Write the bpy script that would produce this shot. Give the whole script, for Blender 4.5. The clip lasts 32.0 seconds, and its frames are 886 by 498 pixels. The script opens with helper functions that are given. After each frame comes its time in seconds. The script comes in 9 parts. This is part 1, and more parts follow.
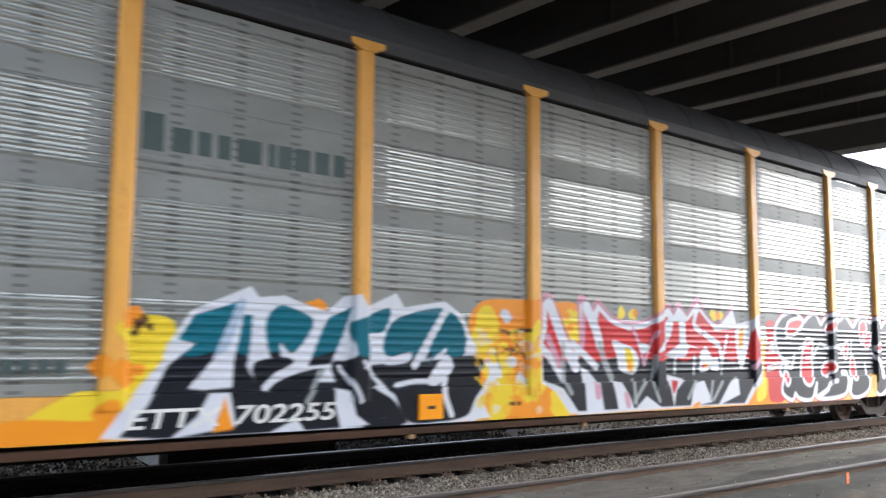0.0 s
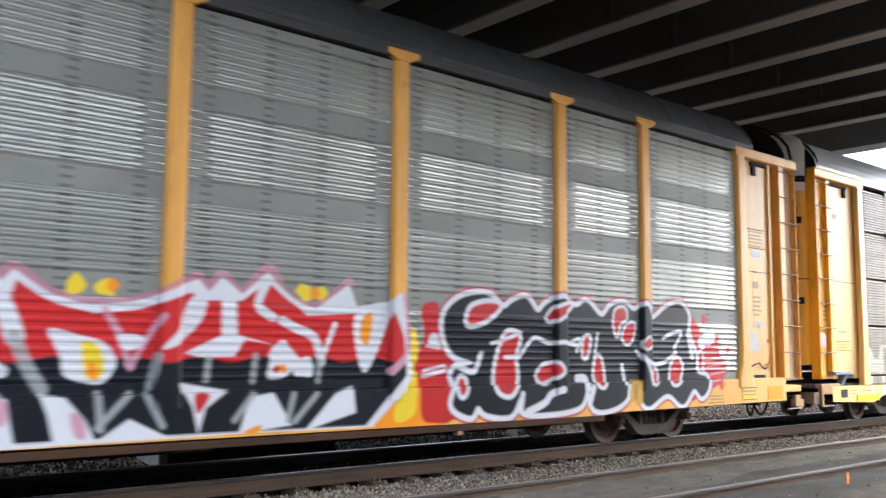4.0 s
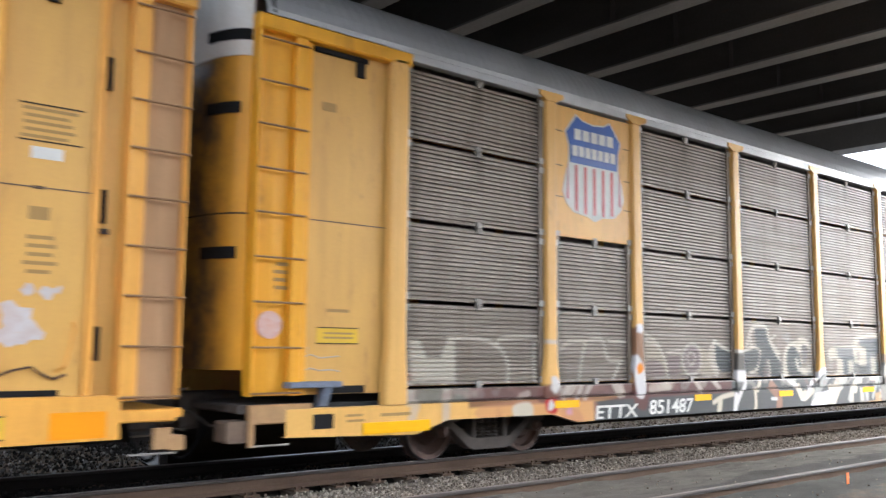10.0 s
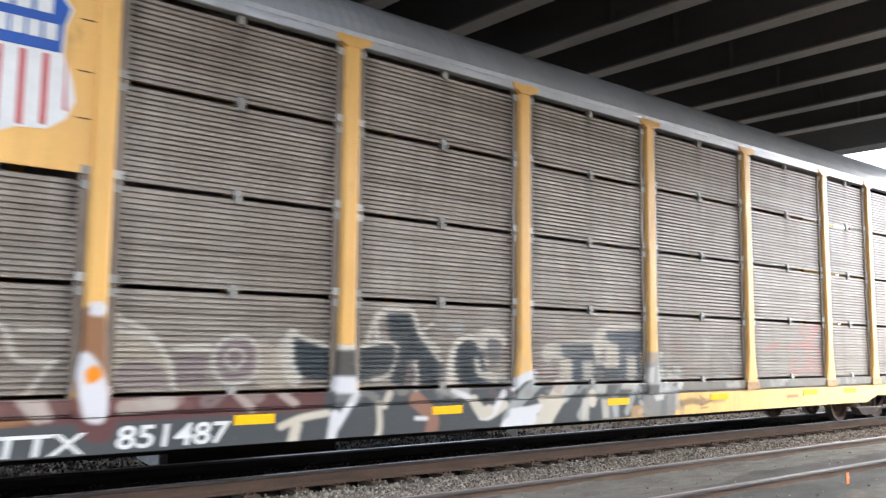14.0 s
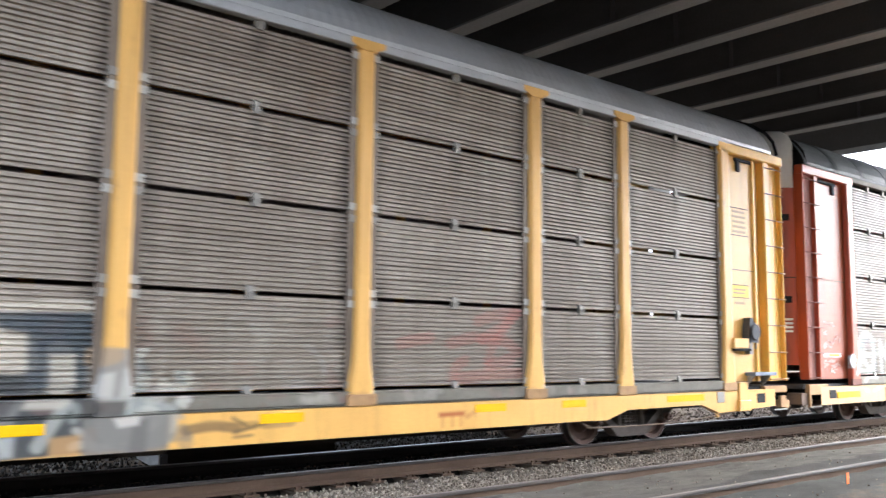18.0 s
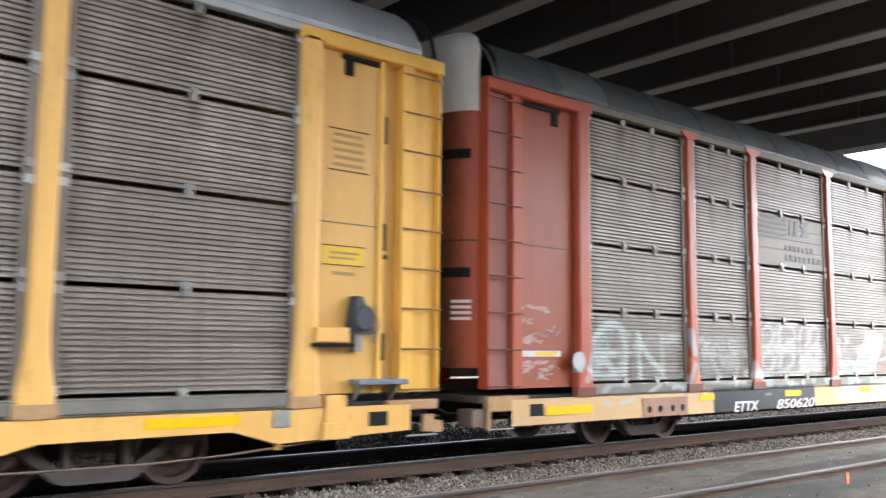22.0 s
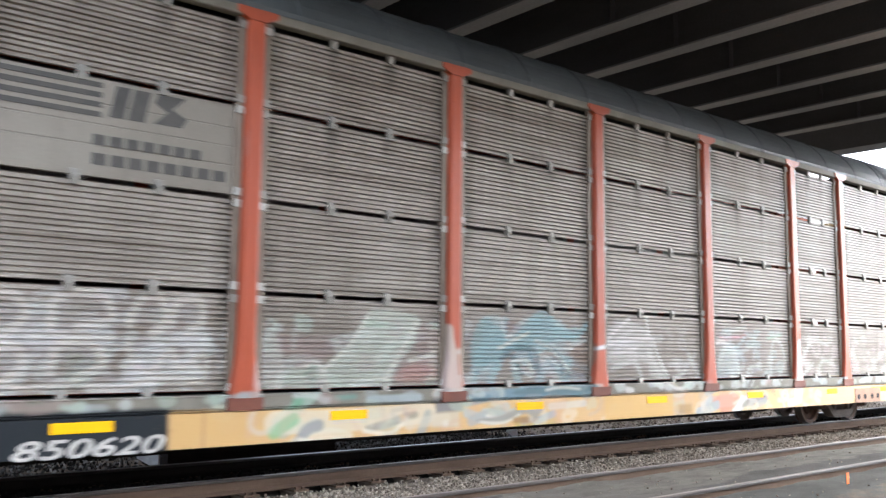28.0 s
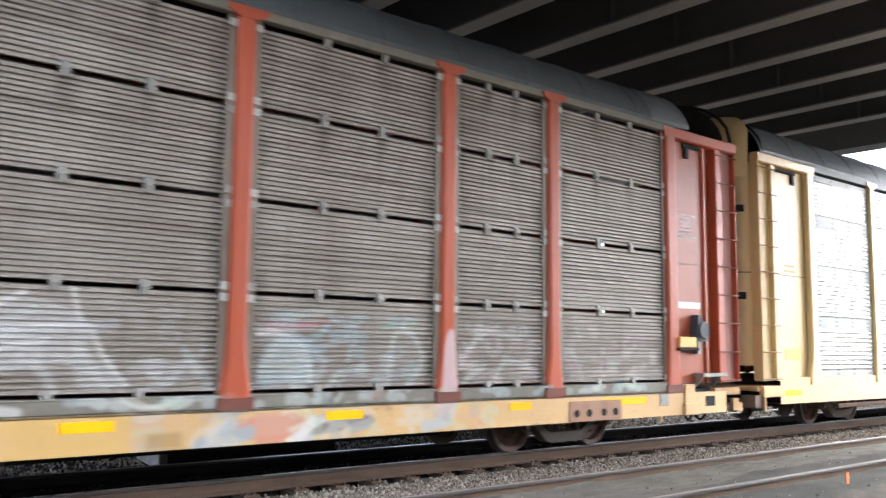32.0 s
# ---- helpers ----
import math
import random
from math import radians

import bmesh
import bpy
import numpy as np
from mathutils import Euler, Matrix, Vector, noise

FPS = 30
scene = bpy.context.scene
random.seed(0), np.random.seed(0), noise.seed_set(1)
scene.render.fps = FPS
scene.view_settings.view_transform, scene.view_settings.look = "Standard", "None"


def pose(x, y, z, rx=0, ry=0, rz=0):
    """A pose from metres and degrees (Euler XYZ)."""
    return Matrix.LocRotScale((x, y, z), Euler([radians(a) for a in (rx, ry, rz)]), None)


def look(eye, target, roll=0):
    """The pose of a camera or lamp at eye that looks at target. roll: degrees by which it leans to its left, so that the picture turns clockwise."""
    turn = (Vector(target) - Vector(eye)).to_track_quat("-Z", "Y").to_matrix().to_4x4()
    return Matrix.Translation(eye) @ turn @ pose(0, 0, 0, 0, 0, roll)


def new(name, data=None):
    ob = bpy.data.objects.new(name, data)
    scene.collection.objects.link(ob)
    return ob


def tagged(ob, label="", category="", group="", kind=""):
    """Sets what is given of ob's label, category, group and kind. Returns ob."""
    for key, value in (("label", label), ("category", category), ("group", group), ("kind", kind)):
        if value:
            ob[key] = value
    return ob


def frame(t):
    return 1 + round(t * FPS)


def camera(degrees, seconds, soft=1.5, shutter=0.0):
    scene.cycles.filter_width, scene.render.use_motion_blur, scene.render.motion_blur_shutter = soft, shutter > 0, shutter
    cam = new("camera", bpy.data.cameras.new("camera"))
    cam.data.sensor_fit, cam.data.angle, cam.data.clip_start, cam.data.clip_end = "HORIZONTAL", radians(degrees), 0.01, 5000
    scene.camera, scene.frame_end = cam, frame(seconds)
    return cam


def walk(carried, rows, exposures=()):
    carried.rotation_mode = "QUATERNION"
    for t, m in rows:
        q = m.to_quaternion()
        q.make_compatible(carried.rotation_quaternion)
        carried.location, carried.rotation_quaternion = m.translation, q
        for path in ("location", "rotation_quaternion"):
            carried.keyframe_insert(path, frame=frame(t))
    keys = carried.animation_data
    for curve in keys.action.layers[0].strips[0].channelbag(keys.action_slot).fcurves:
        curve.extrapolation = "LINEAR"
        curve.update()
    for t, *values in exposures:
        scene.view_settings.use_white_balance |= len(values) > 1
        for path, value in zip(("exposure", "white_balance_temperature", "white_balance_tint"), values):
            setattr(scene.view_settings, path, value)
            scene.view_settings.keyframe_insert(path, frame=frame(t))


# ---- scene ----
# ---- camera ----
cam = camera(53.1, 32.0, 1.35, 1.0)
EYE = pose(0, 0, 1.44, 96.44, -0.53, -40.45)
walk(cam, [(0.0, EYE), (32.0, EYE)], [(0.0, 2.29, 5720, 10), (6.0, 2.43, 5750, 10), (9.0, 2.48, 5750, 10),
                                     (10.5, 2.52, 5750, 10), (13.0, 2.72, 5720, 10), (17.0, 2.8, 5720, 10), (21.0, 2.77, 5680, 10), (24.0, 2.7, 5700, 10), (26.5, 2.82, 5720, 10), (32.0, 2.83, 5720, 10)])

# metres that the train has rolled towards -x, every half second
ROLLED = [0.195, 1.187, 2.186, 3.188, 4.171, 5.16, 6.147, 7.136, 8.134, 9.147, 10.161, 11.165, 12.167, 13.152,
          14.175, 15.193, 16.187, 17.189, 18.298, 19.302, 20.288, 21.291, 22.296, 23.291, 24.295, 25.313, 26.341,
          27.37, 28.396, 29.421, 30.448, 31.478, 32.512, 33.55, 34.59, 35.63, 36.661, 37.709, 38.727, 39.755,
          40.791, 41.833, 42.881, 43.924, 44.966, 46.026, 47.089, 48.155, 49.21, 50.266, 51.336, 52.401, 53.456,
          54.499, 55.547, 56.617, 57.7, 58.791, 59.887, 60.923, 61.994, 63.075, 64.153, 65.227, 66.28]
TRACK_Y = 9.89          # centre line of the train's track; z = 0 is the top of its rails
CAR_X = [-3.1, 24.9, 52.95, 80.95]   # front end of each car at the start

# ---- world and sun: an overcast day outside the bridge ----
world = bpy.data.worlds.new("overcast_sky")
scene.world = world
world.use_nodes = True
wn, wl = world.node_tree.nodes, world.node_tree.links
sky = wn.new("ShaderNodeTexSky")
sky.sky_type, sky.sun_disc = "NISHITA", False
sky.sun_elevation, sky.sun_rotation = radians(32), radians(112)
sky.air_density, sky.dust_density, sky.ozone_density = 1.0, 4.0, 1.0
soften = wn.new("ShaderNodeHueSaturation")
soften.inputs["Saturation"].default_value = 0.34
wl.new(sky.outputs[0], soften.inputs["Color"])
wl.new(soften.outputs[0], wn["Background"].inputs[0])
wn["Background"].inputs[1].default_value = 0.15
sun = new("sun", bpy.data.lights.new("sun", "SUN"))
sun.data.energy, sun.data.angle, sun.data.color = 0.4, radians(25), (1.0, 0.97, 0.92)
sun.matrix_world = look((60, -19, 40), (0, 5, 0))


# ---- materials ----
def nodes_of(name):
    m = bpy.data.materials.new(name)
    m.use_nodes = True
    nt = m.node_tree
    return m, nt, nt.nodes["Principled BSDF"]


def ramp(nt, fac, lo, hi, a, b):
    n = nt.nodes.new("ShaderNodeMapRange")
    n.inputs["From Min"].default_value, n.inputs["From Max"].default_value = lo, hi
    n.inputs["To Min"].default_value, n.inputs["To Max"].default_value = a, b
    nt.links.new(fac, n.inputs["Value"])
    return n.outputs["Result"]


def noise_of(nt, coord, scale, detail=4.0, stretch=(1, 1, 1), rough=0.6):
    mp = nt.nodes.new("ShaderNodeMapping")
    mp.inputs["Scale"].default_value = stretch
    nt.links.new(coord, mp.inputs["Vector"])
    n = nt.nodes.new("ShaderNodeTexNoise")
    n.inputs["Scale"].default_value, n.inputs["Detail"].default_value = scale, detail
    n.inputs["Roughness"].default_value = rough
    nt.links.new(mp.outputs[0], n.inputs["Vector"])
    return n.outputs["Fac"]


def mixed(nt, fac, a, b, mode="MIX"):
    n = nt.nodes.new("ShaderNodeMix")
    n.data_type, n.blend_type = "RGBA", mode
    for sock, v in ((n.inputs["Factor"], fac), (n.inputs[6], a), (n.inputs[7], b)):
        if isinstance(v, (int, float)):
            sock.default_value = v
        elif isinstance(v, tuple):
            sock.default_value = (*v, 1.0)
        else:
            nt.links.new(v, sock)
    return n.outputs[2]


def surface(name, colour, dark, rough=0.6, metal=0.0, grain=30.0, stains=1.5, amount=0.7, stretch=(1, 1, 1),
            bump=0.15, rust=None, rust_amount=0.0, painted=False, vary=0.0, spec=0.4, holes=False, streaks=0.0, bands=0.0, door_shade=False):
    """Worn paint, metal, wood or stone: two scales of variation, streaks, rust blooms, and sprayed paint where a mesh carries it."""
    m, nt, bsdf = nodes_of(name)
    tc = nt.nodes.new("ShaderNodeTexCoord").outputs["Object"]
    big = noise_of(nt, tc, stains, 6.0, stretch, 0.65)
    fine = noise_of(nt, tc, grain, 4.0, (1, 1, 1), 0.7)
    col = mixed(nt, ramp(nt, big, 0.35, 0.72, 0.0, amount), colour, dark)
    col = mixed(nt, ramp(nt, fine, 0.3, 0.8, 0.0, 0.35), col, dark)
    if vary:
        rnd = nt.nodes.new("ShaderNodeObjectInfo").outputs["Random"]
        col = mixed(nt, ramp(nt, rnd, 0, 1, 0.0, vary), col, dark)
    if rust:
        blot = noise_of(nt, tc, stains * 3.7, 8.0, stretch, 0.75)
        col = mixed(nt, ramp(nt, blot, 0.58, 0.72, 0.0, rust_amount), col, rust)
    if streaks:
        run = noise_of(nt, tc, 1.6, 5.0, (5.0, 1, 0.22), 0.7)
        col = mixed(nt, ramp(nt, run, 0.50, 0.75, 0.0, streaks), col, tuple(0.55 * v for v in dark))
    # grime on side panels; on end doors the same mask paints shade
    if bands or door_shade:
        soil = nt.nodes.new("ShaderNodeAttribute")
        soil.attribute_name = "grime_shade"
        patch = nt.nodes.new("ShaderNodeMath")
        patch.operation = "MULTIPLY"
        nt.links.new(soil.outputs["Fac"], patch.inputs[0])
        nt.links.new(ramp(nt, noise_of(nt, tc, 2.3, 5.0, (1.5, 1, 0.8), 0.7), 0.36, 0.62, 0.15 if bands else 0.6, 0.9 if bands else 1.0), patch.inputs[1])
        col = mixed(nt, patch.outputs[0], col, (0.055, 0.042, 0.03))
    if bands:
        lay = noise_of(nt, tc, 1.0, 5.0, (0.25, 1, 9.0), 0.7)
        col = mixed(nt, ramp(nt, lay, 0.45, 0.68, 0.0, bands), col, (0.6 * dark[0] + 0.03, 0.6 * dark[1] + 0.022, 0.6 * dark[2] + 0.012))
    if holes:
        # columns of small punched slots
        xyz = nt.nodes.new("ShaderNodeSeparateXYZ")
        nt.links.new(tc, xyz.inputs[0])
        near = None
        for axis, pitch, width in ((0, 0.69, 0.13), (2, 0.0855, 0.030)):
            w = nt.nodes.new("ShaderNodeMath")
            w.operation = "PINGPONG"
            w.inputs[1].default_value = pitch / 2
            nt.links.new(xyz.outputs[axis], w.inputs[0])
            lt = nt.nodes.new("ShaderNodeMath")
            lt.operation = "LESS_THAN"
            lt.inputs[1].default_value = width / 2
            nt.links.new(w.outputs[0], lt.inputs[0])
            if near is None:
                near = lt.outputs[0]
            else:
                mu = nt.nodes.new("ShaderNodeMath")
                mu.operation = "MULTIPLY"
                nt.links.new(near, mu.inputs[0])
                nt.links.new(lt.outputs[0], mu.inputs[1])
                near = mu.outputs[0]
        col = mixed(nt, ramp(nt, near, 0, 1, 0.0, 0.55), col, (0.05, 0.05, 0.045))
    swing = 0.015 if holes else min(0.12, 0.25 * rough)
    rr = ramp(nt, fine, 0.2, 0.8, rough - swing, min(rough + swing, 1.0))
    if painted:
        at = nt.nodes.new("ShaderNodeAttribute")
        at.attribute_name = "paint"
        worn = noise_of(nt, tc, 9.0, 6.0, (1, 1, 2.5), 0.7)
        keep = nt.nodes.new("ShaderNodeMath")
        keep.operation = "MULTIPLY"
        nt.links.new(at.outputs["Alpha"], keep.inputs[0])
        nt.links.new(ramp(nt, worn, 0.62, 0.8, 1.0, 0.75), keep.inputs[1])
        col = mixed(nt, keep.outputs[0], col, at.outputs["Color"])
        matt = nt.nodes.new("ShaderNodeMix")
        nt.links.new(keep.outputs[0], matt.inputs[0])
        nt.links.new(rr, matt.inputs[2])
        matt.inputs[3].default_value = 0.32
        rr = matt.outputs[0]
        nt.links.new(ramp(nt, keep.outputs[0], 0, 1, spec, 0.18), bsdf.inputs["Specular IOR Level"])
        if metal:
            nt.links.new(ramp(nt, keep.outputs[0], 0, 1, metal, 0.0), bsdf.inputs["Metallic"])
    if metal and not painted:
        bsdf.inputs["Metallic"].default_value = metal
    nt.links.new(col, bsdf.inputs["Base Color"])
    nt.links.new(rr, bsdf.inputs["Roughness"])
    bsdf.inputs["Specular IOR Level"].default_value = spec
    if bump:
        b = nt.nodes.new("ShaderNodeBump")
        b.inputs["Strength"].default_value, b.inputs["Distance"].default_value = bump, 0.02
        nt.links.new(fine, b.inputs["Height"])
        nt.links.new(b.outputs[0], bsdf.inputs["Normal"])
    return m


RUST = (0.16, 0.06, 0.025)


def coat(name, colour, dark, **kw):
    """A material and its twin that shows sprayed paint."""
    kw.setdefault("spec", 0.26)
    return surface(name, colour, dark, **kw), surface(name + "_sprayed", colour, dark, painted=True, **kw)


FADED = coat("faded_amber_paint", (0.74, 0.43, 0.105), (0.54, 0.295, 0.085), rough=0.40, stains=1.6, amount=0.6, stretch=(1, 1, 0.3),
             rust=(0.28, 0.14, 0.06), rust_amount=0.45, bump=0.08, streaks=0.25)
# amber again, lightened for the stronger light on the tail end
AMBERLIT = coat("lit_amber_paint", (0.88, 0.50, 0.085), (0.62, 0.33, 0.06), rough=0.40, stains=1.6, amount=0.55, stretch=(1, 1, 0.3),
             rust=(0.36, 0.20, 0.08), rust_amount=0.5, door_shade=True, streaks=0.28, bump=0.08)
DUSTY = coat("grimy_end_sill", (0.50, 0.30, 0.13), (0.26, 0.15, 0.08), rough=0.75, stains=2.5, amount=0.8, rust=RUST, rust_amount=0.5, bump=0.15)
GRIMEBOX = surface("grimy_brown_step_steel", (0.21, 0.14, 0.09), (0.09, 0.065, 0.05), rough=0.8, stains=4, amount=0.8, bump=0.3)
RUSTSILL = surface("rust_brown_flange", (0.085, 0.044, 0.026), (0.04, 0.026, 0.018), rough=0.85, spec=0.08, stains=3, stretch=(0.4, 1, 1), amount=0.8, bump=0.2)
PINKDISC = surface("faded_pink_disc_paint", (0.62, 0.33, 0.25), (0.66, 0.52, 0.44), rough=0.7, stains=14, amount=0.9, bump=0.0)
UMBER = coat("dust_brown_paint", (0.50, 0.30, 0.15), (0.34, 0.20, 0.10), rough=0.7, stains=1.5, amount=0.6, stretch=(1, 1, 0.4), bump=0.08)
MAUVE = coat("dusty_red_brown_paint", (0.37, 0.165, 0.125), (0.25, 0.115, 0.09), rough=0.75, stains=1.5, amount=0.6, stretch=(1, 1, 0.4), bump=0.08)
BRICKRED = coat("dark_red_oxide_paint", (0.36, 0.076, 0.024), (0.22, 0.06, 0.03), rough=0.40, stains=1.4, amount=0.7, stretch=(1, 1, 0.3),
                rust=(0.24, 0.13, 0.11), rust_amount=0.5, bump=0.08, streaks=0.3)
EDGING = surface("grimy_panel_edge", (0.23, 0.185, 0.135), (0.10, 0.068, 0.045), rough=0.40, metal=0.2, stains=2.2, amount=0.9, stretch=(1, 1, 0.5),
                 rust=(0.13, 0.075, 0.045), rust_amount=0.6)
YELLOW = coat("yellow_car_paint", (0.86, 0.43, 0.075), (0.58, 0.27, 0.055), rough=0.40, stains=1.2, amount=0.55,
              stretch=(1, 1, 0.35), rust=RUST, rust_amount=0.45, door_shade=True, streaks=0.28, bump=0.08)
AMBER = coat("amber_car_paint", (0.90, 0.44, 0.022), (0.58, 0.26, 0.025), rough=0.40, stains=1.2, amount=0.5,
             stretch=(1, 1, 0.35), rust=RUST, rust_amount=0.5, door_shade=True, streaks=0.28, bump=0.08)
STRAW = coat("straw_yellow_paint", (0.84, 0.49, 0.13), (0.58, 0.31, 0.085), rough=0.40, stains=1.1, amount=0.5,
             stretch=(1, 1, 0.35), rust=RUST, rust_amount=0.5, streaks=0.28, bump=0.08)
CREAM = coat("faded_cream_paint", (0.64, 0.41, 0.175), (0.44, 0.28, 0.13), rough=0.40, stains=1.0, amount=0.6,
             stretch=(0.6, 1, 1), rust=RUST, rust_amount=0.5, bump=0.08)
OXIDE = coat("red_oxide_paint", (0.46, 0.085, 0.028), (0.28, 0.065, 0.035), rough=0.40, stains=1.0, amount=0.6,
             stretch=(1, 1, 0.35), rust=(0.30, 0.16, 0.13), rust_amount=0.5, door_shade=True, streaks=0.28, bump=0.08)
BUFF = coat("buff_car_paint", (0.66, 0.47, 0.20), (0.42, 0.28, 0.12), rough=0.40, stains=1.0, amount=0.5,
            stretch=(1, 1, 0.35), rust=RUST, rust_amount=0.4, door_shade=True, bump=0.08)
GALV = coat("galvanised_sheet", (0.36, 0.365, 0.325), (0.24, 0.242, 0.212), rough=0.26, metal=0.42, spec=0.5, holes=True, stains=0.9, amount=0.6,
            stretch=(1, 1, 0.5), bump=0.0, vary=0.25)
BAND = coat("dull_galvanised_band", (0.265, 0.265, 0.24), (0.165, 0.162, 0.145), rough=0.55, metal=0.1, spec=0.22, holes=True, stains=1.2, amount=0.7,
            stretch=(0.5, 1, 1), bump=0.0)
DIRTY = coat("sooty_galvanised_sheet", (0.415, 0.363, 0.297), (0.195, 0.155, 0.116), rough=0.46, metal=0.05, spec=0.26, streaks=0.4, bands=0.7, stains=0.8,
             amount=0.85, stretch=(1, 1, 0.3), rust=(0.19, 0.12, 0.07), rust_amount=0.6, bump=0.05, vary=0.35)
ALUM = coat("bright_galvanised_sheet", (0.405, 0.363, 0.31), (0.20, 0.165, 0.128), rough=0.46, metal=0.05, spec=0.25, streaks=0.3, bands=0.75, stains=0.9,
            amount=0.8, stretch=(1, 1, 0.3), bump=0.05, vary=0.25)
NAMESHEET = surface("dull_cream_sheet", (0.285, 0.255, 0.21), (0.17, 0.145, 0.11), rough=0.6, metal=0.05, spec=0.15, stains=1.2, amount=0.6, stretch=(1, 1, 0.4))
CHORD = coat("grimy_steel_rail", (0.23, 0.21, 0.165), (0.12, 0.105, 0.08), rough=0.7, stains=2.0, rust=RUST, rust_amount=0.4)
ROOF_DARK = surface("dark_grey_roof", (0.075, 0.075, 0.077), (0.045, 0.045, 0.045), spec=0.25, rough=0.6, stains=0.8, stretch=(0.5, 1, 1))
ROOF_PALE = surface("pale_galvanised_roof", (0.50, 0.51, 0.51), (0.34, 0.33, 0.32), rough=0.45, metal=0.3, stains=0.8, stretch=(1, 0.4, 0.4))
ROOF_MID = surface("weathered_grey_roof", (0.155, 0.162, 0.16), (0.09, 0.092, 0.09), spec=0.25, rough=0.5, stains=0.8, stretch=(1, 0.4, 0.4))
RUNG = surface("worn_brown_rung", (0.30, 0.165, 0.07), (0.14, 0.08, 0.045), rough=0.7, stains=6, bump=0.1)
ROOF_SLATE = surface("slate_grey_roof", (0.10, 0.108, 0.108), (0.06, 0.062, 0.06), spec=0.25, rough=0.55, stains=0.8, stretch=(1, 0.4, 0.4))
WHITE = surface("white_end_cap", (0.84, 0.82, 0.77), (0.45, 0.38, 0.28), rough=0.5, stains=2.2, amount=0.5, stretch=(1, 1, 0.4))
BLACK = surface("black_steel", (0.014, 0.013, 0.013), (0.008, 0.008, 0.008), rough=0.7, spec=0.12)
TRUCK = surface("sooty_cast_steel", (0.125, 0.105, 0.088), (0.045, 0.038, 0.033), spec=0.15, rough=0.8, grain=40, stains=4, bump=0.4)
WHEEL = surface("rusty_wheel_steel", (0.13, 0.07, 0.045), (0.05, 0.035, 0.03), rough=0.7, stains=5, bump=0.2)
TREAD = surface("worn_wheel_tread", (0.42, 0.40, 0.38), (0.25, 0.22, 0.2), rough=0.3, metal=0.9, bump=0.05)
INSIDE = surface("dark_car_interior", (0.035, 0.033, 0.03), (0.02, 0.02, 0.02), rough=0.9)
PALECLIP = surface("cream_chipped_clip", (0.56, 0.54, 0.48), (0.26, 0.23, 0.19), rough=0.7, stains=9, amount=0.8)
FOOTRED = coat("dark_brown_foot_paint", (0.19, 0.062, 0.038), (0.11, 0.045, 0.03), rough=0.7, stains=2, amount=0.7)
CLIP = surface("weathered_clip", (0.34, 0.32, 0.28), (0.17, 0.15, 0.12), rough=0.6, metal=0.3, stains=6)
REFLECT = surface("yellow_reflective_tape", (0.95, 0.50, 0.0), (0.85, 0.42, 0.0), rough=0.45, amount=0.3, bump=0.0, spec=0.1)
ORANGE = surface("orange_patch_paint", (0.92, 0.34, 0.004), (0.78, 0.28, 0.01), spec=0.1, rough=0.5, amount=0.4, bump=0.02)
FAINT = surface("faded_brown_stencil", (0.34, 0.20, 0.06), (0.42, 0.25, 0.07), rough=0.6, bump=0.0)
INK = surface("dark_stencil_ink", (0.04, 0.03, 0.018), (0.08, 0.055, 0.03), rough=0.6, spec=0.15, bump=0.0)
FADEDINK = surface("worn_grey_brown_ink", (0.05, 0.047, 0.041), (0.095, 0.085, 0.07), rough=0.6, stains=5, amount=0.8, bump=0.0)
OLDLETTER = surface("worn_cream_stencil_ink", (0.60, 0.56, 0.50), (0.30, 0.28, 0.25), rough=0.6, stains=7, amount=0.9, bump=0.0)
INKGREEN = surface("dark_green_stencil_ink", (0.035, 0.06, 0.055), (0.08, 0.10, 0.09), rough=0.6, bump=0.0)
LETTER = surface("white_stencil_ink", (0.78, 0.76, 0.70), (0.5, 0.48, 0.42), rough=0.6, bump=0.0)
BLUE = surface("blue_shield_paint", (0.02, 0.085, 0.36), (0.02, 0.06, 0.22), rough=0.36, spec=0.3, bump=0.0)
RED = surface("red_shield_paint", (0.50, 0.05, 0.045), (0.38, 0.06, 0.05), rough=0.36, spec=0.3, bump=0.0)
SAFETY = surface("yellow_notice_paint", (0.80, 0.52, 0.02), (0.6, 0.36, 0.02), rough=0.5, bump=0.0)
RAIL = surface("rusty_rail_steel", (0.13, 0.086, 0.058), (0.07, 0.046, 0.032), spec=0.1, rough=0.85, stains=3, stretch=(0.3, 1, 1))
# far rail's steel, darkened for the shade under the train
SHADERAIL = surface("shaded_rail_steel", (0.03, 0.025, 0.021), (0.015, 0.012, 0.011), spec=0.1, rough=0.8, stains=3, stretch=(0.3, 1, 1))
# head flanks coloured dark to draw the shade line below the head
RAILSIDE = surface("shade_line_rail_head", (0.07, 0.055, 0.045), (0.035, 0.028, 0.024), rough=0.6, stains=4, stretch=(0.3, 1, 1))
RAILSHINE = surface("bright_running_rail", (0.24, 0.225, 0.21), (0.14, 0.13, 0.12), rough=0.4, metal=0.8, stretch=(0.1, 1, 1), bump=0.0)
RAILTOP = surface("polished_rail_head", (0.30, 0.275, 0.245), (0.15, 0.125, 0.105), rough=0.36, metal=0.8, stretch=(0.1, 1, 1), bump=0.02)
RAILDULL = surface("dull_rail_head", (0.24, 0.20, 0.165), (0.13, 0.105, 0.085), rough=0.6, metal=0.3, stains=3, stretch=(0.1, 1, 1), bump=0.02)
TIE = surface("weathered_timber_tie", (0.16, 0.122, 0.088), (0.07, 0.054, 0.04), spec=0.06, rough=0.9, stains=5, stretch=(6, 0.6, 6), bump=0.5, vary=0.5)
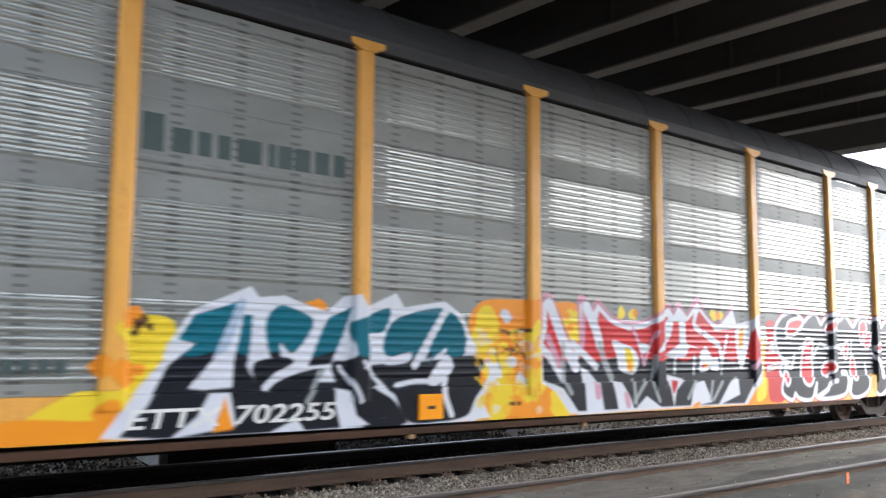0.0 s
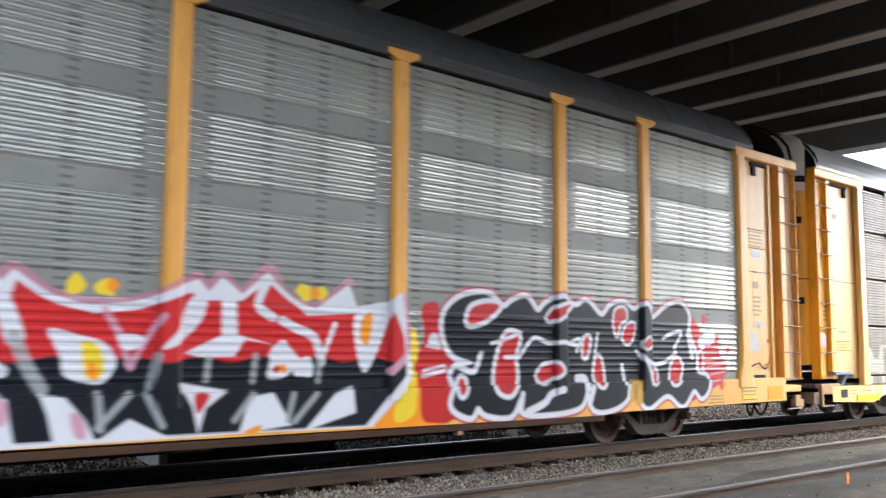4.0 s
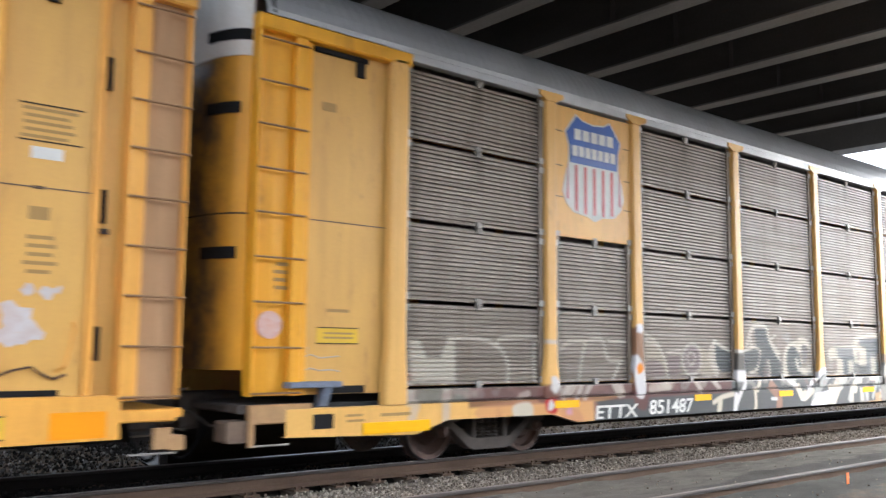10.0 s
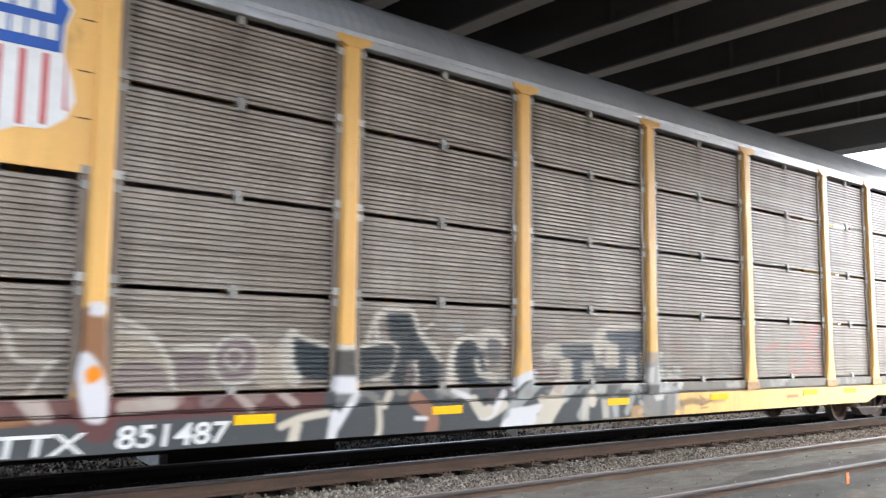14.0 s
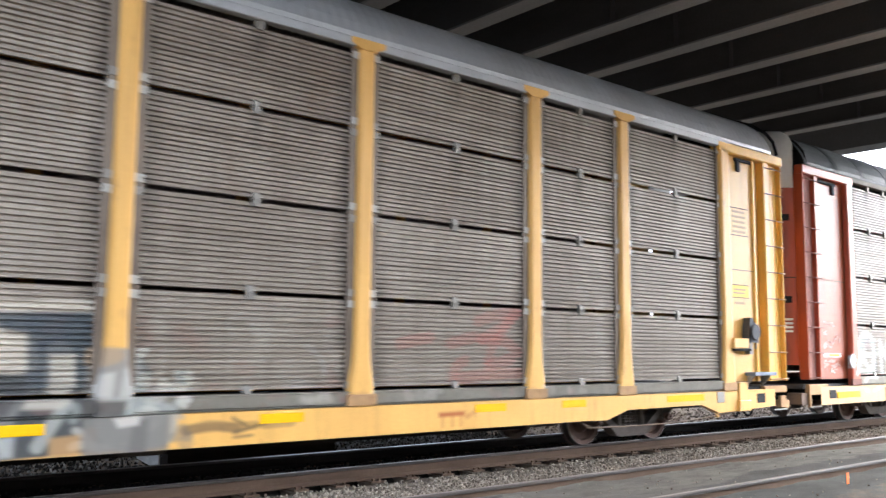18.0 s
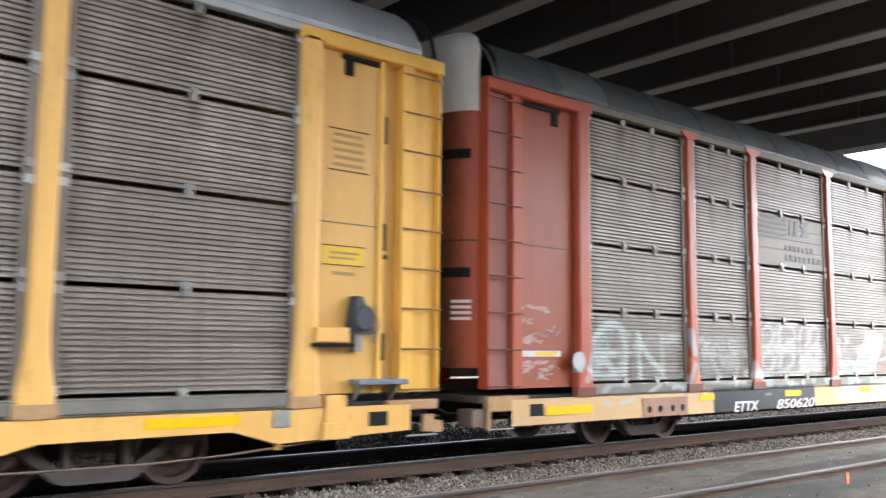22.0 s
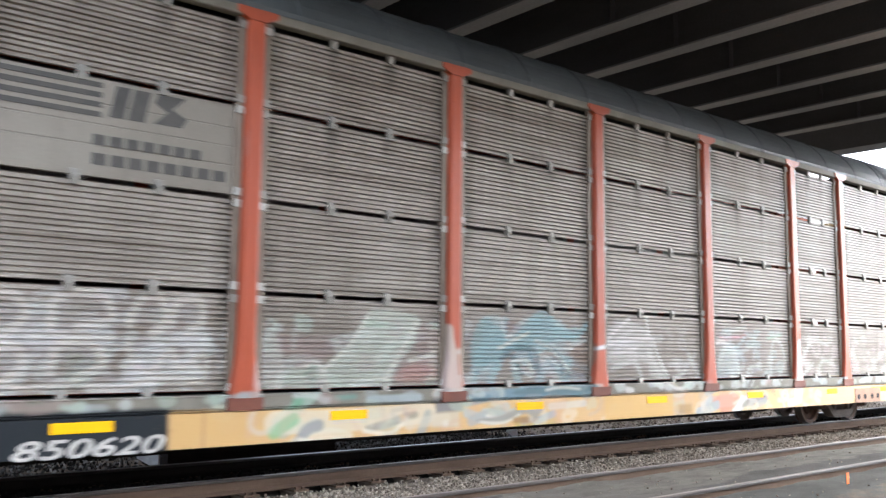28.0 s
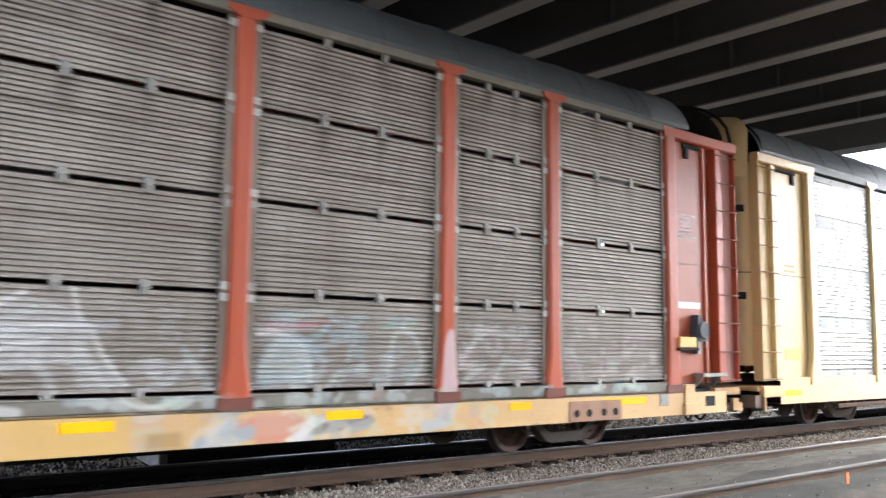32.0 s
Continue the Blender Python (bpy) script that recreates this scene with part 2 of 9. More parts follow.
# near-black for soot and for the shade under the train together
SOOTSHADE = surface("soot_and_shade_black", (0.034, 0.029, 0.025), (0.016, 0.014, 0.012), spec=0.04, rough=0.95, grain=60, stains=3, bump=0.8)
ORANGESPOT = surface("orange_spot_colour", (0.9, 0.22, 0.05), (0.8, 0.18, 0.04), rough=0.5, bump=0.0)
MUD = surface("grey_packed_mud", (0.135, 0.127, 0.108), (0.06, 0.055, 0.046), spec=0.06, rough=0.9, grain=45, stains=1.1, amount=0.9, stretch=(0.6, 1.4, 1), bump=0.6)


def overlay(m, attribute, colour, dark, scale):
    """A second soil over a ground material, where the mesh carries it, with a ragged border."""
    nt = m.node_tree
    bsdf = nt.nodes["Principled BSDF"]
    under = bsdf.inputs["Base Color"].links[0].from_socket
    tc = nt.nodes.new("ShaderNodeTexCoord").outputs["Object"]
    at = nt.nodes.new("ShaderNodeAttribute")
    at.attribute_name = attribute
    add = nt.nodes.new("ShaderNodeMath")
    nt.links.new(at.outputs["Fac"], add.inputs[0])
    nt.links.new(ramp(nt, noise_of(nt, tc, scale, 7.0, (0.6, 1.2, 1), 0.7), 0.25, 0.75, -0.55, 0.55), add.inputs[1])
    soil = mixed(nt, ramp(nt, noise_of(nt, tc, scale * 2.3, 7.0, (0.5, 1.3, 1), 0.7), 0.35, 0.7, 0, 1), colour, dark)
    nt.links.new(mixed(nt, ramp(nt, add.outputs[0], 0.38, 0.62, 0, 1), under, soil), bsdf.inputs["Base Color"])


overlay(MUD, "silt", (0.18, 0.163, 0.136), (0.10, 0.087, 0.07), 1.7)
overlay(MUD, "cinder", (0.20, 0.16, 0.118), (0.085, 0.068, 0.052), 2.2)
SOFFIT = surface("dark_deck_concrete", (0.10, 0.098, 0.096), (0.055, 0.055, 0.055), rough=0.9, stains=0.5, grain=25, bump=0.25)
# wall colour darkened to stand for shade in gaps and reflections
DARKWALL = surface("darkened_wall_concrete", (0.075, 0.073, 0.07), (0.04, 0.04, 0.04), rough=0.9, stains=0.5, grain=25, bump=0.25)
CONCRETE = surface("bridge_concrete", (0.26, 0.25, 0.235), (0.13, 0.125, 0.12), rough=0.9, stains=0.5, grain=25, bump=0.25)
# webs kept dark and flanges pale to paint in light bounced off the ground
GIRDER = surface("dark_girder_paint", (0.07, 0.068, 0.066), (0.035, 0.034, 0.033), rough=0.7, stains=0.9, stretch=(1, 0.25, 1), rust=RUST, rust_amount=0.3, bump=0.1)
STEEL = surface("bounce_lit_flange_paint", (0.20, 0.198, 0.195), (0.10, 0.095, 0.09), rough=0.6, stains=0.9, stretch=(1, 0.25, 1), rust=RUST, rust_amount=0.3, bump=0.1)
MARKER = surface("white_marker_paint", (0.78, 0.78, 0.76), (0.4, 0.39, 0.37), rough=0.6, stains=6)


# ---- mesh helpers ----
class Shape:
    """Vertices and faces of one mesh, put together from simple solids."""

    def __init__(self):
        self.v, self.f = [], []

    def add(self, verts, faces):
        k = len(self.v)
        self.v += [tuple(map(float, p)) for p in verts]
        self.f += [tuple(i + k for i in f) for f in faces]
        return self

    def prism(self, axis, outline, a, b):
        """A closed outline in the two other axes (in x, y, z order), drawn out along axis from a to b."""
        n = len(outline)
        put = {"x": lambda t, u, w: (t, u, w), "y": lambda t, u, w: (u, t, w), "z": lambda t, u, w: (u, w, t)}[axis]
        verts = [put(a, *p) for p in outline] + [put(b, *p) for p in outline]
        faces = [(i, (i + 1) % n, n + (i + 1) % n, n + i) for i in range(n)]
        return self.add(verts, faces + [tuple(range(n))[::-1], tuple(range(n, 2 * n))])

    def box(self, x0, x1, y0, y1, z0, z1, c=0.0):
        """A box whose longest edges are chamfered by c."""
        d = {"x": x1 - x0, "y": y1 - y0, "z": z1 - z0}
        axis = max(d, key=d.get)
        (u0, u1), (w0, w1) = {"x": ((y0, y1), (z0, z1)), "y": ((x0, x1), (z0, z1)), "z": ((x0, x1), (y0, y1))}[axis]
        a, b = {"x": (x0, x1), "y": (y0, y1), "z": (z0, z1)}[axis]
        if c:
            o = [(u0 + c, w0), (u1 - c, w0), (u1, w0 + c), (u1, w1 - c), (u1 - c, w1), (u0 + c, w1), (u0, w1 - c), (u0, w0 + c)]
        else:
            o = [(u0, w0), (u1, w0), (u1, w1), (u0, w1)]
        return self.prism(axis, o, a, b)

    def turned(self, axis, centre, profile, n=20):
        """A lathe: profile of (along, radius) about an axis through centre."""
        x, y, z = centre
        verts, faces, m = [], [], len(profile)
        for i in range(n):
            c, s = math.cos(2 * math.pi * i / n), math.sin(2 * math.pi * i / n)
            for t, r in profile:
                verts.append({"x": (x + t, y + r * c, z + r * s), "y": (x + r * c, y + t, z + r * s), "z": (x + r * c, y + r * s, z + t)}[axis])
        for i in range(n):
            j = (i + 1) % n
            faces += [(i * m + k, j * m + k, j * m + k + 1, i * m + k + 1) for k in range(m - 1)]
        faces += [tuple(i * m for i in range(n))[::-1], tuple(i * m + m - 1 for i in range(n))]
        return self.add(verts, faces)

    def rod(self, axis, centre, r, length, n=10):
        return self.turned(axis, centre, [(0, r), (length, r)], n)

    def pipe(self, points, r, n=8):
        """A bent round bar through points."""
        pts = [Vector(p) for p in points]
        verts, faces = [], []
        for i, p in enumerate(pts):
            d = (pts[min(i + 1, len(pts) - 1)] - pts[max(i - 1, 0)]).normalized()
            q = d.to_track_quat("Z", "Y")
            verts += [p + q @ Vector((r * math.cos(2 * math.pi * k / n), r * math.sin(2 * math.pi * k / n), 0)) for k in range(n)]
        for i in range(len(pts) - 1):
            faces += [(i * n + k, i * n + (k + 1) % n, (i + 1) * n + (k + 1) % n, (i + 1) * n + k) for k in range(n)]
        faces += [tuple(range(n))[::-1], tuple(range(len(verts) - n, len(verts)))]
        return self.add(verts, faces)

    def sheet(self, us, rows):
        """A grid: rows of points (each a function of u) over the stations us."""
        n = len(us)
        verts = [row(u) for row in rows for u in us]
        faces = [(j * n + i, j * n + i + 1, (j + 1) * n + i + 1, (j + 1) * n + i) for j in range(len(rows) - 1) for i in range(n - 1)]
        return self.add(verts, faces)

    def mesh(self, name, material, smooth=False):
        me = bpy.data.meshes.new(name)
        me.from_pydata(self.v, [], self.f)
        bm = bmesh.new()
        bm.from_mesh(me)
        bmesh.ops.recalc_face_normals(bm, faces=bm.faces) if len(self.f) < 3000 else None
        bm.to_mesh(me)
        bm.free()
        me.materials.append(material)
        if smooth:
            me.polygons.foreach_set("use_smooth", [True] * len(me.polygons))
            me.set_sharp_from_angle(angle=radians(35))
        me.update()
        return me


def part(name, shape, material=None, parent=None, label="", at=(0, 0, 0), smooth=False):
    """One mesh object under a thing or under a part. shape: a Shape, or a mesh to share."""
    me = shape.mesh(name, material, smooth) if isinstance(shape, Shape) else shape
    ob = new(name, me)
    ob.parent = parent
    ob.location = at
    return tagged(ob, label)


def thing(name, label, category, group="", kind="", at=(0, 0, 0)):
    ob = new(name)
    ob.empty_display_size = 0.3
    ob.location = at
    return tagged(ob, label, category, group, kind)


# ---- ground, tracks and bridge ----
def ground_height(x, y):
    """Packed ground, a little lower under the ties, filled level with the near track."""
    z = -0.21
    if 4.6 < y < 7.5:
        z = -0.10
    if 9.26 < y < 10.52:
        z = -0.165
    if 8.0 <= y <= 9.26:
        z = -0.165 if y < 8.4 else -0.182 if y < 8.86 else -0.27
    if 7.1 < y < 8.0:
        z = -0.10 - 0.065 * (y - 7.1) / 0.9
    if y <= 4.6:
        z = -0.14 - 0.02 * math.sin(x * 0.7)
    return z + 0.025 * noise.noise(Vector((x * 1.3, y * 1.3, 0.3))) + 0.012 * noise.noise(Vector((x * 6, y * 6, 1.7)))


def build_ground():
    xs = sorted({-900, -300, -120, -60, -30, -15, *[round(-6 + 0.5 * i, 2) for i in range(18)], *[round(3 + 0.12 * i, 2) for i in range(200)],
                 *[28 + i for i in range(8)], 45, 60, 120, 300, 900})
    ys = sorted({-900, -300, -100, -40, -20, -8, *[round(-4 + 0.5 * i, 2) for i in range(17)], *[round(4.6 + 0.12 * i, 2) for i in range(76)],
                 14, 15, 16, 18, 22, 30, 45, 70, 120, 300, 900})
    s = Shape()
    s.sheet(xs, [lambda x, y=y: (x, y, ground_height(x, y)) for y in ys])
    me = s.mesh("ground", MUD, True)
    me.materials.append(SOOTSHADE)
    # faces under and beyond the train get its shade as a near-black colour
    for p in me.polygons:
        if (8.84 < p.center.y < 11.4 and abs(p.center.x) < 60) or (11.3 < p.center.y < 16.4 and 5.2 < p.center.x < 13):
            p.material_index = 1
    co = np.empty(len(me.vertices) * 3)
    me.vertices.foreach_get("co", co)
    x, y = co[0::3], co[1::3]
    start = 6.3 - 0.8 * np.clip((10.5 - x) / 3, 0, 1)
    me.attributes.new("silt", "FLOAT", "POINT").data.foreach_set("value", np.clip((y - start) / 0.3 + 0.5, 0, 1) * np.clip((7.3 - y) / 0.2, 0, 1))
    me.attributes.new("cinder", "FLOAT", "POINT").data.foreach_set("value", np.clip((y - 7.2) / 0.3, 0, 1) + np.clip((5.0 - y) / 0.7, 0, 0.8))
    g = new("ground", me)
    tagged(g, "packed cinder dirt and grey mud around the tracks", "ground", kind="structure")


RAIL_OUTLINE = [(-0.07, -0.17), (0.07, -0.17), (0.07, -0.155), (0.012, -0.13), (0.01, -0.045), (0.035, -0.035), (0.037, -0.01),
                (0.025, -0.004), (-0.025, -0.004), (-0.037, -0.01), (-0.035, -0.035), (-0.01, -0.045), (-0.012, -0.13), (-0.07, -0.155)]


def build_track(name, rails, ties, label):
    t = thing(name, label, "railway track", kind="structure")
    body = Shape().prism("x", RAIL_OUTLINE, -120, 160)
    head = Shape().prism("x", [(-0.025, -0.006), (0.025, -0.006), (0.022, 0.0), (-0.022, 0.0)], -120, 160)
    side = Shape().prism("x", [(-0.038, -0.034), (0.038, -0.034), (0.040, -0.010), (0.027, -0.003), (-0.027, -0.003), (-0.040, -0.010)], -120, 160)
    em = side.mesh("head_side", RAILSIDE)
    bm, sm, hm = body.mesh("rail", RAIL), body.mesh("rail", SHADERAIL), head.mesh("rail_head", RAILTOP)
    wide = Shape().prism("x", [(-0.034, -0.006), (0.034, -0.006), (0.032, 0.0), (-0.032, 0.0)], -120, 160)
    fm = wide.mesh("rail_head", RAILSHINE)
    dm = head.mesh("rail_head", RAILDULL)
    for y in rails:
        r = part("rail", sm if y > 10 else bm, parent=t, at=(0, y, 0), label="rusty steel rail")
        part("rail_head", fm if y > 10 else dm if y < 8 else hm, parent=r, label="polished running surface")
        part("head_side", em, parent=r, label="flank of the rail head, dark as its shade line")
    if ties:
        rnd = random.Random(5)
        mid = sum(rails) / 2
        kinds = []
        for k in range(5):
            w, h = 0.11 + 0.01 * (k % 3), 0.015
            o = [(-w, -0.34), (w, -0.34), (w, -0.19 - h), (w - 0.02, -0.19), (-w + 0.015, -0.19), (-w, -0.20)]
            kinds.append(Shape().prism("y", o, -1.32 - 0.03 * k, 1.30 + 0.02 * k).mesh("tie", TIE))
        plate = Shape().box(-0.10, 0.10, -0.19, 0.19, -0.19, -0.17, 0.004)
        for q in (-0.15, 0.15):
            plate.box(-0.06, -0.03, q - 0.015, q + 0.015, -0.19, -0.14).box(0.03, 0.06, q - 0.015, q + 0.015, -0.19, -0.145)
        pm = plate.mesh("tie_plate", RAIL)
        x = 0.9
        while x < 34:
            tie = part("tie", kinds[rnd.randrange(5)], parent=t, at=(x, mid, rnd.uniform(-0.01, 0.012)))
            tie.rotation_euler = (0, 0, radians(rnd.uniform(-1.5, 1.5)))
            for y in rails:
                part("tie_plate", pm, parent=tie, at=(0, y - mid, 0))
            x += 0.565 + rnd.uniform(-0.03, 0.03)
    return t


def build_ballast():
    """Loose stones between and beside the rails."""
    rnd = random.Random(11)
    shapes = []
    for k in range(9):
        pts = []
        for i in range(9):
            v = Vector((rnd.gauss(0, 1), rnd.gauss(0, 1), rnd.gauss(0, 1))).normalized()
            pts.append(v * rnd.uniform(0.75, 1.1))
        bm = bmesh.new()
        for p in pts:
            bm.verts.new(p)
        bmesh.ops.convex_hull(bm, input=bm.verts)
        for v in [v for v in bm.verts if not v.link_faces]:
            bm.verts.remove(v)
        bm.verts.index_update()
        shapes.append((np.array([v.co for v in bm.verts]), [tuple(v.index for v in f.verts) for f in bm.faces]))
        bm.free()

    def scatter(name, count, where, size, label, material):
        verts, faces, k = [], [], 0
        for _ in range(count):
            x, y = where()
            pts, fs = shapes[rnd.randrange(9)]
            r = rnd.uniform(*size)
            rot = np.array(Euler((rnd.uniform(0, 6), rnd.uniform(0, 6), rnd.uniform(0, 6))).to_matrix())
            q = (pts * (r, r * rnd.uniform(0.7, 1), r * 0.75)) @ rot.T + (x, y, ground_height(x, y) + r * rnd.uniform(0.1, 0.6))
            verts.append(q)
            faces += [tuple(i + k for i in f) for f in fs]
            k += len(pts)
        me = bpy.data.meshes.new(name)
        me.from_pydata(np.concatenate(verts).tolist(), [], faces)
        me.materials.append(material)
        tagged(new(name, me), label, "gravel", kind="stuff")

    def near_x(x0, x1):
        return x0 + (x1 - x0) * rnd.random() ** 1.3

    scatter("ballast_stones", 26000, lambda: (near_x(4.5, 27), rnd.triangular(7.15, 8.86, 7.65)), (0.012, 0.032), "grey crushed stone ballast beside the rails", STONES)
    scatter("cess_stones", 3500, lambda: (rnd.uniform(1.5, 5.6), rnd.uniform(10.9, 15.0)), (0.015, 0.045), "dark crushed stone with pale specks behind the train", CESS)
    # near-black then pale stones paint the shaded and the sunlit stretch
    scatter("shaded_stones", 4500, lambda: (rnd.uniform(5.4, 13.0), rnd.uniform(10.9, 15.5)), (0.015, 0.045), "stone behind the train, blackened for deep shade", SHADESTONE)
    scatter("clean_stones", 5000, lambda: (rnd.uniform(12, 30), rnd.uniform(10.9, 16.0)), (0.02, 0.05), "crushed stone behind the train, left pale where sunlit", STONES)
    scatter("loose_stones", 450, lambda: (near_x(5, 20), rnd.choice((rnd.uniform(3.6, 5.3), rnd.uniform(5.5, 6.9)))), (0.006, 0.022), "small stones scattered on packed mud", STONES)
    scatter("bed_stones", 5000, lambda: (near_x(2.5, 26), rnd.uniform(9.2, 10.8)), (0.015, 0.04), "sooty stones between the rails, darkened for shade", SHADESTONE)


def stone_material(name, dark, light, rare=1.0):
    m, nt, bsdf = nodes_of(name)
    r = nt.nodes.new("ShaderNodeNewGeometry").outputs["Random Per Island"]
    tc = nt.nodes.new("ShaderNodeTexCoord").outputs["Object"]
    fine = noise_of(nt, tc, 60, 4)
    pick = nt.nodes.new("ShaderNodeMath")
    pick.operation = "POWER"
    pick.inputs[1].default_value = rare
    nt.links.new(r, pick.inputs[0])
    c = mixed(nt, pick.outputs[0], dark, light)
    c = mixed(nt, ramp(nt, fine, 0.3, 0.8, 0, 0.5), c, tuple(0.6 * v for v in dark))
    nt.links.new(c, bsdf.inputs["Base Color"])
    bsdf.inputs["Roughness"].default_value = 0.9
    bsdf.inputs["Specular IOR Level"].default_value = 0.08
    return m


STONES = stone_material("loose_ballast_stone", (0.11, 0.086, 0.064), (0.45, 0.385, 0.30))
# stone colour holds shade as well as soot
SHADESTONE = stone_material("sooty_shaded_stone", (0.012, 0.011, 0.010), (0.06, 0.054, 0.047))
CESS = stone_material("dark_speckled_stone", (0.022, 0.021, 0.019), (0.45, 0.43, 0.39), 4.0)
GIRDER_X = [round(20.27 - 1.778 * i, 2) for i in range(11)]
DECK_EDGE = 23.6


def build_bridge():
    # deck edges out of view are set by how much sky light they admit
    y0, y1 = 1.5, 17.2
    deck = thing("bridge_deck", "dark concrete bridge deck over the tracks", "bridge", kind="structure")
    part("slab", Shape().box(1.9, DECK_EDGE, y0, y1, 8.15, 8.45), SOFFIT, deck, "dark concrete slab")
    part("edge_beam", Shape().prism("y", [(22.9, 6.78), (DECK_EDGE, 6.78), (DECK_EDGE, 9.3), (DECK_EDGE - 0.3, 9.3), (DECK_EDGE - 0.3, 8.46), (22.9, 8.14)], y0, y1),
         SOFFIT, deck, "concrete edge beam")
    o = [(-0.012, 6.82), (0.012, 6.82), (0.012, 8.1), (0.15, 8.12), (0.15, 8.148), (-0.15, 8.148), (-0.15, 8.12), (-0.012, 8.1)]
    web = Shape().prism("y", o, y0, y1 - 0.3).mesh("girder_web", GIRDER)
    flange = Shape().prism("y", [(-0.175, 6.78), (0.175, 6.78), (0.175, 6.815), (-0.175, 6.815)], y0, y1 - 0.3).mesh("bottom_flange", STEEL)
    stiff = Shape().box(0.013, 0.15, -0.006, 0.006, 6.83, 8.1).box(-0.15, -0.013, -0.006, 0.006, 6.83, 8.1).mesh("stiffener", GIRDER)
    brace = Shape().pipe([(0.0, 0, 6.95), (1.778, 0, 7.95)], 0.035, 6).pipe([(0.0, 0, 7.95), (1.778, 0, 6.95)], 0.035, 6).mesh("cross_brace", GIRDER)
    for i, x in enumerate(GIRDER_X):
        g = thing("bridge_girder", "dark steel bridge girder, bottom flange lightened for ground bounce", "girder", "girders under the deck", "structure", (x, 0, 0))
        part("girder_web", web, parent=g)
        part("bottom_flange", flange, parent=g, label="bottom flange, lightened for ground bounce")
        for y in (2.5, 5, 9, 13):
            part("stiffener", stiff, parent=g, at=(0, y, 0))
        if i:
            for y in (2.2, 14):
                part("cross_brace", brace, parent=g, at=(0, y, 0))
    wall = thing("wall_abutment", "dark concrete abutment wall behind the tracks", "wall", kind="structure")
    part("wall_face", Shape().box(3.2, 9.0, 16.4, 17.2, -0.6, 6.7), DARKWALL, wall)
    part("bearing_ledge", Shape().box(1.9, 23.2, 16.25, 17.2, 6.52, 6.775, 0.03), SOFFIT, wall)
    # unseen pier, added only to carry the deck edge
    pier = thing("bridge_pier", "unseen concrete pier with round columns, added under the deck edge", "pier", kind="structure")
    part("pier_cap", Shape().box(1.9, 23.2, y0 + 0.1, y0 + 1.3, 6.3, 6.775, 0.05), CONCRETE, pier)
    for x in (9.0, 14.0, 22.0):
        part("column", Shape().rod("z", (x, y0 + 0.7, -0.6), 0.5, 6.9, 20), CONCRETE, pier, smooth=True)
    # unseen wall, added to keep low sky out of the gap between cars
    north = thing("wall_north", "unseen dark wall added to block low sky beyond the tracks", "wall", kind="structure")
    part("wall_face", Shape().box(-45.0, 3.15, 16.5, 17.2, -0.6, 5.5), DARKWALL, north)
    # unseen wall, added to keep low sky out of the panels' reflections
    far = thing("wall_south", "unseen dark wall added to block low sky behind the viewer", "wall", kind="structure")
    part("wall_face", Shape().box(-70.0, 52.0, -23.0, -22.0, -0.6, 8.8), DARKWALL, far)
    # added bent leaves the far side open to light
    bent = thing("bridge_bent", "concrete bent with round columns, added in place of a wall to admit light", "pier", kind="structure")
    part("bent_cap", Shape().box(9.05, 23.2, 16.3, 17.15, 5.7, 6.5, 0.05), CONCRETE, bent)
    for x in (12.0, 16.5, 21.5):
        part("column", Shape().rod("z", (x, 16.75, -0.6), 0.42, 6.3, 20), CONCRETE, bent, smooth=True)
    for x, y, k in ((4.99, 11.84, 0.26), (11.84, 11.84, 0.14)):
        post = thing("marker_post", "short white painted marker post beside the track", "post", "marker posts behind the train", at=(x, y, -0.24))
        post.rotation_euler = (0, 0, radians(-50))
        part("board", Shape().prism("y", [(-k, 0.17), (0.06, 0.02), (0.06, 0.235), (-k, 0.235)], -0.02, 0.02), MARKER, post, "white painted board")
        part("stake", Shape().box(0.02, 0.055, -0.015, 0.015, 0.0, 0.12), MARKER, post)


def build_box():
    b = thing("equipment_box", "low black trackside equipment box, lengthened over a shaded stretch", "box", at=(5.30, 11.98, -0.24))
    # case drawn out in black to fill a stretch that lies in shade
    part("case", Shape().box(-0.12, 2.60, -0.12, 0.30, 0.0, 0.44, 0.02), SOOTSHADE, b)
    part("lid", Shape().box(-0.14, 2.62, -0.14, 0.32, 0.44, 0.48, 0.01), SOOTSHADE, b)


def build_orange_spot():
    # added slip stands in for an orange glow of unknown source
    f = thing("orange_spot", "small orange slip added for a glowing spot in the mud", "flag", at=(10.62, 5.05, -0.13))
    part("wire", Shape().rod("z", (0, 0, -0.02), 0.004, 0.1, 6), RAIL, f)
    part("pennant", Shape().box(-0.03, 0.03, -0.003, 0.003, 0.03, 0.16), ORANGESPOT, f, "orange slip for the glow")


build_ground()
build_orange_spot()
build_box()
build_track("near_track", (5.48, 6.98), False, "rusty rails set flush in packed grey mud")
build_track("train_track", (9.14, 10.64), True, "rusty rails on weathered timber ties")
build_bridge()


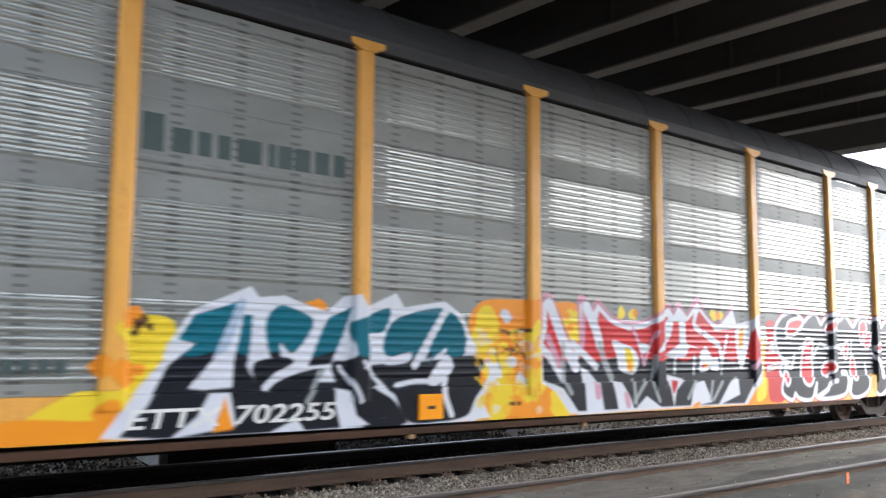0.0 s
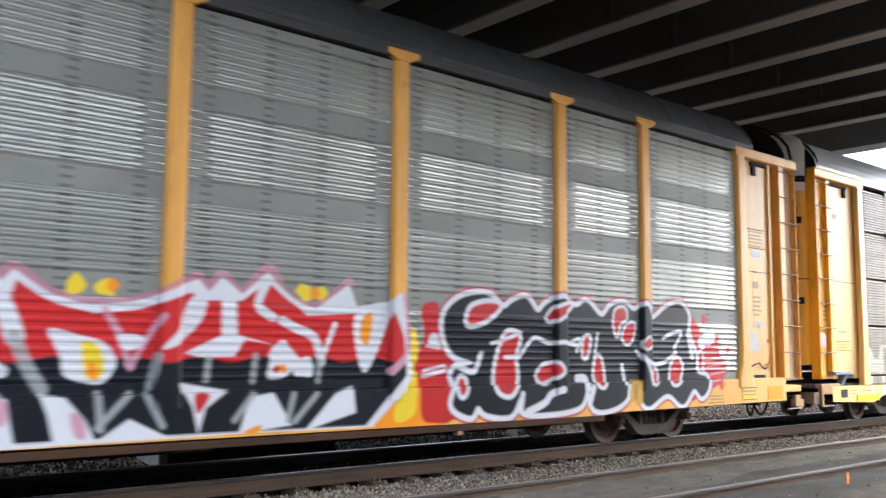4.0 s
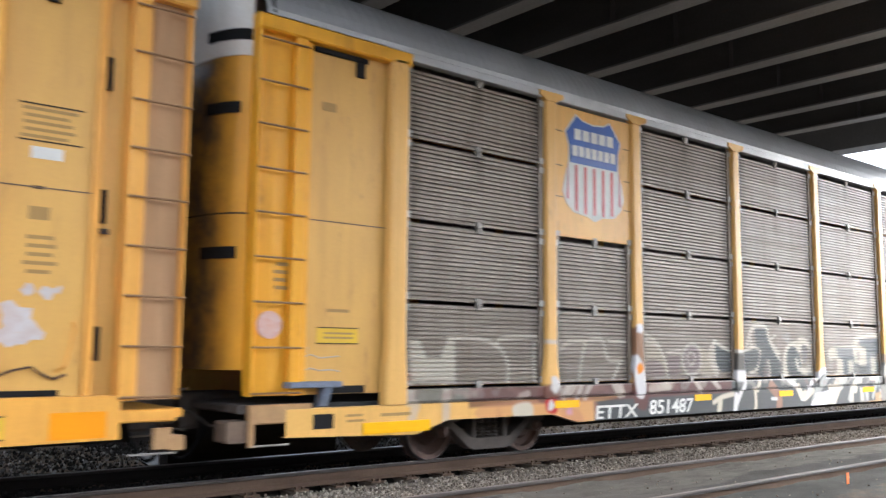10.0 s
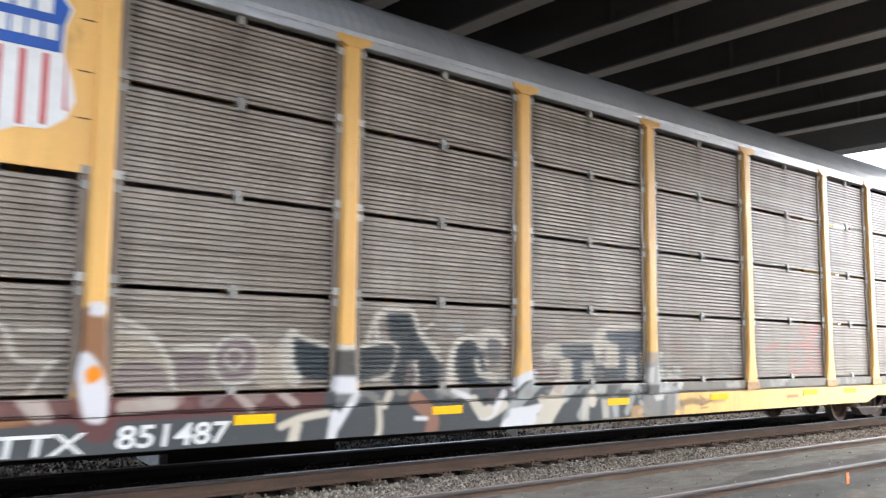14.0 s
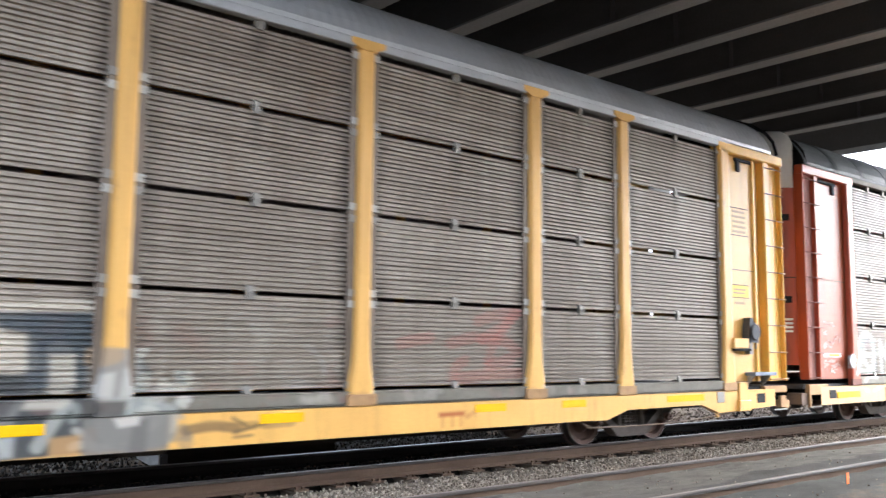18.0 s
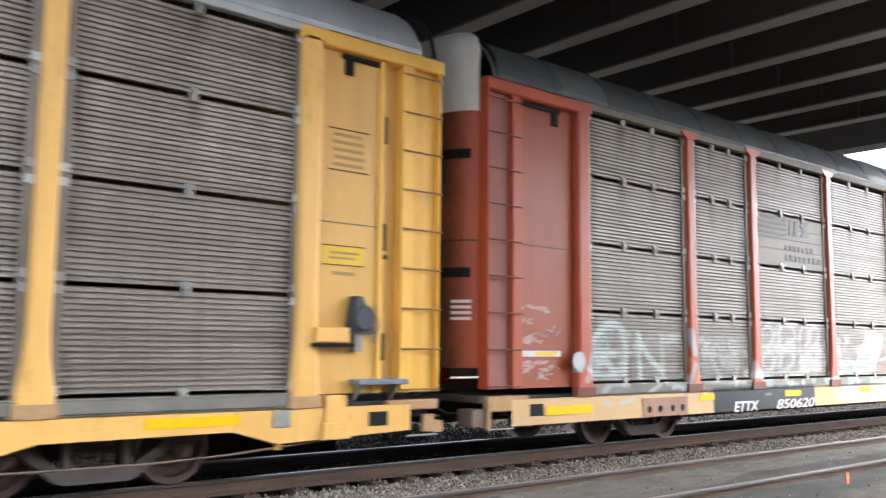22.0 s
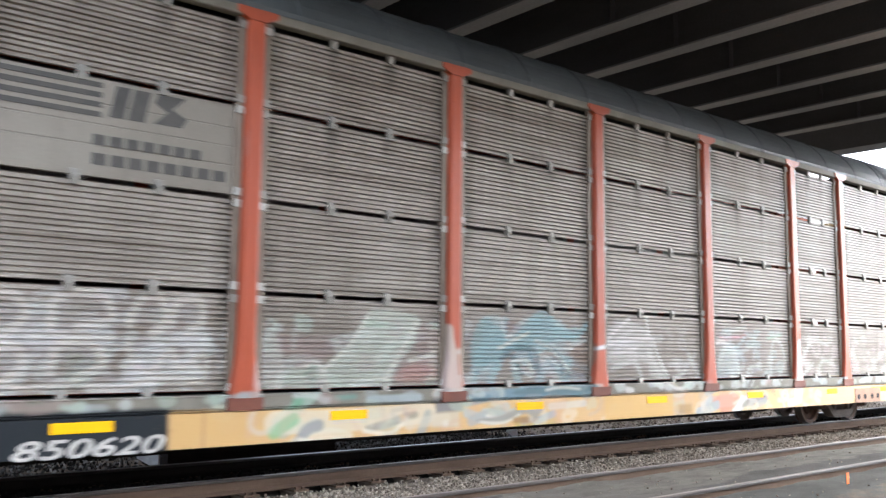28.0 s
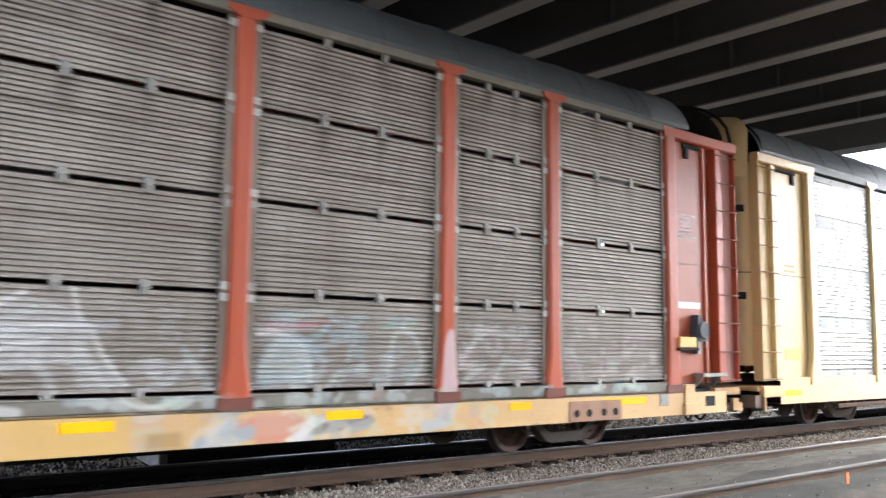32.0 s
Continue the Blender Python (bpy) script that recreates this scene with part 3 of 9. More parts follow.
# ---- sprayed paint ----
class Spray:
    """Strokes and filled forms sprayed on a car's side, in metres along the car and above the rail."""

    def __init__(self, soft=0.016, dust=(1, 1, 1)):
        self.ops, self.soft, self.dust = [], soft, np.array(dust)

    def line(self, colour, width, *pts, closed=False):
        self.ops.append(("line", colour, width, curve(pts, closed)))
        return self

    def fill(self, colour, *pts, sharp=False):
        self.ops.append(("fill", colour, 0.0, list(pts) if sharp else curve(pts, True)))
        return self

    def blob(self, colour, x, z, r):
        k = len(self.ops)
        ring = [(x + r * (0.8 + 0.2 * math.sin(k + 2.3 * i)) * math.cos(i * 0.785), z + r * (0.8 + 0.2 * math.cos(k * 1.7 + 1.9 * i)) * math.sin(i * 0.785)) for i in range(8)]
        return self.fill(colour, *ring)

    def haze(self, colours, x0, x1, z0, z1, n, seed, width=(0.04, 0.12), reach=0.25):
        """Overlapping faint scribbles within a stretch of the side."""
        rnd = random.Random(seed)
        for _ in range(n):
            x, z, a = rnd.uniform(x0, x1), rnd.uniform(z0, z1), rnd.uniform(0, 6.3)
            r, bend, c = reach * rnd.uniform(0.3, 1.0), rnd.uniform(-2.4, 2.4), colours[rnd.randrange(len(colours))]
            pts = [(min(max(x + r * t * math.cos(a + bend * t), x0), x1), min(max(z + 0.8 * r * t * math.sin(a + bend * t), z0), z1)) for t in (-1, -0.5, 0, 0.5, 1)]
            self.line((*c[:3], c[3] * rnd.uniform(0.6, 1.1)), rnd.uniform(*width), *pts)
        return self

    def shade(self, x, z):
        """Colour and cover at arrays of places."""
        out = np.zeros((len(x), 4))
        for kind, colour, width, pts in self.ops:
            p = np.array(pts)
            edge = width / 2 + 0.5 * self.soft + 0.02
            sel = np.nonzero((x > p[:, 0].min() - edge) & (x < p[:, 0].max() + edge) & (z > p[:, 1].min() - edge) & (z < p[:, 1].max() + edge))[0]
            if not len(sel):
                continue
            X, Z = x[sel], z[sel]
            if kind == "line":
                d = np.full(len(sel), 9.0)
                for (ax, az), (bx, bz) in zip(p[:-1], p[1:]):
                    ux, uz = bx - ax, bz - az
                    t = np.clip(((X - ax) * ux + (Z - az) * uz) / max(ux * ux + uz * uz, 1e-9), 0, 1)
                    d = np.minimum(d, np.hypot(X - ax - t * ux, Z - az - t * uz))
                a = np.clip((width / 2 - d) / self.soft + 0.5, 0, 1)
            else:
                inside = np.zeros(len(sel), bool)
                q = np.roll(p, -1, 0)
                for (ax, az), (bx, bz) in zip(p, q):
                    if az != bz:
                        inside ^= ((az > Z) != (bz > Z)) & (X < (bx - ax) * (Z - az) / (bz - az) + ax)
                d = np.full(len(sel), 9.0)
                for (ax, az), (bx, bz) in zip(p, q):
                    ux, uz = bx - ax, bz - az
                    t = np.clip(((X - ax) * ux + (Z - az) * uz) / max(ux * ux + uz * uz, 1e-9), 0, 1)
                    d = np.minimum(d, np.hypot(X - ax - t * ux, Z - az - t * uz))
                a = np.clip(0.5 + np.where(inside, d, -d) / (1.25 * self.soft), 0, 1)
            if isinstance(colour[0], tuple):
                over, under, level = colour
                t = np.clip((Z + 0.03 * np.sin(X * 9) - level) / 0.03, 0, 1)[:, None]
                c, strength = np.array(over[:3]) * t + np.array(under[:3]) * (1 - t), 1.0
            else:
                c, strength = np.array(colour[:3]) * self.dust, (colour[3] if len(colour) > 3 else 1.0)
            a = a * strength
            old, oa = out[sel, :3], out[sel, 3]
            na = a + oa * (1 - a)
            mixed_c = np.where(na[:, None] > 1e-6, (c * a[:, None] + old * (oa * (1 - a))[:, None]) / np.maximum(na, 1e-6)[:, None], old)
            out[sel, :3], out[sel, 3] = mixed_c, na
        return out


def curve(pts, closed):
    """A smooth line through points."""
    P = [np.array(p, float) for p in pts]
    n = len(P)
    if n < 3:
        return [tuple(p) for p in P]
    out = []
    for i in range(n if closed else n - 1):
        if closed:
            a, b, c, d = P[(i - 1) % n], P[i], P[(i + 1) % n], P[(i + 2) % n]
        else:
            a, b, c, d = P[max(i - 1, 0)], P[i], P[i + 1], P[min(i + 2, n - 1)]
        for k in range(6):
            t = k / 6
            out.append(tuple(0.5 * (2 * b + (c - a) * t + (2 * a - 5 * b + 4 * c - d) * t * t + (3 * b - a - 3 * c + d) * t ** 3)))
    out.append(tuple(P[0] if closed else P[-1]))
    return out


def sprayed(me, spray, dx=0.0):
    """Lay the spray on a mesh whose x and z are the car's."""
    co = np.empty(len(me.vertices) * 3)
    me.vertices.foreach_get("co", co)
    co = co.reshape(-1, 3)
    rgba = spray.shade(co[:, 0] + dx, co[:, 2])
    layer = me.attributes.new("paint", "FLOAT_COLOR", "POINT")
    layer.data.foreach_set("color", rgba.ravel())
    return me


# ---- railway cars ----
LENGTH = 27.0
POSTS = [1.78, 4.45, 6.38, 9.19, 12.04, 14.85, 17.66, 20.52, 22.46, 25.22]
ROWS = [(1.0, 1.99), (2.03, 2.98), (3.02, 3.975), (4.02, 4.90)]
FACE = -1.50
WHEEL_R = 0.38
TRUCKS = (3.78, 23.22)
WHEELSETS = []
CARS = []


def fine_ribs(z0, z1):
    """Close horizontal corrugation: broad flats with narrow grooves."""
    n = max(1, round((z1 - z0) / 0.0545))
    h = (z1 - z0) / n
    out = [(FACE + 0.02, z0)]
    for i in range(n):
        z = z0 + i * h
        out += [(FACE, z + 0.08 * h), (FACE, z + 0.56 * h), (FACE + 0.033, z + 0.66 * h), (FACE + 0.033, z + 0.95 * h)]
    return out + [(FACE + 0.02, z1)]


def broad_ribs(z0, z1):
    """Rolled ribs, nine to a sheet, between the flat bands."""
    n, m = 9, 8
    lo, hi = z0 + 0.095, z1 - 0.095
    h = (hi - lo) / n
    out = [(FACE + 0.03, lo - 0.012), (FACE + 0.004, lo - 0.004)]
    for i in range(n):
        for k in range(m):
            u = (k + 0.5) / m
            out.append((FACE + 0.004 - 0.0145 * math.sin(math.pi * u), lo + h * (i + 0.10 + 0.80 * u)))
    return out + [(FACE + 0.004, hi + 0.004), (FACE + 0.03, hi + 0.012)]


def flat_band(z0, z1):
    """A flat strip, a little proud of the sheets."""
    return [(FACE + 0.02, z0), (FACE - 0.006, z0 + 0.003), (FACE - 0.006, z1 - 0.003), (FACE + 0.02, z1)]


def dense(profile, step):
    """The same profile with no piece longer than step."""
    out = [profile[0]]
    for a, b in zip(profile[:-1], profile[1:]):
        n = max(1, math.ceil(math.hypot(b[0] - a[0], b[1] - a[1]) / step))
        out += [(a[0] + (b[0] - a[0]) * k / n, a[1] + (b[1] - a[1]) * k / n) for k in range(1, n + 1)]
    return out


def side_panel(x0, x1, profile, material, spray=None, fine=0.018, clips=()):
    xs = [x0, x0 + 0.05, x0 + 0.13, x0 + 0.24, x1 - 0.24, x1 - 0.13, x1 - 0.05, x1]
    xs = sorted(xs + [c + q for c in clips for q in (-0.14, -0.06, 0, 0.06, 0.14)])
    if spray:
        profile = dense(profile, fine)
        n = math.ceil((x1 - x0) / fine)
        xs = [x0 + (x1 - x0) * i / n for i in range(n + 1)]
    us = np.array(xs)
    yz = np.array(profile)
    n, m = len(xs), len(profile)
    verts = np.empty((m, n, 3))
    verts[:, :, 0], verts[:, :, 1], verts[:, :, 2] = us[None, :], yz[:, :1], yz[:, 1:]
    j, i = np.meshgrid(np.arange(m - 1), np.arange(n - 1), indexing="ij")
    a = (j * n + i).ravel()
    faces = np.stack([a, a + 1, a + n + 1, a + n], 1)
    me = bpy.data.meshes.new("side_panel")
    me.from_pydata(verts.reshape(-1, 3).tolist(), [], faces.tolist())
    me.materials.append(material[1] if spray else material[0])
    soil = np.interp(us, [x0, x0 + 0.05, x0 + 0.13, x0 + 0.24, x1 - 0.24, x1 - 0.13, x1 - 0.05, x1], [1, 0.85, 0.45, 0, 0, 0.45, 0.85, 1])
    soil = np.tile(soil, (m, 1))
    for c in clips:
        fall = np.clip(1 - (yz[-1, 1] - yz[:, 1]) / 0.55, 0, 1)[:, None]
        soil = np.maximum(soil, np.clip(1.15 - np.abs(us - c) / 0.13, 0, 1)[None, :] * fall)
    me.attributes.new("grime_shade", "FLOAT", "POINT").data.foreach_set("value", soil.ravel())
    if spray:
        sprayed(me, spray)
    return me


def build_car(spec):
    rnd = random.Random(spec["seed"])
    main, sheet, sill_mat, roof_mat = spec["main"], spec["sheet"], spec["sill"], spec["roof"]
    spray = spec.get("spray")
    car = thing("autorack_car", spec["label"], "railway car", "cars of the train", at=(spec["x"], TRACK_Y, 0))
    CARS.append((car, spec["x"]))
    ribs = broad_ribs if spec["broad"] else fine_ribs

    # side panels between the posts
    for b, (p0, p1) in enumerate(zip(POSTS[:-1], POSTS[1:])):
        x0, x1 = p0 + 0.10, p1 - 0.10
        if not spec["broad"]:
            for xe in (p0 + 0.15, p1 - 0.15):
                part("panel_edge", EDGE_MESH, parent=car, at=(xe, 0, 0), label="grimy upright edge strip")
            x0, x1 = p0 + 0.19, p1 - 0.19
        marks = [x0 + (x1 - x0) * k / (spec["clips"] + 1) for k in range(1, spec["clips"] + 1)] if not spec["broad"] else ()
        for r, (z0, z1) in enumerate(ROWS):
            if spec.get("badge") == (b, r) or (spec.get("badge") and spec["badge"][0] == b and r == 3):
                continue
            if spec.get("plain_sheet") == (b, r):
                prof = [(FACE + 0.02, z0), (FACE, z0 + 0.005)]
                for q in (0.16, 0.24) if spec["broad"] else (0.30, 0.5, 0.7):
                    prof += [(FACE, z0 + q - 0.03), (FACE - 0.02, z0 + q), (FACE - 0.02, z0 + q + 0.03), (FACE, z0 + q + 0.06)] if spec["broad"] else [(FACE, z0 + q), (FACE + 0.006, z0 + q + 0.01), (FACE, z0 + q + 0.02)]
                part("name_sheet", side_panel(x0, x1, prof + [(FACE, z1 - 0.005), (FACE + 0.02, z1)], spec.get("plain_paint", sheet)), parent=car, label="flat sheet carrying the owner's lettering")
                continue
            wet = spray if spray and r < 2 and spec["sprayed"][0] < x1 and spec["sprayed"][1] > x0 else None
            part("side_panel", side_panel(x0, x1, ribs(z0, z1), sheet, wet, clips=marks if r >= 2 else ()), parent=car)
        if spec["broad"]:
            # flat bands between the ribbed sheets and beside the posts
            wet = spray if spray and spec["sprayed"][0] < x1 and spec["sprayed"][1] > x0 else None
            for k, (z0, z1) in enumerate(((0.985, 1.095), (1.90, 2.125), (2.885, 3.115), (3.88, 4.115), (4.805, 4.93))):
                part("sheet_band", side_panel(x0, x1, flat_band(z0, z1), BAND, wet if k < 2 else None), parent=car, label="dull flat band between ribbed sheets")
            for xa, xb in ((x0, x0 + 0.10), (x1 - 0.10, x1)):
                for k, (z0, z1) in enumerate(((1.10, 1.895), (2.13, 2.88), (3.12, 3.875), (4.12, 4.80))):
                    part("edge_strip", side_panel(xa, xb, flat_band(z0, z1), BAND, wet if k < 2 else None), parent=car)
        # clips over the slits
        if not spec["broad"]:
            for z in (0.97, 2.01, 3.0, 4.0, 4.935):
                if spec.get("badge") and spec["badge"][0] == b and z > 3.1:
                    continue
                for k in range(1, spec["clips"] + 1):
                    xc = x0 + (x1 - x0) * k / (spec["clips"] + 1)
                    part("clip", CLIP_MESH, parent=car, at=(xc + rnd.uniform(-0.02, 0.02), 0, z))
                for xc in (x0 - 0.035, x1 + 0.035):
                    for up in (-0.065, 0.065):
                        if 0.95 < z + up < 4.95:
                            part("corner_clip", CORNER_MESH[0] if rnd.random() < 0.55 else CORNER_MESH[1], parent=car, at=(xc, 0, z + up + rnd.uniform(-0.01, 0.01)))
    # posts with a capping plate and a flared foot
    for i, x in enumerate(POSTS):
        endpost = i in (0, len(POSTS) - 1)
        w = 0.15 if endpost else 0.115
        s = Shape()
        foot = 0.19 if not spec["broad"] else w + (0.11 if endpost else 0.03)
        base = 0.84 if spec["broad"] else 0.792
        zs = [base, 1.0, 1.28, 1.55] + [1.55 + 3.38 * k / 4 for k in range(1, 5)]
        ws = [foot, foot, w + 0.02, w] + [w] * 4
        if spray and spec["sprayed"][0] < x < spec["sprayed"][1]:
            zz = [base + 0.02 * k for k in range(82)] + [2.5, 3.4, 4.2, 4.93]
            ws = list(np.interp(zz, zs, ws))
            zs, mat = zz, main[1]
        else:
            mat = main[0]
        across = (-1, -0.92, -0.82, -0.65, -0.5, -0.33, -0.16, 0, 0.16, 0.33, 0.5, 0.65, 0.82, 0.92, 1)
        deep = (FACE + 0.02, -1.545, -1.565, *[-1.575] * 9, -1.565, -1.545, FACE + 0.02)
        n = len(across)
        verts = [(x + a * wz, d, z) for z, wz in zip(zs, ws) for a, d in zip(across, deep)]
        s.add(verts, [(j * n + k, j * n + k + 1, (j + 1) * n + k + 1, (j + 1) * n + k) for j in range(len(zs) - 1) for k in range(n - 1)])
        me = s.mesh("post", mat)
        if mat is main[1]:
            sprayed(me, spray)
        po = part("post", me, parent=car)
        if spec.get("foot") and (x > 17 or spec["seed"] == 3):
            part("foot_plate", Shape().box(x - 0.20, x + 0.20, -1.578, -1.54, 0.794, 0.925, 0.006), spec["foot"][0], po, "darker plate at the foot")
        if not endpost:
            cap = Shape().prism("y", [(-0.24, 5.06), (-0.24, 5.0), (-0.10, 4.93), (0.10, 4.93), (0.24, 5.0), (0.24, 5.06)], -1.585, FACE)
            part("cap_plate", cap, main[0], po, at=(x, 0, 0))
    # top chord, base chord
    part("top_chord", Shape().box(1.6, LENGTH - 1.6, -1.565, FACE + 0.06, 4.965, 5.07, 0.01), roof_mat if spec["broad"] or roof_mat is ROOF_PALE else CHORD[0], car)
    step = 0.018
    if not spec["broad"]:
        me = side_panel(1.9, LENGTH - 1.9, [(FACE + 0.03, 0.962), (-1.556, 0.955), (-1.56, 0.945), (-1.55, 0.94), (-1.55, 0.824), (FACE, 0.822), (FACE, 0.812), (-1.549, 0.811), (-1.549, 0.803), (FACE, 0.802), (FACE, 0.788)], CHORD, spray, step)
        part("base_chord", me, parent=car, label="grimy steel rail under the panels")
    # side sill of the flat car, with its raised pockets over the trucks
    top = 0.985 if spec["broad"] else 0.79
    b0 = spec["sill_low"]
    sec = [(0.32, b0 + 0.04), (2.1, b0 - 0.02), (2.6, b0 + 0.13), (4.5, b0 + 0.12), (5.0, b0 - 0.01), (5.5, b0), (21.5, b0), (22.0, b0 - 0.01), (22.5, b0 + 0.12), (24.4, b0 + 0.13), (24.9, b0 - 0.02), (LENGTH - 0.32, b0 + 0.04)]
    if spec["seed"] == 3:
        sec = [(0.32, b0 + 0.035), (LENGTH - 0.32, b0 + 0.035)]
    if spec["broad"]:
        sec = [(0.45, b0 + 0.06), (21.4, b0), (21.8, b0 + 0.03), (LENGTH - 0.45, b0 + 0.06)]
    n = math.ceil((sec[-1][0] - sec[0][0]) / (step if spray else 0.15))
    xs = np.linspace(sec[0][0], sec[-1][0], n + 1)
    low = np.interp(xs, [q[0] for q in sec], [q[1] for q in sec])
    fr = np.linspace(0, 1, 28 if spray else 3)
    rows = [np.stack([xs, np.full_like(xs, -1.50), np.full_like(xs, top)], 1)]
    rows += [np.stack([xs, np.full_like(xs, -1.545), top - 0.006 - (top - 0.006 - low) * f], 1) for f in fr]
    rows += [np.stack([xs, np.full_like(xs, -1.44), low], 1)]
    n, m = len(xs), len(rows)
    j, i = np.meshgrid(np.arange(m - 1), np.arange(n - 1), indexing="ij")
    a = (j * n + i).ravel()
    me = bpy.data.meshes.new("side_sill")
    me.from_pydata(np.concatenate(rows).tolist(), [], np.stack([a, a + 1, a + n + 1, a + n], 1).tolist())
    me.materials.append(sill_mat[1] if spray else sill_mat[0])
    if spray:
        sprayed(me, spray)
    part("side_sill", me, parent=car, label=spec["sill_label"])

    # far side, floor, roof
    for p0, p1 in zip(POSTS[:-1], POSTS[1:]):
        part("far_side_panel", Shape().box(p0 + 0.1, p1 - 0.1, 1.48, 1.51, 0.98, 4.92), sheet[0], car)
    far = Shape()
    for x in POSTS:
        part("far_post", Shape().box(x - 0.1, x + 0.1, 1.47, 1.57, 0.84, 4.89, 0.01), main[0], car)
    far.box(0.6, LENGTH - 0.6, 1.44, 1.545, b0 + 0.03, 0.95, 0.01)
    far.box(-0.05, 1.7, 1.4, 1.5, 0.9, 4.9).box(25.3, LENGTH + 0.05, 1.4, 1.5, 0.9, 4.9).box(1.6, 25.4, 1.45, 1.56, 4.9, 5.07)
    part("far_side_frame", far, main[0], car)
    part("deck", Shape().box(0.2, LENGTH - 0.2, -1.43, 1.43, 0.74, 0.83).box(0.6, LENGTH - 0.6, -1.42, 1.42, 2.5, 2.55), INSIDE, car, "dark car deck")
    part("centre_sill", Shape().prism("y", [(-0.1, 0.74), (-0.1, 0.42), (4.9, 0.42), (5.6, 0.26), (21.4, 0.26), (22.1, 0.42), (LENGTH + 0.1, 0.42), (LENGTH + 0.1, 0.74)], -0.34, 0.34), SOOTSHADE, car, "near-black deep centre sill")
    if spec["broad"]:
        part("sill_flange", Shape().box(2.6, 21.4, -1.558, -1.43, b0 - 0.08, b0 - 0.002, 0.006), RUSTSILL, car, "rusty lower flange of the sill")
        for x in (9.9, 13.0, 18.6):
            part("flange_bracket", Shape().box(x, x + 0.09, -1.55, -1.46, b0 - 0.13, b0 - 0.03, 0.008), DUSTY[0], car)
    outline = [(-1.57, 5.06), (-1.575, 5.12), (-1.52, 5.26), (-1.42, 5.42), (-1.28, 5.57), (-1.1, 5.70), (-0.85, 5.82), (-0.5, 5.91), (0, 5.95)]
    outline += [(-y, z) for y, z in outline[-2::-1]]
    rs = Shape()
    xs = []
    q = -0.07
    while q < LENGTH - 0.25:
        if roof_mat is ROOF_PALE:
            xs += [(q, 0.0), (q + 0.05, 0.006), (q + 0.075, 0.006), (q + 0.125, 0.0)]
            q += 0.15
        else:
            xs += [(q, 0.0), (q + 0.02, 0.012), (q + 0.05, 0.012), (q + 0.07, 0.0)]
            q += 1.22
    k = len(outline)
    rs.add([(x, y * (1 + up / 2), z + up * (0.15 < (z - 5) )) for x, up in xs for y, z in outline],
           [(i * k + j, i * k + j + 1, (i + 1) * k + j + 1, (i + 1) * k + j) for i in range(len(xs) - 1) for j in range(k - 1)])
    roof = part("roof", rs, roof_mat, car, smooth=False)
    if spec.get("pale_roof_ends"):
        for x in (1.3, LENGTH - 2.3):
            part("roof_end_sheet", Shape().add([(x + d, y * 1.012, z + 0.012) for d in (0, 1.0) for y, z in outline],
                 [(j, j + 1, k + j + 1, k + j) for j in range(k - 1)]), ROOF_MID, roof, "paler weathered roof sheet")

    # black plate stands for the shaded inside of the roof end
    part("roof_end_plate", Shape().prism("x", outline, LENGTH - 0.30, LENGTH - 0.285), SOOTSHADE, roof, "black plate drawn as the dark roof end")
    for end in (0, 1):
        build_car_end(car, spec, end, rnd)
    for x in TRUCKS:
        build_truck(car, x)
    build_underframe(car, spec, rnd)
    return car


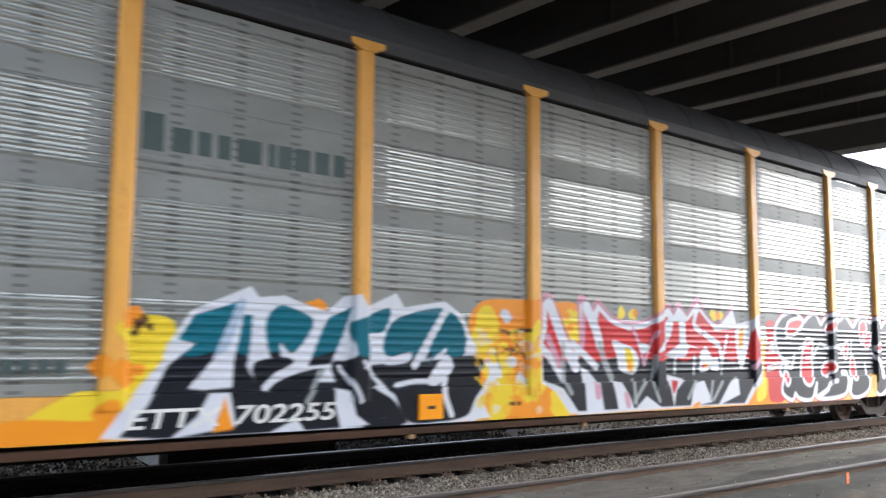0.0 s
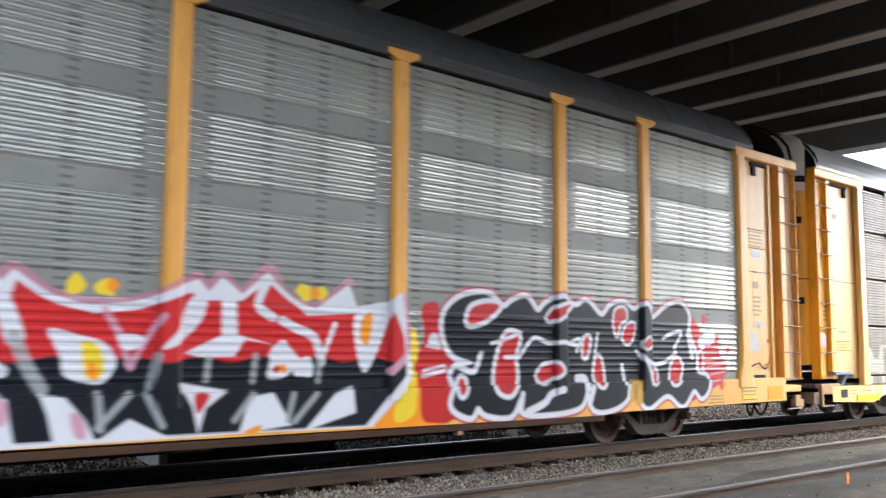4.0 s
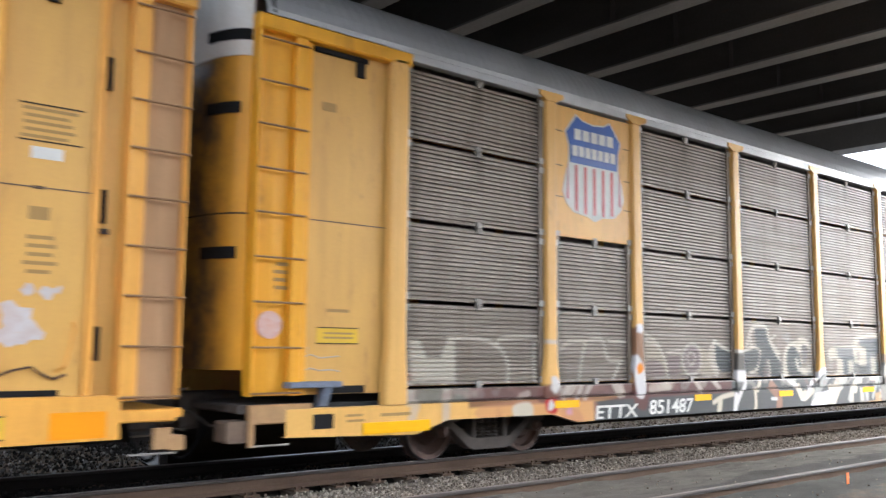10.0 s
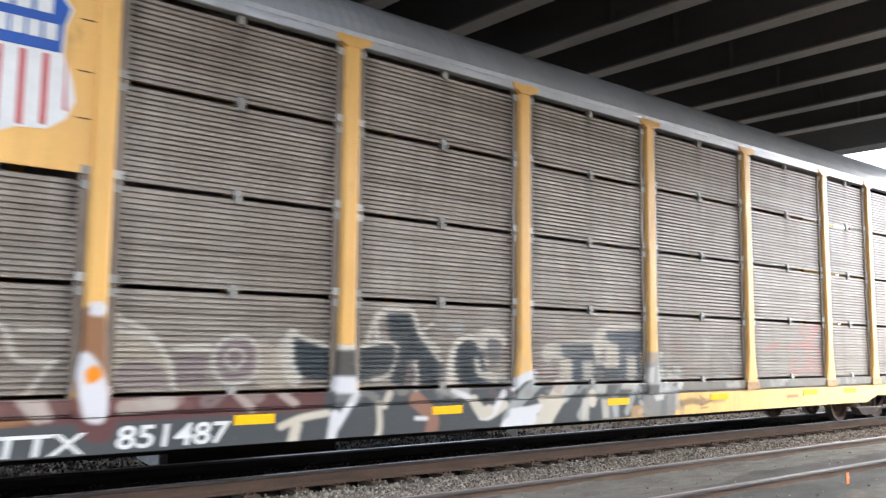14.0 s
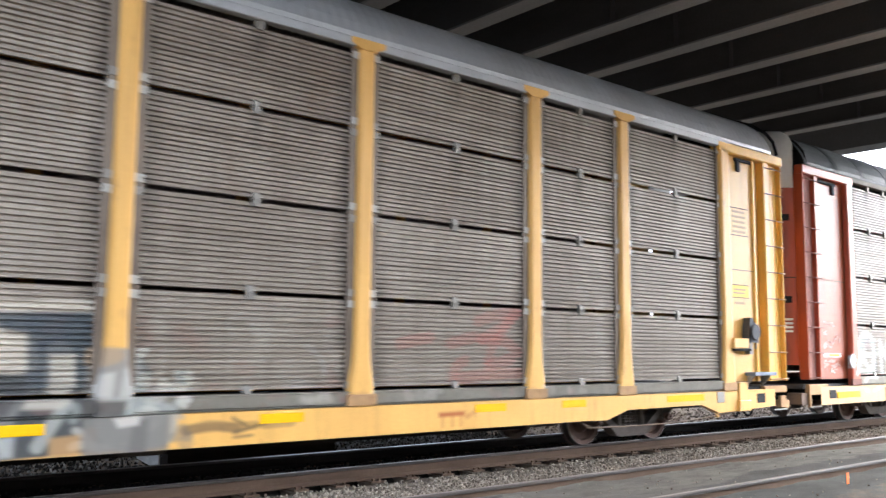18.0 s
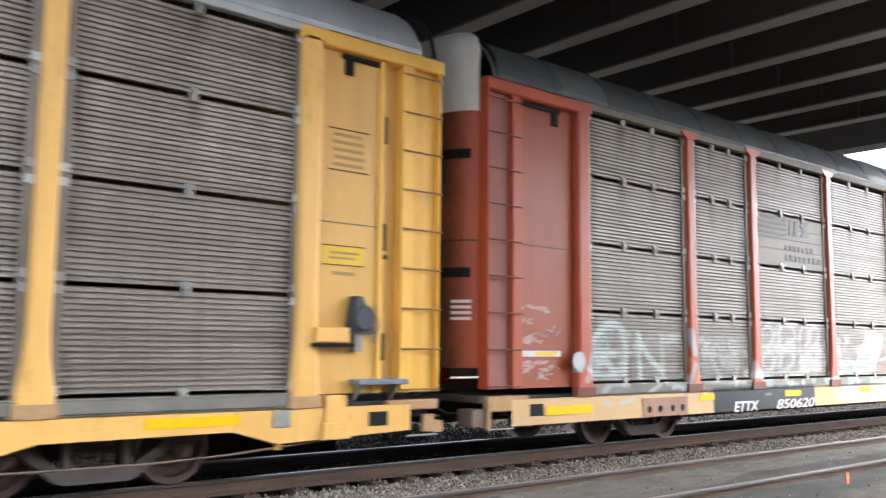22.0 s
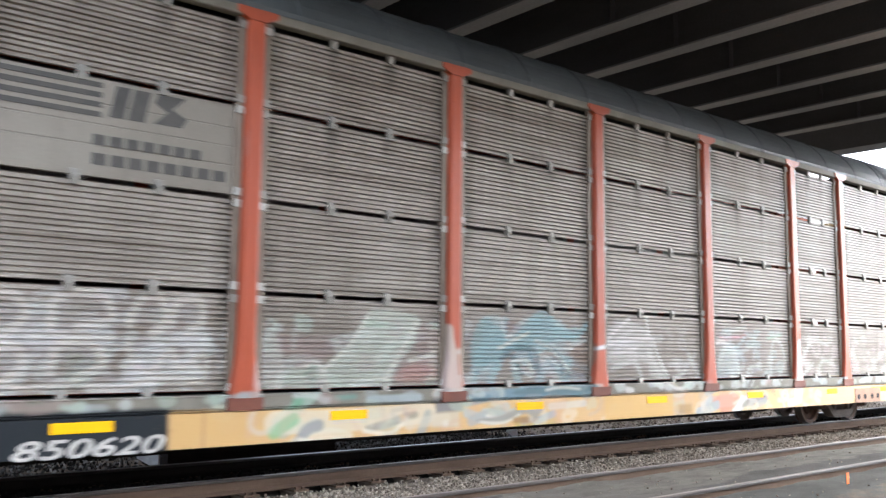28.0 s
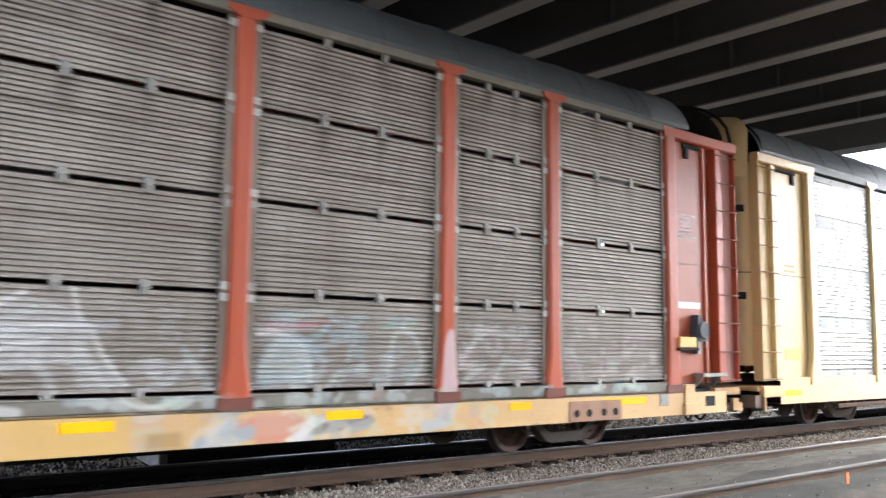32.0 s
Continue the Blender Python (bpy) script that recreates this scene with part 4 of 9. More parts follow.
def build_car_end(car, spec, end, rnd):
    """Ladder, corner plate, bowed end door with a white dome, coupler. end 0 leads, end 1 trails."""
    main = spec["main"]

    def X(x):
        x -= 0.12 * (x < 0.48)
        return x if end == 0 else LENGTH - x

    def bx(s, x0, x1, *rest):
        return s.box(min(X(x0), X(x1)), max(X(x0), X(x1)), *rest)

    main = spec["end_paint"] if end == 0 else spec.get("tail_paint", spec["end_paint"])
    flat, rungs = spec.get("flat_paint", (main, main))[end], spec.get("ladder_paint", (main, main))[end]
    px = 0.50 if end == 0 else 0.72
    plate = part("corner_plate", bx(Shape(), px, 1.66, -1.46, -1.42, 0.93, 4.9), flat[0], car, "flat painted end panel")
    if end:
        part("recess_back", bx(Shape(), 0.46, 0.74, -1.39, -1.36, 0.93, 4.9), flat[0], car)
        part("recess_side", bx(Shape(), 0.70, 0.74, -1.44, -1.37, 0.93, 4.9), main[0], car)
        for z in (1.3, 2.6, 3.9):
            part("door_latch", bx(Shape(), 0.64, 0.70, -1.45, -1.36, z, z + 0.32, 0.01), BLACK, car, "dark door latch")
    part("panel_seam", bx(Shape(), px + 0.08, 1.64, -1.466, -1.459, 2.86, 2.872), GRIMEBOX, plate)
    part("corner_pillar", bx(Shape(), px, px + 0.08, -1.50, -1.43, 0.93, 4.9, 0.015), main[0], car)
    part("head_beam", bx(Shape(), -0.02, 1.95, -1.575, -1.40, 4.88, 5.06, 0.02), main[0], car)
    part("lift_bracket", bx(bx(Shape(), 1.18, 1.30, -1.50, -1.46, 4.62, 4.80, 0.01), px + 0.1, 1.34, -1.50, -1.46, 4.80, 4.86, 0.01), BLACK, plate, "black bracket under the head beam")
    part("stile", bx(Shape(), 0.0, 0.035, -1.55, -1.36, 0.93, 4.9, 0.012), main[0], car)
    part("stile", bx(Shape(), 0.455 if end == 0 else 0.43, 0.49, -1.55, -1.36, 0.93, 4.9, 0.012), main[0], car)
    # sheet behind the rungs, folded along its middle
    fold = [(X(0.03), -1.46), (X(0.24), -1.478), (X(0.46), -1.46), (X(0.46), -1.43), (X(0.24), -1.448), (X(0.03), -1.43)]
    part("ladder_back", Shape().prism("z", fold if end == 0 else fold[::-1], 0.93, 4.9), rungs[0], car, "folded sheet behind the ladder rungs")
    for k in range(9):
        z = 0.95 + 0.478 * k
        part("rung", bx(Shape(), 0.0, 0.48, -1.582, -1.56, z, z + 0.022, 0.006), RUNG if spec["seed"] != 3 else FOOTRED[0], car)
    # bowed end door in two leaves and the dome above
    sgn = -1 if end == 0 else 1
    bow = 1.0 if end == 0 else 0.35
    prof = [(-1.36, 0.0), (-1.31, 0.09 * bow), (-1.22, 0.165 * bow), (-1.08, 0.24 * bow), (-0.88, 0.295 * bow), (-0.5, 0.345 * bow), (-0.02, 0.36 * bow)]
    for side in (1, -1):
        levels = [1.20 + 0.342 * k for k in range(11)]
        lo = Shape().add([(X(0.02) + sgn * d, y * side, z) for z in levels for y, d in prof],
                         [(i * 7 + j, i * 7 + j + 1, i * 7 + j + 8, i * 7 + j + 7) for i in range(10) for j in range(6)])
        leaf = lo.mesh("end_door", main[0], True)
        # leaf darkens inwards, painting the shade of the gap between cars
        leaf.attributes.new("grime_shade", "FLOAT", "POINT").data.foreach_set("value", np.tile([0.0, 0.1, 0.5, 0.85, 1.0, 1.0, 1.0], 11))
        door = part("end_door", leaf, parent=car, label="bowed end door leaf, darkened towards the middle for shade")
        for z in (2.38, 3.97):
            part("hinge_bar", Shape().add([(X(0.02) + sgn * (d + 0.02), y * side, zz) for zz in (z, z + 0.13) for y, d in prof[1:5]],
                 [(0, 1, 5, 4), (1, 2, 6, 5), (2, 3, 7, 6)]), BLACK, door, "black hinge bar")
        part("door_seam", Shape().add([(X(0.02) + sgn * (d + 0.004), y * side, zz) for zz in (2.86, 2.88) for y, d in prof],
             [(j, j + 1, len(prof) + j + 1, len(prof) + j) for j in range(len(prof) - 1)]), INK, door)
        zs = [(4.62, 1.0), (4.9, 1.0), (5.25, 0.99), (5.5, 0.95), (5.68, 0.87), (5.80, 0.74), (5.86, 0.55)]
        n = len(prof)
        dome = Shape().add([(X(0.02) + sgn * (d * q + 0.01 - 0.35 * (1 - q)), y * side * min(1, q + 0.06), z) for z, q in zs for y, d in prof],
                           [(i * n + j, i * n + j + 1, (i + 1) * n + j + 1, (i + 1) * n + j) for i in range(len(zs) - 1) for j in range(n - 1)])
        if end == 0:
            part("end_cap", dome, WHITE if spec["white_cap"] else main[0], car, "white end cap above the door" if spec["white_cap"] else "", smooth=True)
    if spec["seed"] == 2 and end == 0:
        part("cap_band", Shape().add([(X(0.02) + sgn * (d + 0.02), y, z) for z in (4.79, 4.92) for y, d in prof[:5]], [(j, j + 1, 6 + j, 5 + j) for j in range(4)]), BLACK, car, "black band on the white cap")
    part("roof_edge_trim", Shape().pipe([(X(0.14), -1.56, 5.08), (X(0.14), -1.50, 5.34), (X(0.14), -1.36, 5.53), (X(0.14), -1.08, 5.74), (X(0.14), -0.8, 5.86), (X(0.14), -0.4, 5.94)], 0.03, 6), BLACK, car)
    # end platform, coupler, hose
    part("platform_deck", bx(Shape(), -0.08, 0.64, -1.46, 1.46, 0.75, 0.84, 0.02), TRUCK if not spec["broad"] else spec["sill"][0], car)
    def ex(x0, x1, y0, y1, z0, z1, c=0.008):
        lo, hi = (x0, x1) if end == 0 else (LENGTH - x1, LENGTH - x0)
        return Shape().box(lo, hi, y0, y1, z0, z1, c)

    rail_paint = spec["sill"][0] if spec["broad"] else DUSTY[0]
    part("end_beam", ex(-0.10, 0.64, -1.54, -1.45, 0.64 if end == 0 else 0.72, 0.84, 0.015), rail_paint, car)
    if end == 0:
        part("corner_step", ex(-0.34, -0.08, -1.50, -1.22, 0.46, 0.68, 0.02), GRIMEBOX, car, "grimy corner step box")
        part("step_post", ex(-0.11, -0.05, -1.55, -1.50, 0.41, 0.66), DUSTY[0], car)
    else:
        part("corner_step", ex(-0.20, -0.04, -1.53, -1.36, 0.44, 0.58, 0.015), DUSTY[0], car, "worn corner step")
        part("step_post", ex(-0.06, 0.12, -1.55, -1.49, 0.46, 0.66), DUSTY[0], car)
    part("step_rung", ex(-0.11, 0.36, -1.55, -1.52, 0.41, 0.43, 0.004), CLIP, car)
    part("coupler_pocket", bx(Shape(), -0.20, 0.5, -0.32, 0.32, 0.52, 0.92, 0.03), TRUCK, car)
    cs = Shape()
    x0 = X(-0.2)
    cs.box(min(x0, x0 + sgn * 0.22), max(x0, x0 + sgn * 0.22), -0.08, 0.08, 0.60, 0.80, 0.02)
    cs.prism("z", [(x0 + sgn * q, w) for q, w in ((0.18, -0.10), (0.34, -0.16), (0.46, -0.12), (0.42, 0.0), (0.34, 0.02), (0.36, 0.14), (0.24, 0.16), (0.18, 0.10))], 0.57, 0.84)
    part("coupler", cs, TRUCK, car)
    pts = [(X(0.1) + sgn * 0.55 * t, -0.42 + 0.1 * t, 0.62 - 0.42 * math.sin(math.pi * t * 0.95)) for t in np.linspace(0, 1, 9)]
    part("brake_hose", Shape().pipe(pts, 0.022, 7), BLACK, car, smooth=True)
    part("cut_lever", Shape().pipe([(X(-0.12), -1.4, 0.62), (X(-0.12), -0.9, 0.60), (X(-0.14), -0.5, 0.72), (X(-0.16), -0.2, 0.74)], 0.014, 6), TRUCK, car)


def build_truck(car, x):
    truck = part("truck", TRUCK_MESHES["bolster"], parent=car, at=(x, 0, 0), label="sooty cast steel wheel truck")
    for side in (-1, 1):
        fr = part("side_frame", TRUCK_MESHES["frame"], parent=truck, at=(0, 0.98 * side, 0))
        fr.scale = (1, side, 1)
        for dx in (-0.13, 0, 0.13):
            part("spring", TRUCK_MESHES["spring"], parent=truck, at=(dx, 0.98 * side, 0))
    for dx in (-0.865, 0.865):
        w = part("wheelset", TRUCK_MESHES["wheelset"], parent=truck, at=(dx, 0, WHEEL_R))
        WHEELSETS.append((w, dx))


def truck_meshes():
    out = {}
    s = Shape().box(-0.2, 0.2, -0.95, 0.95, 0.36, 0.56, 0.03)
    s.turned("z", (0, 0, 0.56), [(0, 0.2), (0.08, 0.2)], 16)
    out["bolster"] = s.mesh("truck", TRUCK)
    o = [(-1.05, 0.52), (-0.98, 0.58), (-0.70, 0.60), (-0.36, 0.70), (0.36, 0.70), (0.70, 0.60), (0.98, 0.58), (1.05, 0.52), (1.03, 0.42), (0.80, 0.40),
         (0.66, 0.36), (0.38, 0.17), (0.30, 0.14), (-0.30, 0.14), (-0.38, 0.17), (-0.66, 0.36), (-0.80, 0.40), (-1.03, 0.42)]
    f = Shape()
    # upper arch, lower bow and columns round the spring nest
    f.prism("y", [(-1.05, 0.50), (-0.98, 0.58), (-0.70, 0.61), (-0.36, 0.70), (0.36, 0.70), (0.70, 0.61), (0.98, 0.58), (1.05, 0.50), (1.0, 0.44), (0.75, 0.47),
                  (0.40, 0.55), (-0.40, 0.55), (-0.75, 0.47), (-1.0, 0.44)], -0.10, 0.08)
    f.prism("y", [(-0.78, 0.47), (-0.66, 0.49), (-0.34, 0.27), (0.34, 0.27), (0.66, 0.49), (0.78, 0.47), (0.40, 0.15), (0.30, 0.12), (-0.30, 0.12), (-0.40, 0.15)], -0.10, 0.08)
    for q in (-1, 1):
        f.box(min(q * 0.24, q * 0.34), max(q * 0.24, q * 0.34), -0.085, 0.07, 0.25, 0.58, 0.02)
        f.turned("y", (q * 0.865, -0.14, 0.42), [(0, 0.05), (0.01, 0.09), (0.05, 0.10), (0.22, 0.11)], 14)
        f.box(q * 0.865 - 0.13, q * 0.865 + 0.13, -0.11, 0.09, 0.44, 0.55, 0.03)
    out["frame"] = f.mesh("side_frame", TRUCK)
    sp = Shape()
    sp.turned("z", (0, 0, 0.275), [(0.043 * k + a, r) for k in range(6) for a, r in ((0, 0.036), (0.003, 0.05), (0.010, 0.057), (0.018, 0.057), (0.025, 0.05), (0.028, 0.036))], 10)
    out["spring"] = sp.mesh("spring", TRUCK)
    w = Shape()
    w.rod("y", (0, -1.08, 0), 0.075, 2.16, 12)
    for q in (-1, 1):
        prof = [(-0.02, 0.11), (-0.025, 0.16), (0.01, 0.20), (0.015, 0.29), (-0.045, 0.31), (-0.06, 0.37), (-0.055, WHEEL_R), (0.055, WHEEL_R + 0.003), (0.065, WHEEL_R + 0.025), (0.085, WHEEL_R + 0.02), (0.085, 0.31), (0.05, 0.28), (0.045, 0.18), (0.08, 0.11)]
        if q > 0:
            prof = [(-a, b) for a, b in prof][::-1]
        w.turned("y", (0, q * 0.75, 0), prof, 28)
        w.turned("y", (0, q * 1.115 - 0.02, 0), [(0, 0.06), (0.04, 0.06)], 10)
        for k in range(3):
            a = 2 * math.pi * k / 3
            w.rod("y", (0.04 * math.cos(a), q * 1.13 - 0.02, 0.04 * math.sin(a)), 0.012, 0.04, 6)
    me = w.mesh("wheelset", WHEEL)
    me.materials.append(TREAD)
    for p in me.polygons:
        c = [me.vertices[i].co for i in p.vertices]
        r = [math.hypot(v.x, v.z) for v in c]
        if min(r) > 0.36 and max(r) < 0.39:
            p.material_index = 1
    out["wheelset"] = me
    return out


def build_underframe(car, spec, rnd):
    part("brake_pipe", Shape().pipe([(1.0, -0.6, 0.52), (6.0, -0.62, 0.50), (13.0, -0.6, 0.48), (20.5, -0.62, 0.50), (26.0, -0.6, 0.52)], 0.025, 7), TRUCK, car)
    part("brake_cylinder", Shape().turned("x", (15.2, -0.7, 0.45), [(0, 0.05), (0.01, 0.14), (0.5, 0.15), (0.55, 0.08), (0.9, 0.02)], 14), TRUCK, car)
    part("air_reservoir", Shape().turned("x", (11.0, -0.7, 0.47), [(0, 0.04), (0.05, 0.15), (0.85, 0.15), (0.9, 0.04)], 14), TRUCK, car)
    for x in (1.2, 6.5, 9.0, 11.9, 14.8, 17.6, 20.4, 25.8):
        part("cross_bearer", BEARER_MESH, parent=car, at=(x, 0, 0))
    for x, w, *up in spec.get("tape", ()):
        z0, z1 = up or (0.65, 0.75)
        part("reflective_strip", Shape().box(x, x + w, -1.562 if up else -1.552, -1.544, z0, z1, 0.002), REFLECT, car, "bright yellow reflective strip")


BEARER_MESH = Shape().box(-0.05, 0.05, -1.43, 1.43, 0.50, 0.74).mesh("cross_bearer", BLACK)
CLIP_MESH = Shape().prism("x", [(FACE - 0.025, -0.07), (FACE + 0.01, -0.08), (FACE + 0.01, 0.08), (FACE - 0.02, 0.07), (FACE - 0.035, 0.0)], -0.045, 0.045).mesh("clip", CLIP)
CORNER = Shape().prism("y", [(-0.05, -0.035), (0.04, -0.045), (0.05, 0.035), (-0.035, 0.045)], FACE - 0.03, FACE + 0.01)
EDGE_MESH = Shape().box(-0.055, 0.055, FACE - 0.016, FACE + 0.02, 0.955, 4.96, 0.004).mesh("panel_edge", EDGING)
CORNER_MESH = (CORNER.mesh("corner_clip", PALECLIP), CORNER.mesh("corner_clip", CLIP))
TRUCK_MESHES = truck_meshes()

SPECS = [
    dict(seed=1, x=CAR_X[0], main=YELLOW, end_paint=YELLOW, sheet=GALV, flat_paint=(FADED, FADED), ladder_paint=(YELLOW, UMBER), sill=YELLOW, roof=ROOF_DARK, broad=True, clips=0, pale_clips=False, sill_low=0.515, white_cap=True,
         sprayed=(5.0, 26.0), plain_sheet=(2, 2), plain_paint=BAND, label="yellow-posted auto carrier car with ribbed galvanised panels and graffiti", sill_label="yellow side sill under bright graffiti",
         tape=()),
    dict(seed=2, x=CAR_X[1], main=STRAW, end_paint=AMBER, sheet=DIRTY, tail_paint=AMBERLIT, flat_paint=(FADED, FADED), ladder_paint=(AMBER, AMBERLIT), foot=DUSTY, sill=STRAW, roof=ROOF_PALE, broad=False, clips=1, pale_clips=True, sill_low=0.45, white_cap=True, badge=(1, 2),
         sprayed=(1.8, 22.0), label="amber auto carrier car with sooty grey panels and a pale roof", sill_label="amber side sill with a grey stretch",
         tape=((1.32, 0.98, 0.47, 0.60), (4.52, 0.5), (7.83, 0.46), (10.45, 0.48), (13.75, 0.5), (16.38, 0.53), (19.42, 0.54), (21.04, 0.5), (23.46, 1.0))),
    dict(seed=3, x=CAR_X[2], main=OXIDE, end_paint=OXIDE, sheet=ALUM, flat_paint=(BRICKRED, BRICKRED), ladder_paint=(MAUVE, MAUVE), foot=FOOTRED, sill=CREAM, roof=ROOF_SLATE, broad=False, clips=2, pale_clips=True, sill_low=0.41, white_cap=True, pale_roof_ends=True,
         sprayed=(0.4, 24.0), plain_sheet=(2, 2), plain_paint=(NAMESHEET, NAMESHEET), label="red-brown auto carrier car with grey panels on a cream flat car", sill_label="faded cream side sill with graffiti",
         tape=((0.97, 0.95, 0.56, 0.68), (4.6, 0.4), (7.29, 0.56), (10.24, 0.5), (13.14, 0.51), (15.94, 0.5), (18.76, 0.5), (21.6, 0.4), (23.5, 1.0))),
    dict(seed=4, x=CAR_X[3], main=BUFF, end_paint=BUFF, sheet=GALV, sill=CREAM, roof=ROOF_SLATE, broad=True, clips=1, pale_clips=False, sill_low=0.45, white_cap=False,
         sprayed=(0, 0), label="buff auto carrier car with pale ribbed panels", sill_label="cream side sill",
         tape=((0.6, 0.6), (6.0, 0.6))),
]

# colours of the sprayed paint
S_WHITE, S_CREAM, S_GREY = (0.72, 0.72, 0.74), (0.62, 0.57, 0.47), (0.38, 0.40, 0.385, 0.85)
S_TEAL, S_BLACK, S_NAVY = (0.012, 0.13, 0.17), (0.011, 0.012, 0.017), (0.07, 0.08, 0.105, 0.55)
S_RED, S_CRIMSON, S_PINK = (0.53, 0.025, 0.025), (0.42, 0.03, 0.06), (0.62, 0.33, 0.40)
S_ORANGE, S_YELLOW, S_LAVENDER = (0.86, 0.30, 0.015), (0.85, 0.62, 0.03), (0.42, 0.50, 0.60)
S_MAROON, S_SALMON, S_SLATE = (0.15, 0.06, 0.055, 0.8), (0.54, 0.25, 0.15, 0.5), (0.085, 0.092, 0.095)
S_MINT, S_SKY, S_OLIVE = (0.36, 0.50, 0.42, 0.7), (0.42, 0.52, 0.56, 0.6), (0.20, 0.19, 0.12)

SPRAY_TRIO = Spray(0.016, (0.9, 0.9, 0.9))
SPRAY_TRIO.fill(S_YELLOW, (6.36, 1.62), (6.64, 1.74), (6.96, 1.69), (6.95, 1.4), (6.77, 1.05), (6.41, 0.62), (5.85, 0.56), (5.59, 0.75), (6.03, 1.01), (6.46, 1.05), (6.51, 1.4))
SPRAY_TRIO.fill(S_ORANGE, (5.2, 0.73), (5.59, 0.79), (6.22, 0.76), (6.42, 0.86), (6.37, 0.59), (5.72, 0.56), (5.21, 0.58))
SPRAY_TRIO.blob(S_ORANGE, 6.52, 1.7, 0.12)
SPRAY_TRIO.blob(S_ORANGE, 6.56, 1.76, 0.1)
SPRAY_TRIO.blob(S_ORANGE, 6.47, 1.2, 0.16)
SPRAY_TRIO.blob(S_ORANGE, 6.26, 1.25, 0.12)
SPRAY_TRIO.blob(S_ORANGE, 6.33, 0.81, 0.16)
SPRAY_TRIO.blob(S_ORANGE, 6.62, 1.22, 0.08)
SPRAY_TRIO.blob((0.10, 0.05, 0.02), 6.6, 1.65, 0.07)
SPRAY_TRIO.blob((0.10, 0.05, 0.02), 6.66, 1.7, 0.06)
SPRAY_TRIO.blob((0.10, 0.05, 0.02), 6.57, 1.57, 0.05)
SPRAY_TRIO.blob((0.10, 0.05, 0.02), 6.72, 1.63, 0.05)
SPRAY_TRIO.fill(S_ORANGE, (10.87, 1.76), (11.08, 2.05), (11.65, 2.11), (12.35, 2.1), (13, 2.05), (13.11, 1.29), (12.35, 0.41), (11.38, 0.46), (11.28, 0.88), (11, 1.43))
SPRAY_TRIO.fill(S_YELLOW, (10.93, 1.56), (11.04, 1.77), (11.14, 1.56), (11.37, 1.29), (11.65, 1.01), (11.47, 0.56), (11.19, 0.57), (11.28, 1.01))
SPRAY_TRIO.blob(S_ORANGE, 8.55, 1.88, 0.12)
SPRAY_TRIO.blob(S_ORANGE, 8.65, 1.91, 0.1)
SPRAY_TRIO.fill(S_WHITE, (6.28, 0.59), (6.63, 1.05), (6.86, 1.3), (6.89, 1.44), (7.14, 1.8), (7.41, 1.92), (7.79, 2.08), (7.89, 1.97), (8.2, 2), (8.48, 1.91), (8.75, 1.84), (8.95, 2.02), (9.16, 2.06), (9.27, 1.91), (9.71, 2.1), (9.83, 1.93), (10.06, 1.97), (10.47, 2.03), (10.78, 1.86), (10.89, 1.63), (11.05, 1.43), (11.42, 1.23), (11.42, 0.94), (11.28, 0.59), (10.5, 0.53), (9, 0.51), (6.95, 0.53), sharp=True)
SPRAY_TRIO.fill(S_BLACK, (6.45, 0.59), (6.73, 0.89), (6.92, 1.05), (8.33, 1.07), (11.28, 1.04), (11.06, 0.65), (10.5, 0.58), (9, 0.56), (6.95, 0.55), sharp=True)
SPRAY_TRIO.fill((S_TEAL, S_BLACK, 1.36), (6.51, 0.6), (6.71, 0.87), (6.91, 1.25), (7.19, 1.47), (7.01, 1.51), (7.17, 1.76), (7.41, 1.83), (7.69, 1.93), (7.52, 1.62), (7.38, 1.3), (7.15, 1.04), (7.26, 0.98), (7.1, 0.65), sharp=True)
SPRAY_TRIO.fill((S_TEAL, S_BLACK, 1.36), (7.71, 1.78), (7.82, 1.78), (7.81, 1.52), (7.77, 1.24), (7.92, 1.01), (7.98, 0.66), (7.66, 0.65), (7.6, 0.97), (7.62, 1.3), (7.68, 1.57), sharp=True)
SPRAY_TRIO.line(S_LAVENDER, 0.1, (7.69, 1.9), (7.58, 1.62), (7.46, 1.35))
SPRAY_TRIO.fill((S_TEAL, S_BLACK, 1.36), (7.98, 1.58), (8, 1.77), (8.14, 1.89), (8.29, 1.87), (8.56, 1.75), (8.47, 1.53), (8.3, 1.38), (8.16, 1.49), (8.18, 1.34), (8.27, 1.3), (8.07, 1.3))
SPRAY_TRIO.fill(S_BLACK, (7.85, 1.27), (8.19, 1.34), (8.33, 1.28), (8.09, 1.16), (7.99, 1.02), (8.32, 1.15), (8.71, 1.21), (8.58, 1), (8.46, 0.86), (8, 0.87), (7.89, 1.02))
SPRAY_TRIO.line(S_WHITE, 0.08, (7.99, 1.02), (8.17, 1.15), (8.48, 1.24), (8.7, 1.26))
SPRAY_TRIO.fill((S_TEAL, S_BLACK, 1.36), (8.75, 1.77), (9.08, 1.91), (8.96, 1.59), (8.8, 1.26), (8.51, 1.24), (8.66, 1.59), sharp=True)
SPRAY_TRIO.fill((S_TEAL, S_BLACK, 1.36), (9.04, 1.7), (9.27, 1.81), (9.62, 1.91), (9.53, 1.64), (9.28, 1.6), (9.34, 1.42), (9.22, 1.23), (8.97, 1.28), (9.12, 1.38))
SPRAY_TRIO.fill(S_BLACK, (8.82, 1.28), (9.18, 1.24), (9.55, 0.98), (9.86, 0.69), (9.71, 0.51), (9.28, 0.51), (9.13, 0.84), (8.91, 1))
SPRAY_TRIO.fill((S_TEAL, S_BLACK, 1.36), (9.68, 1.64), (9.87, 1.77), (10.41, 1.9), (10.19, 1.58), (10, 1.23), (9.58, 1.23), sharp=True)
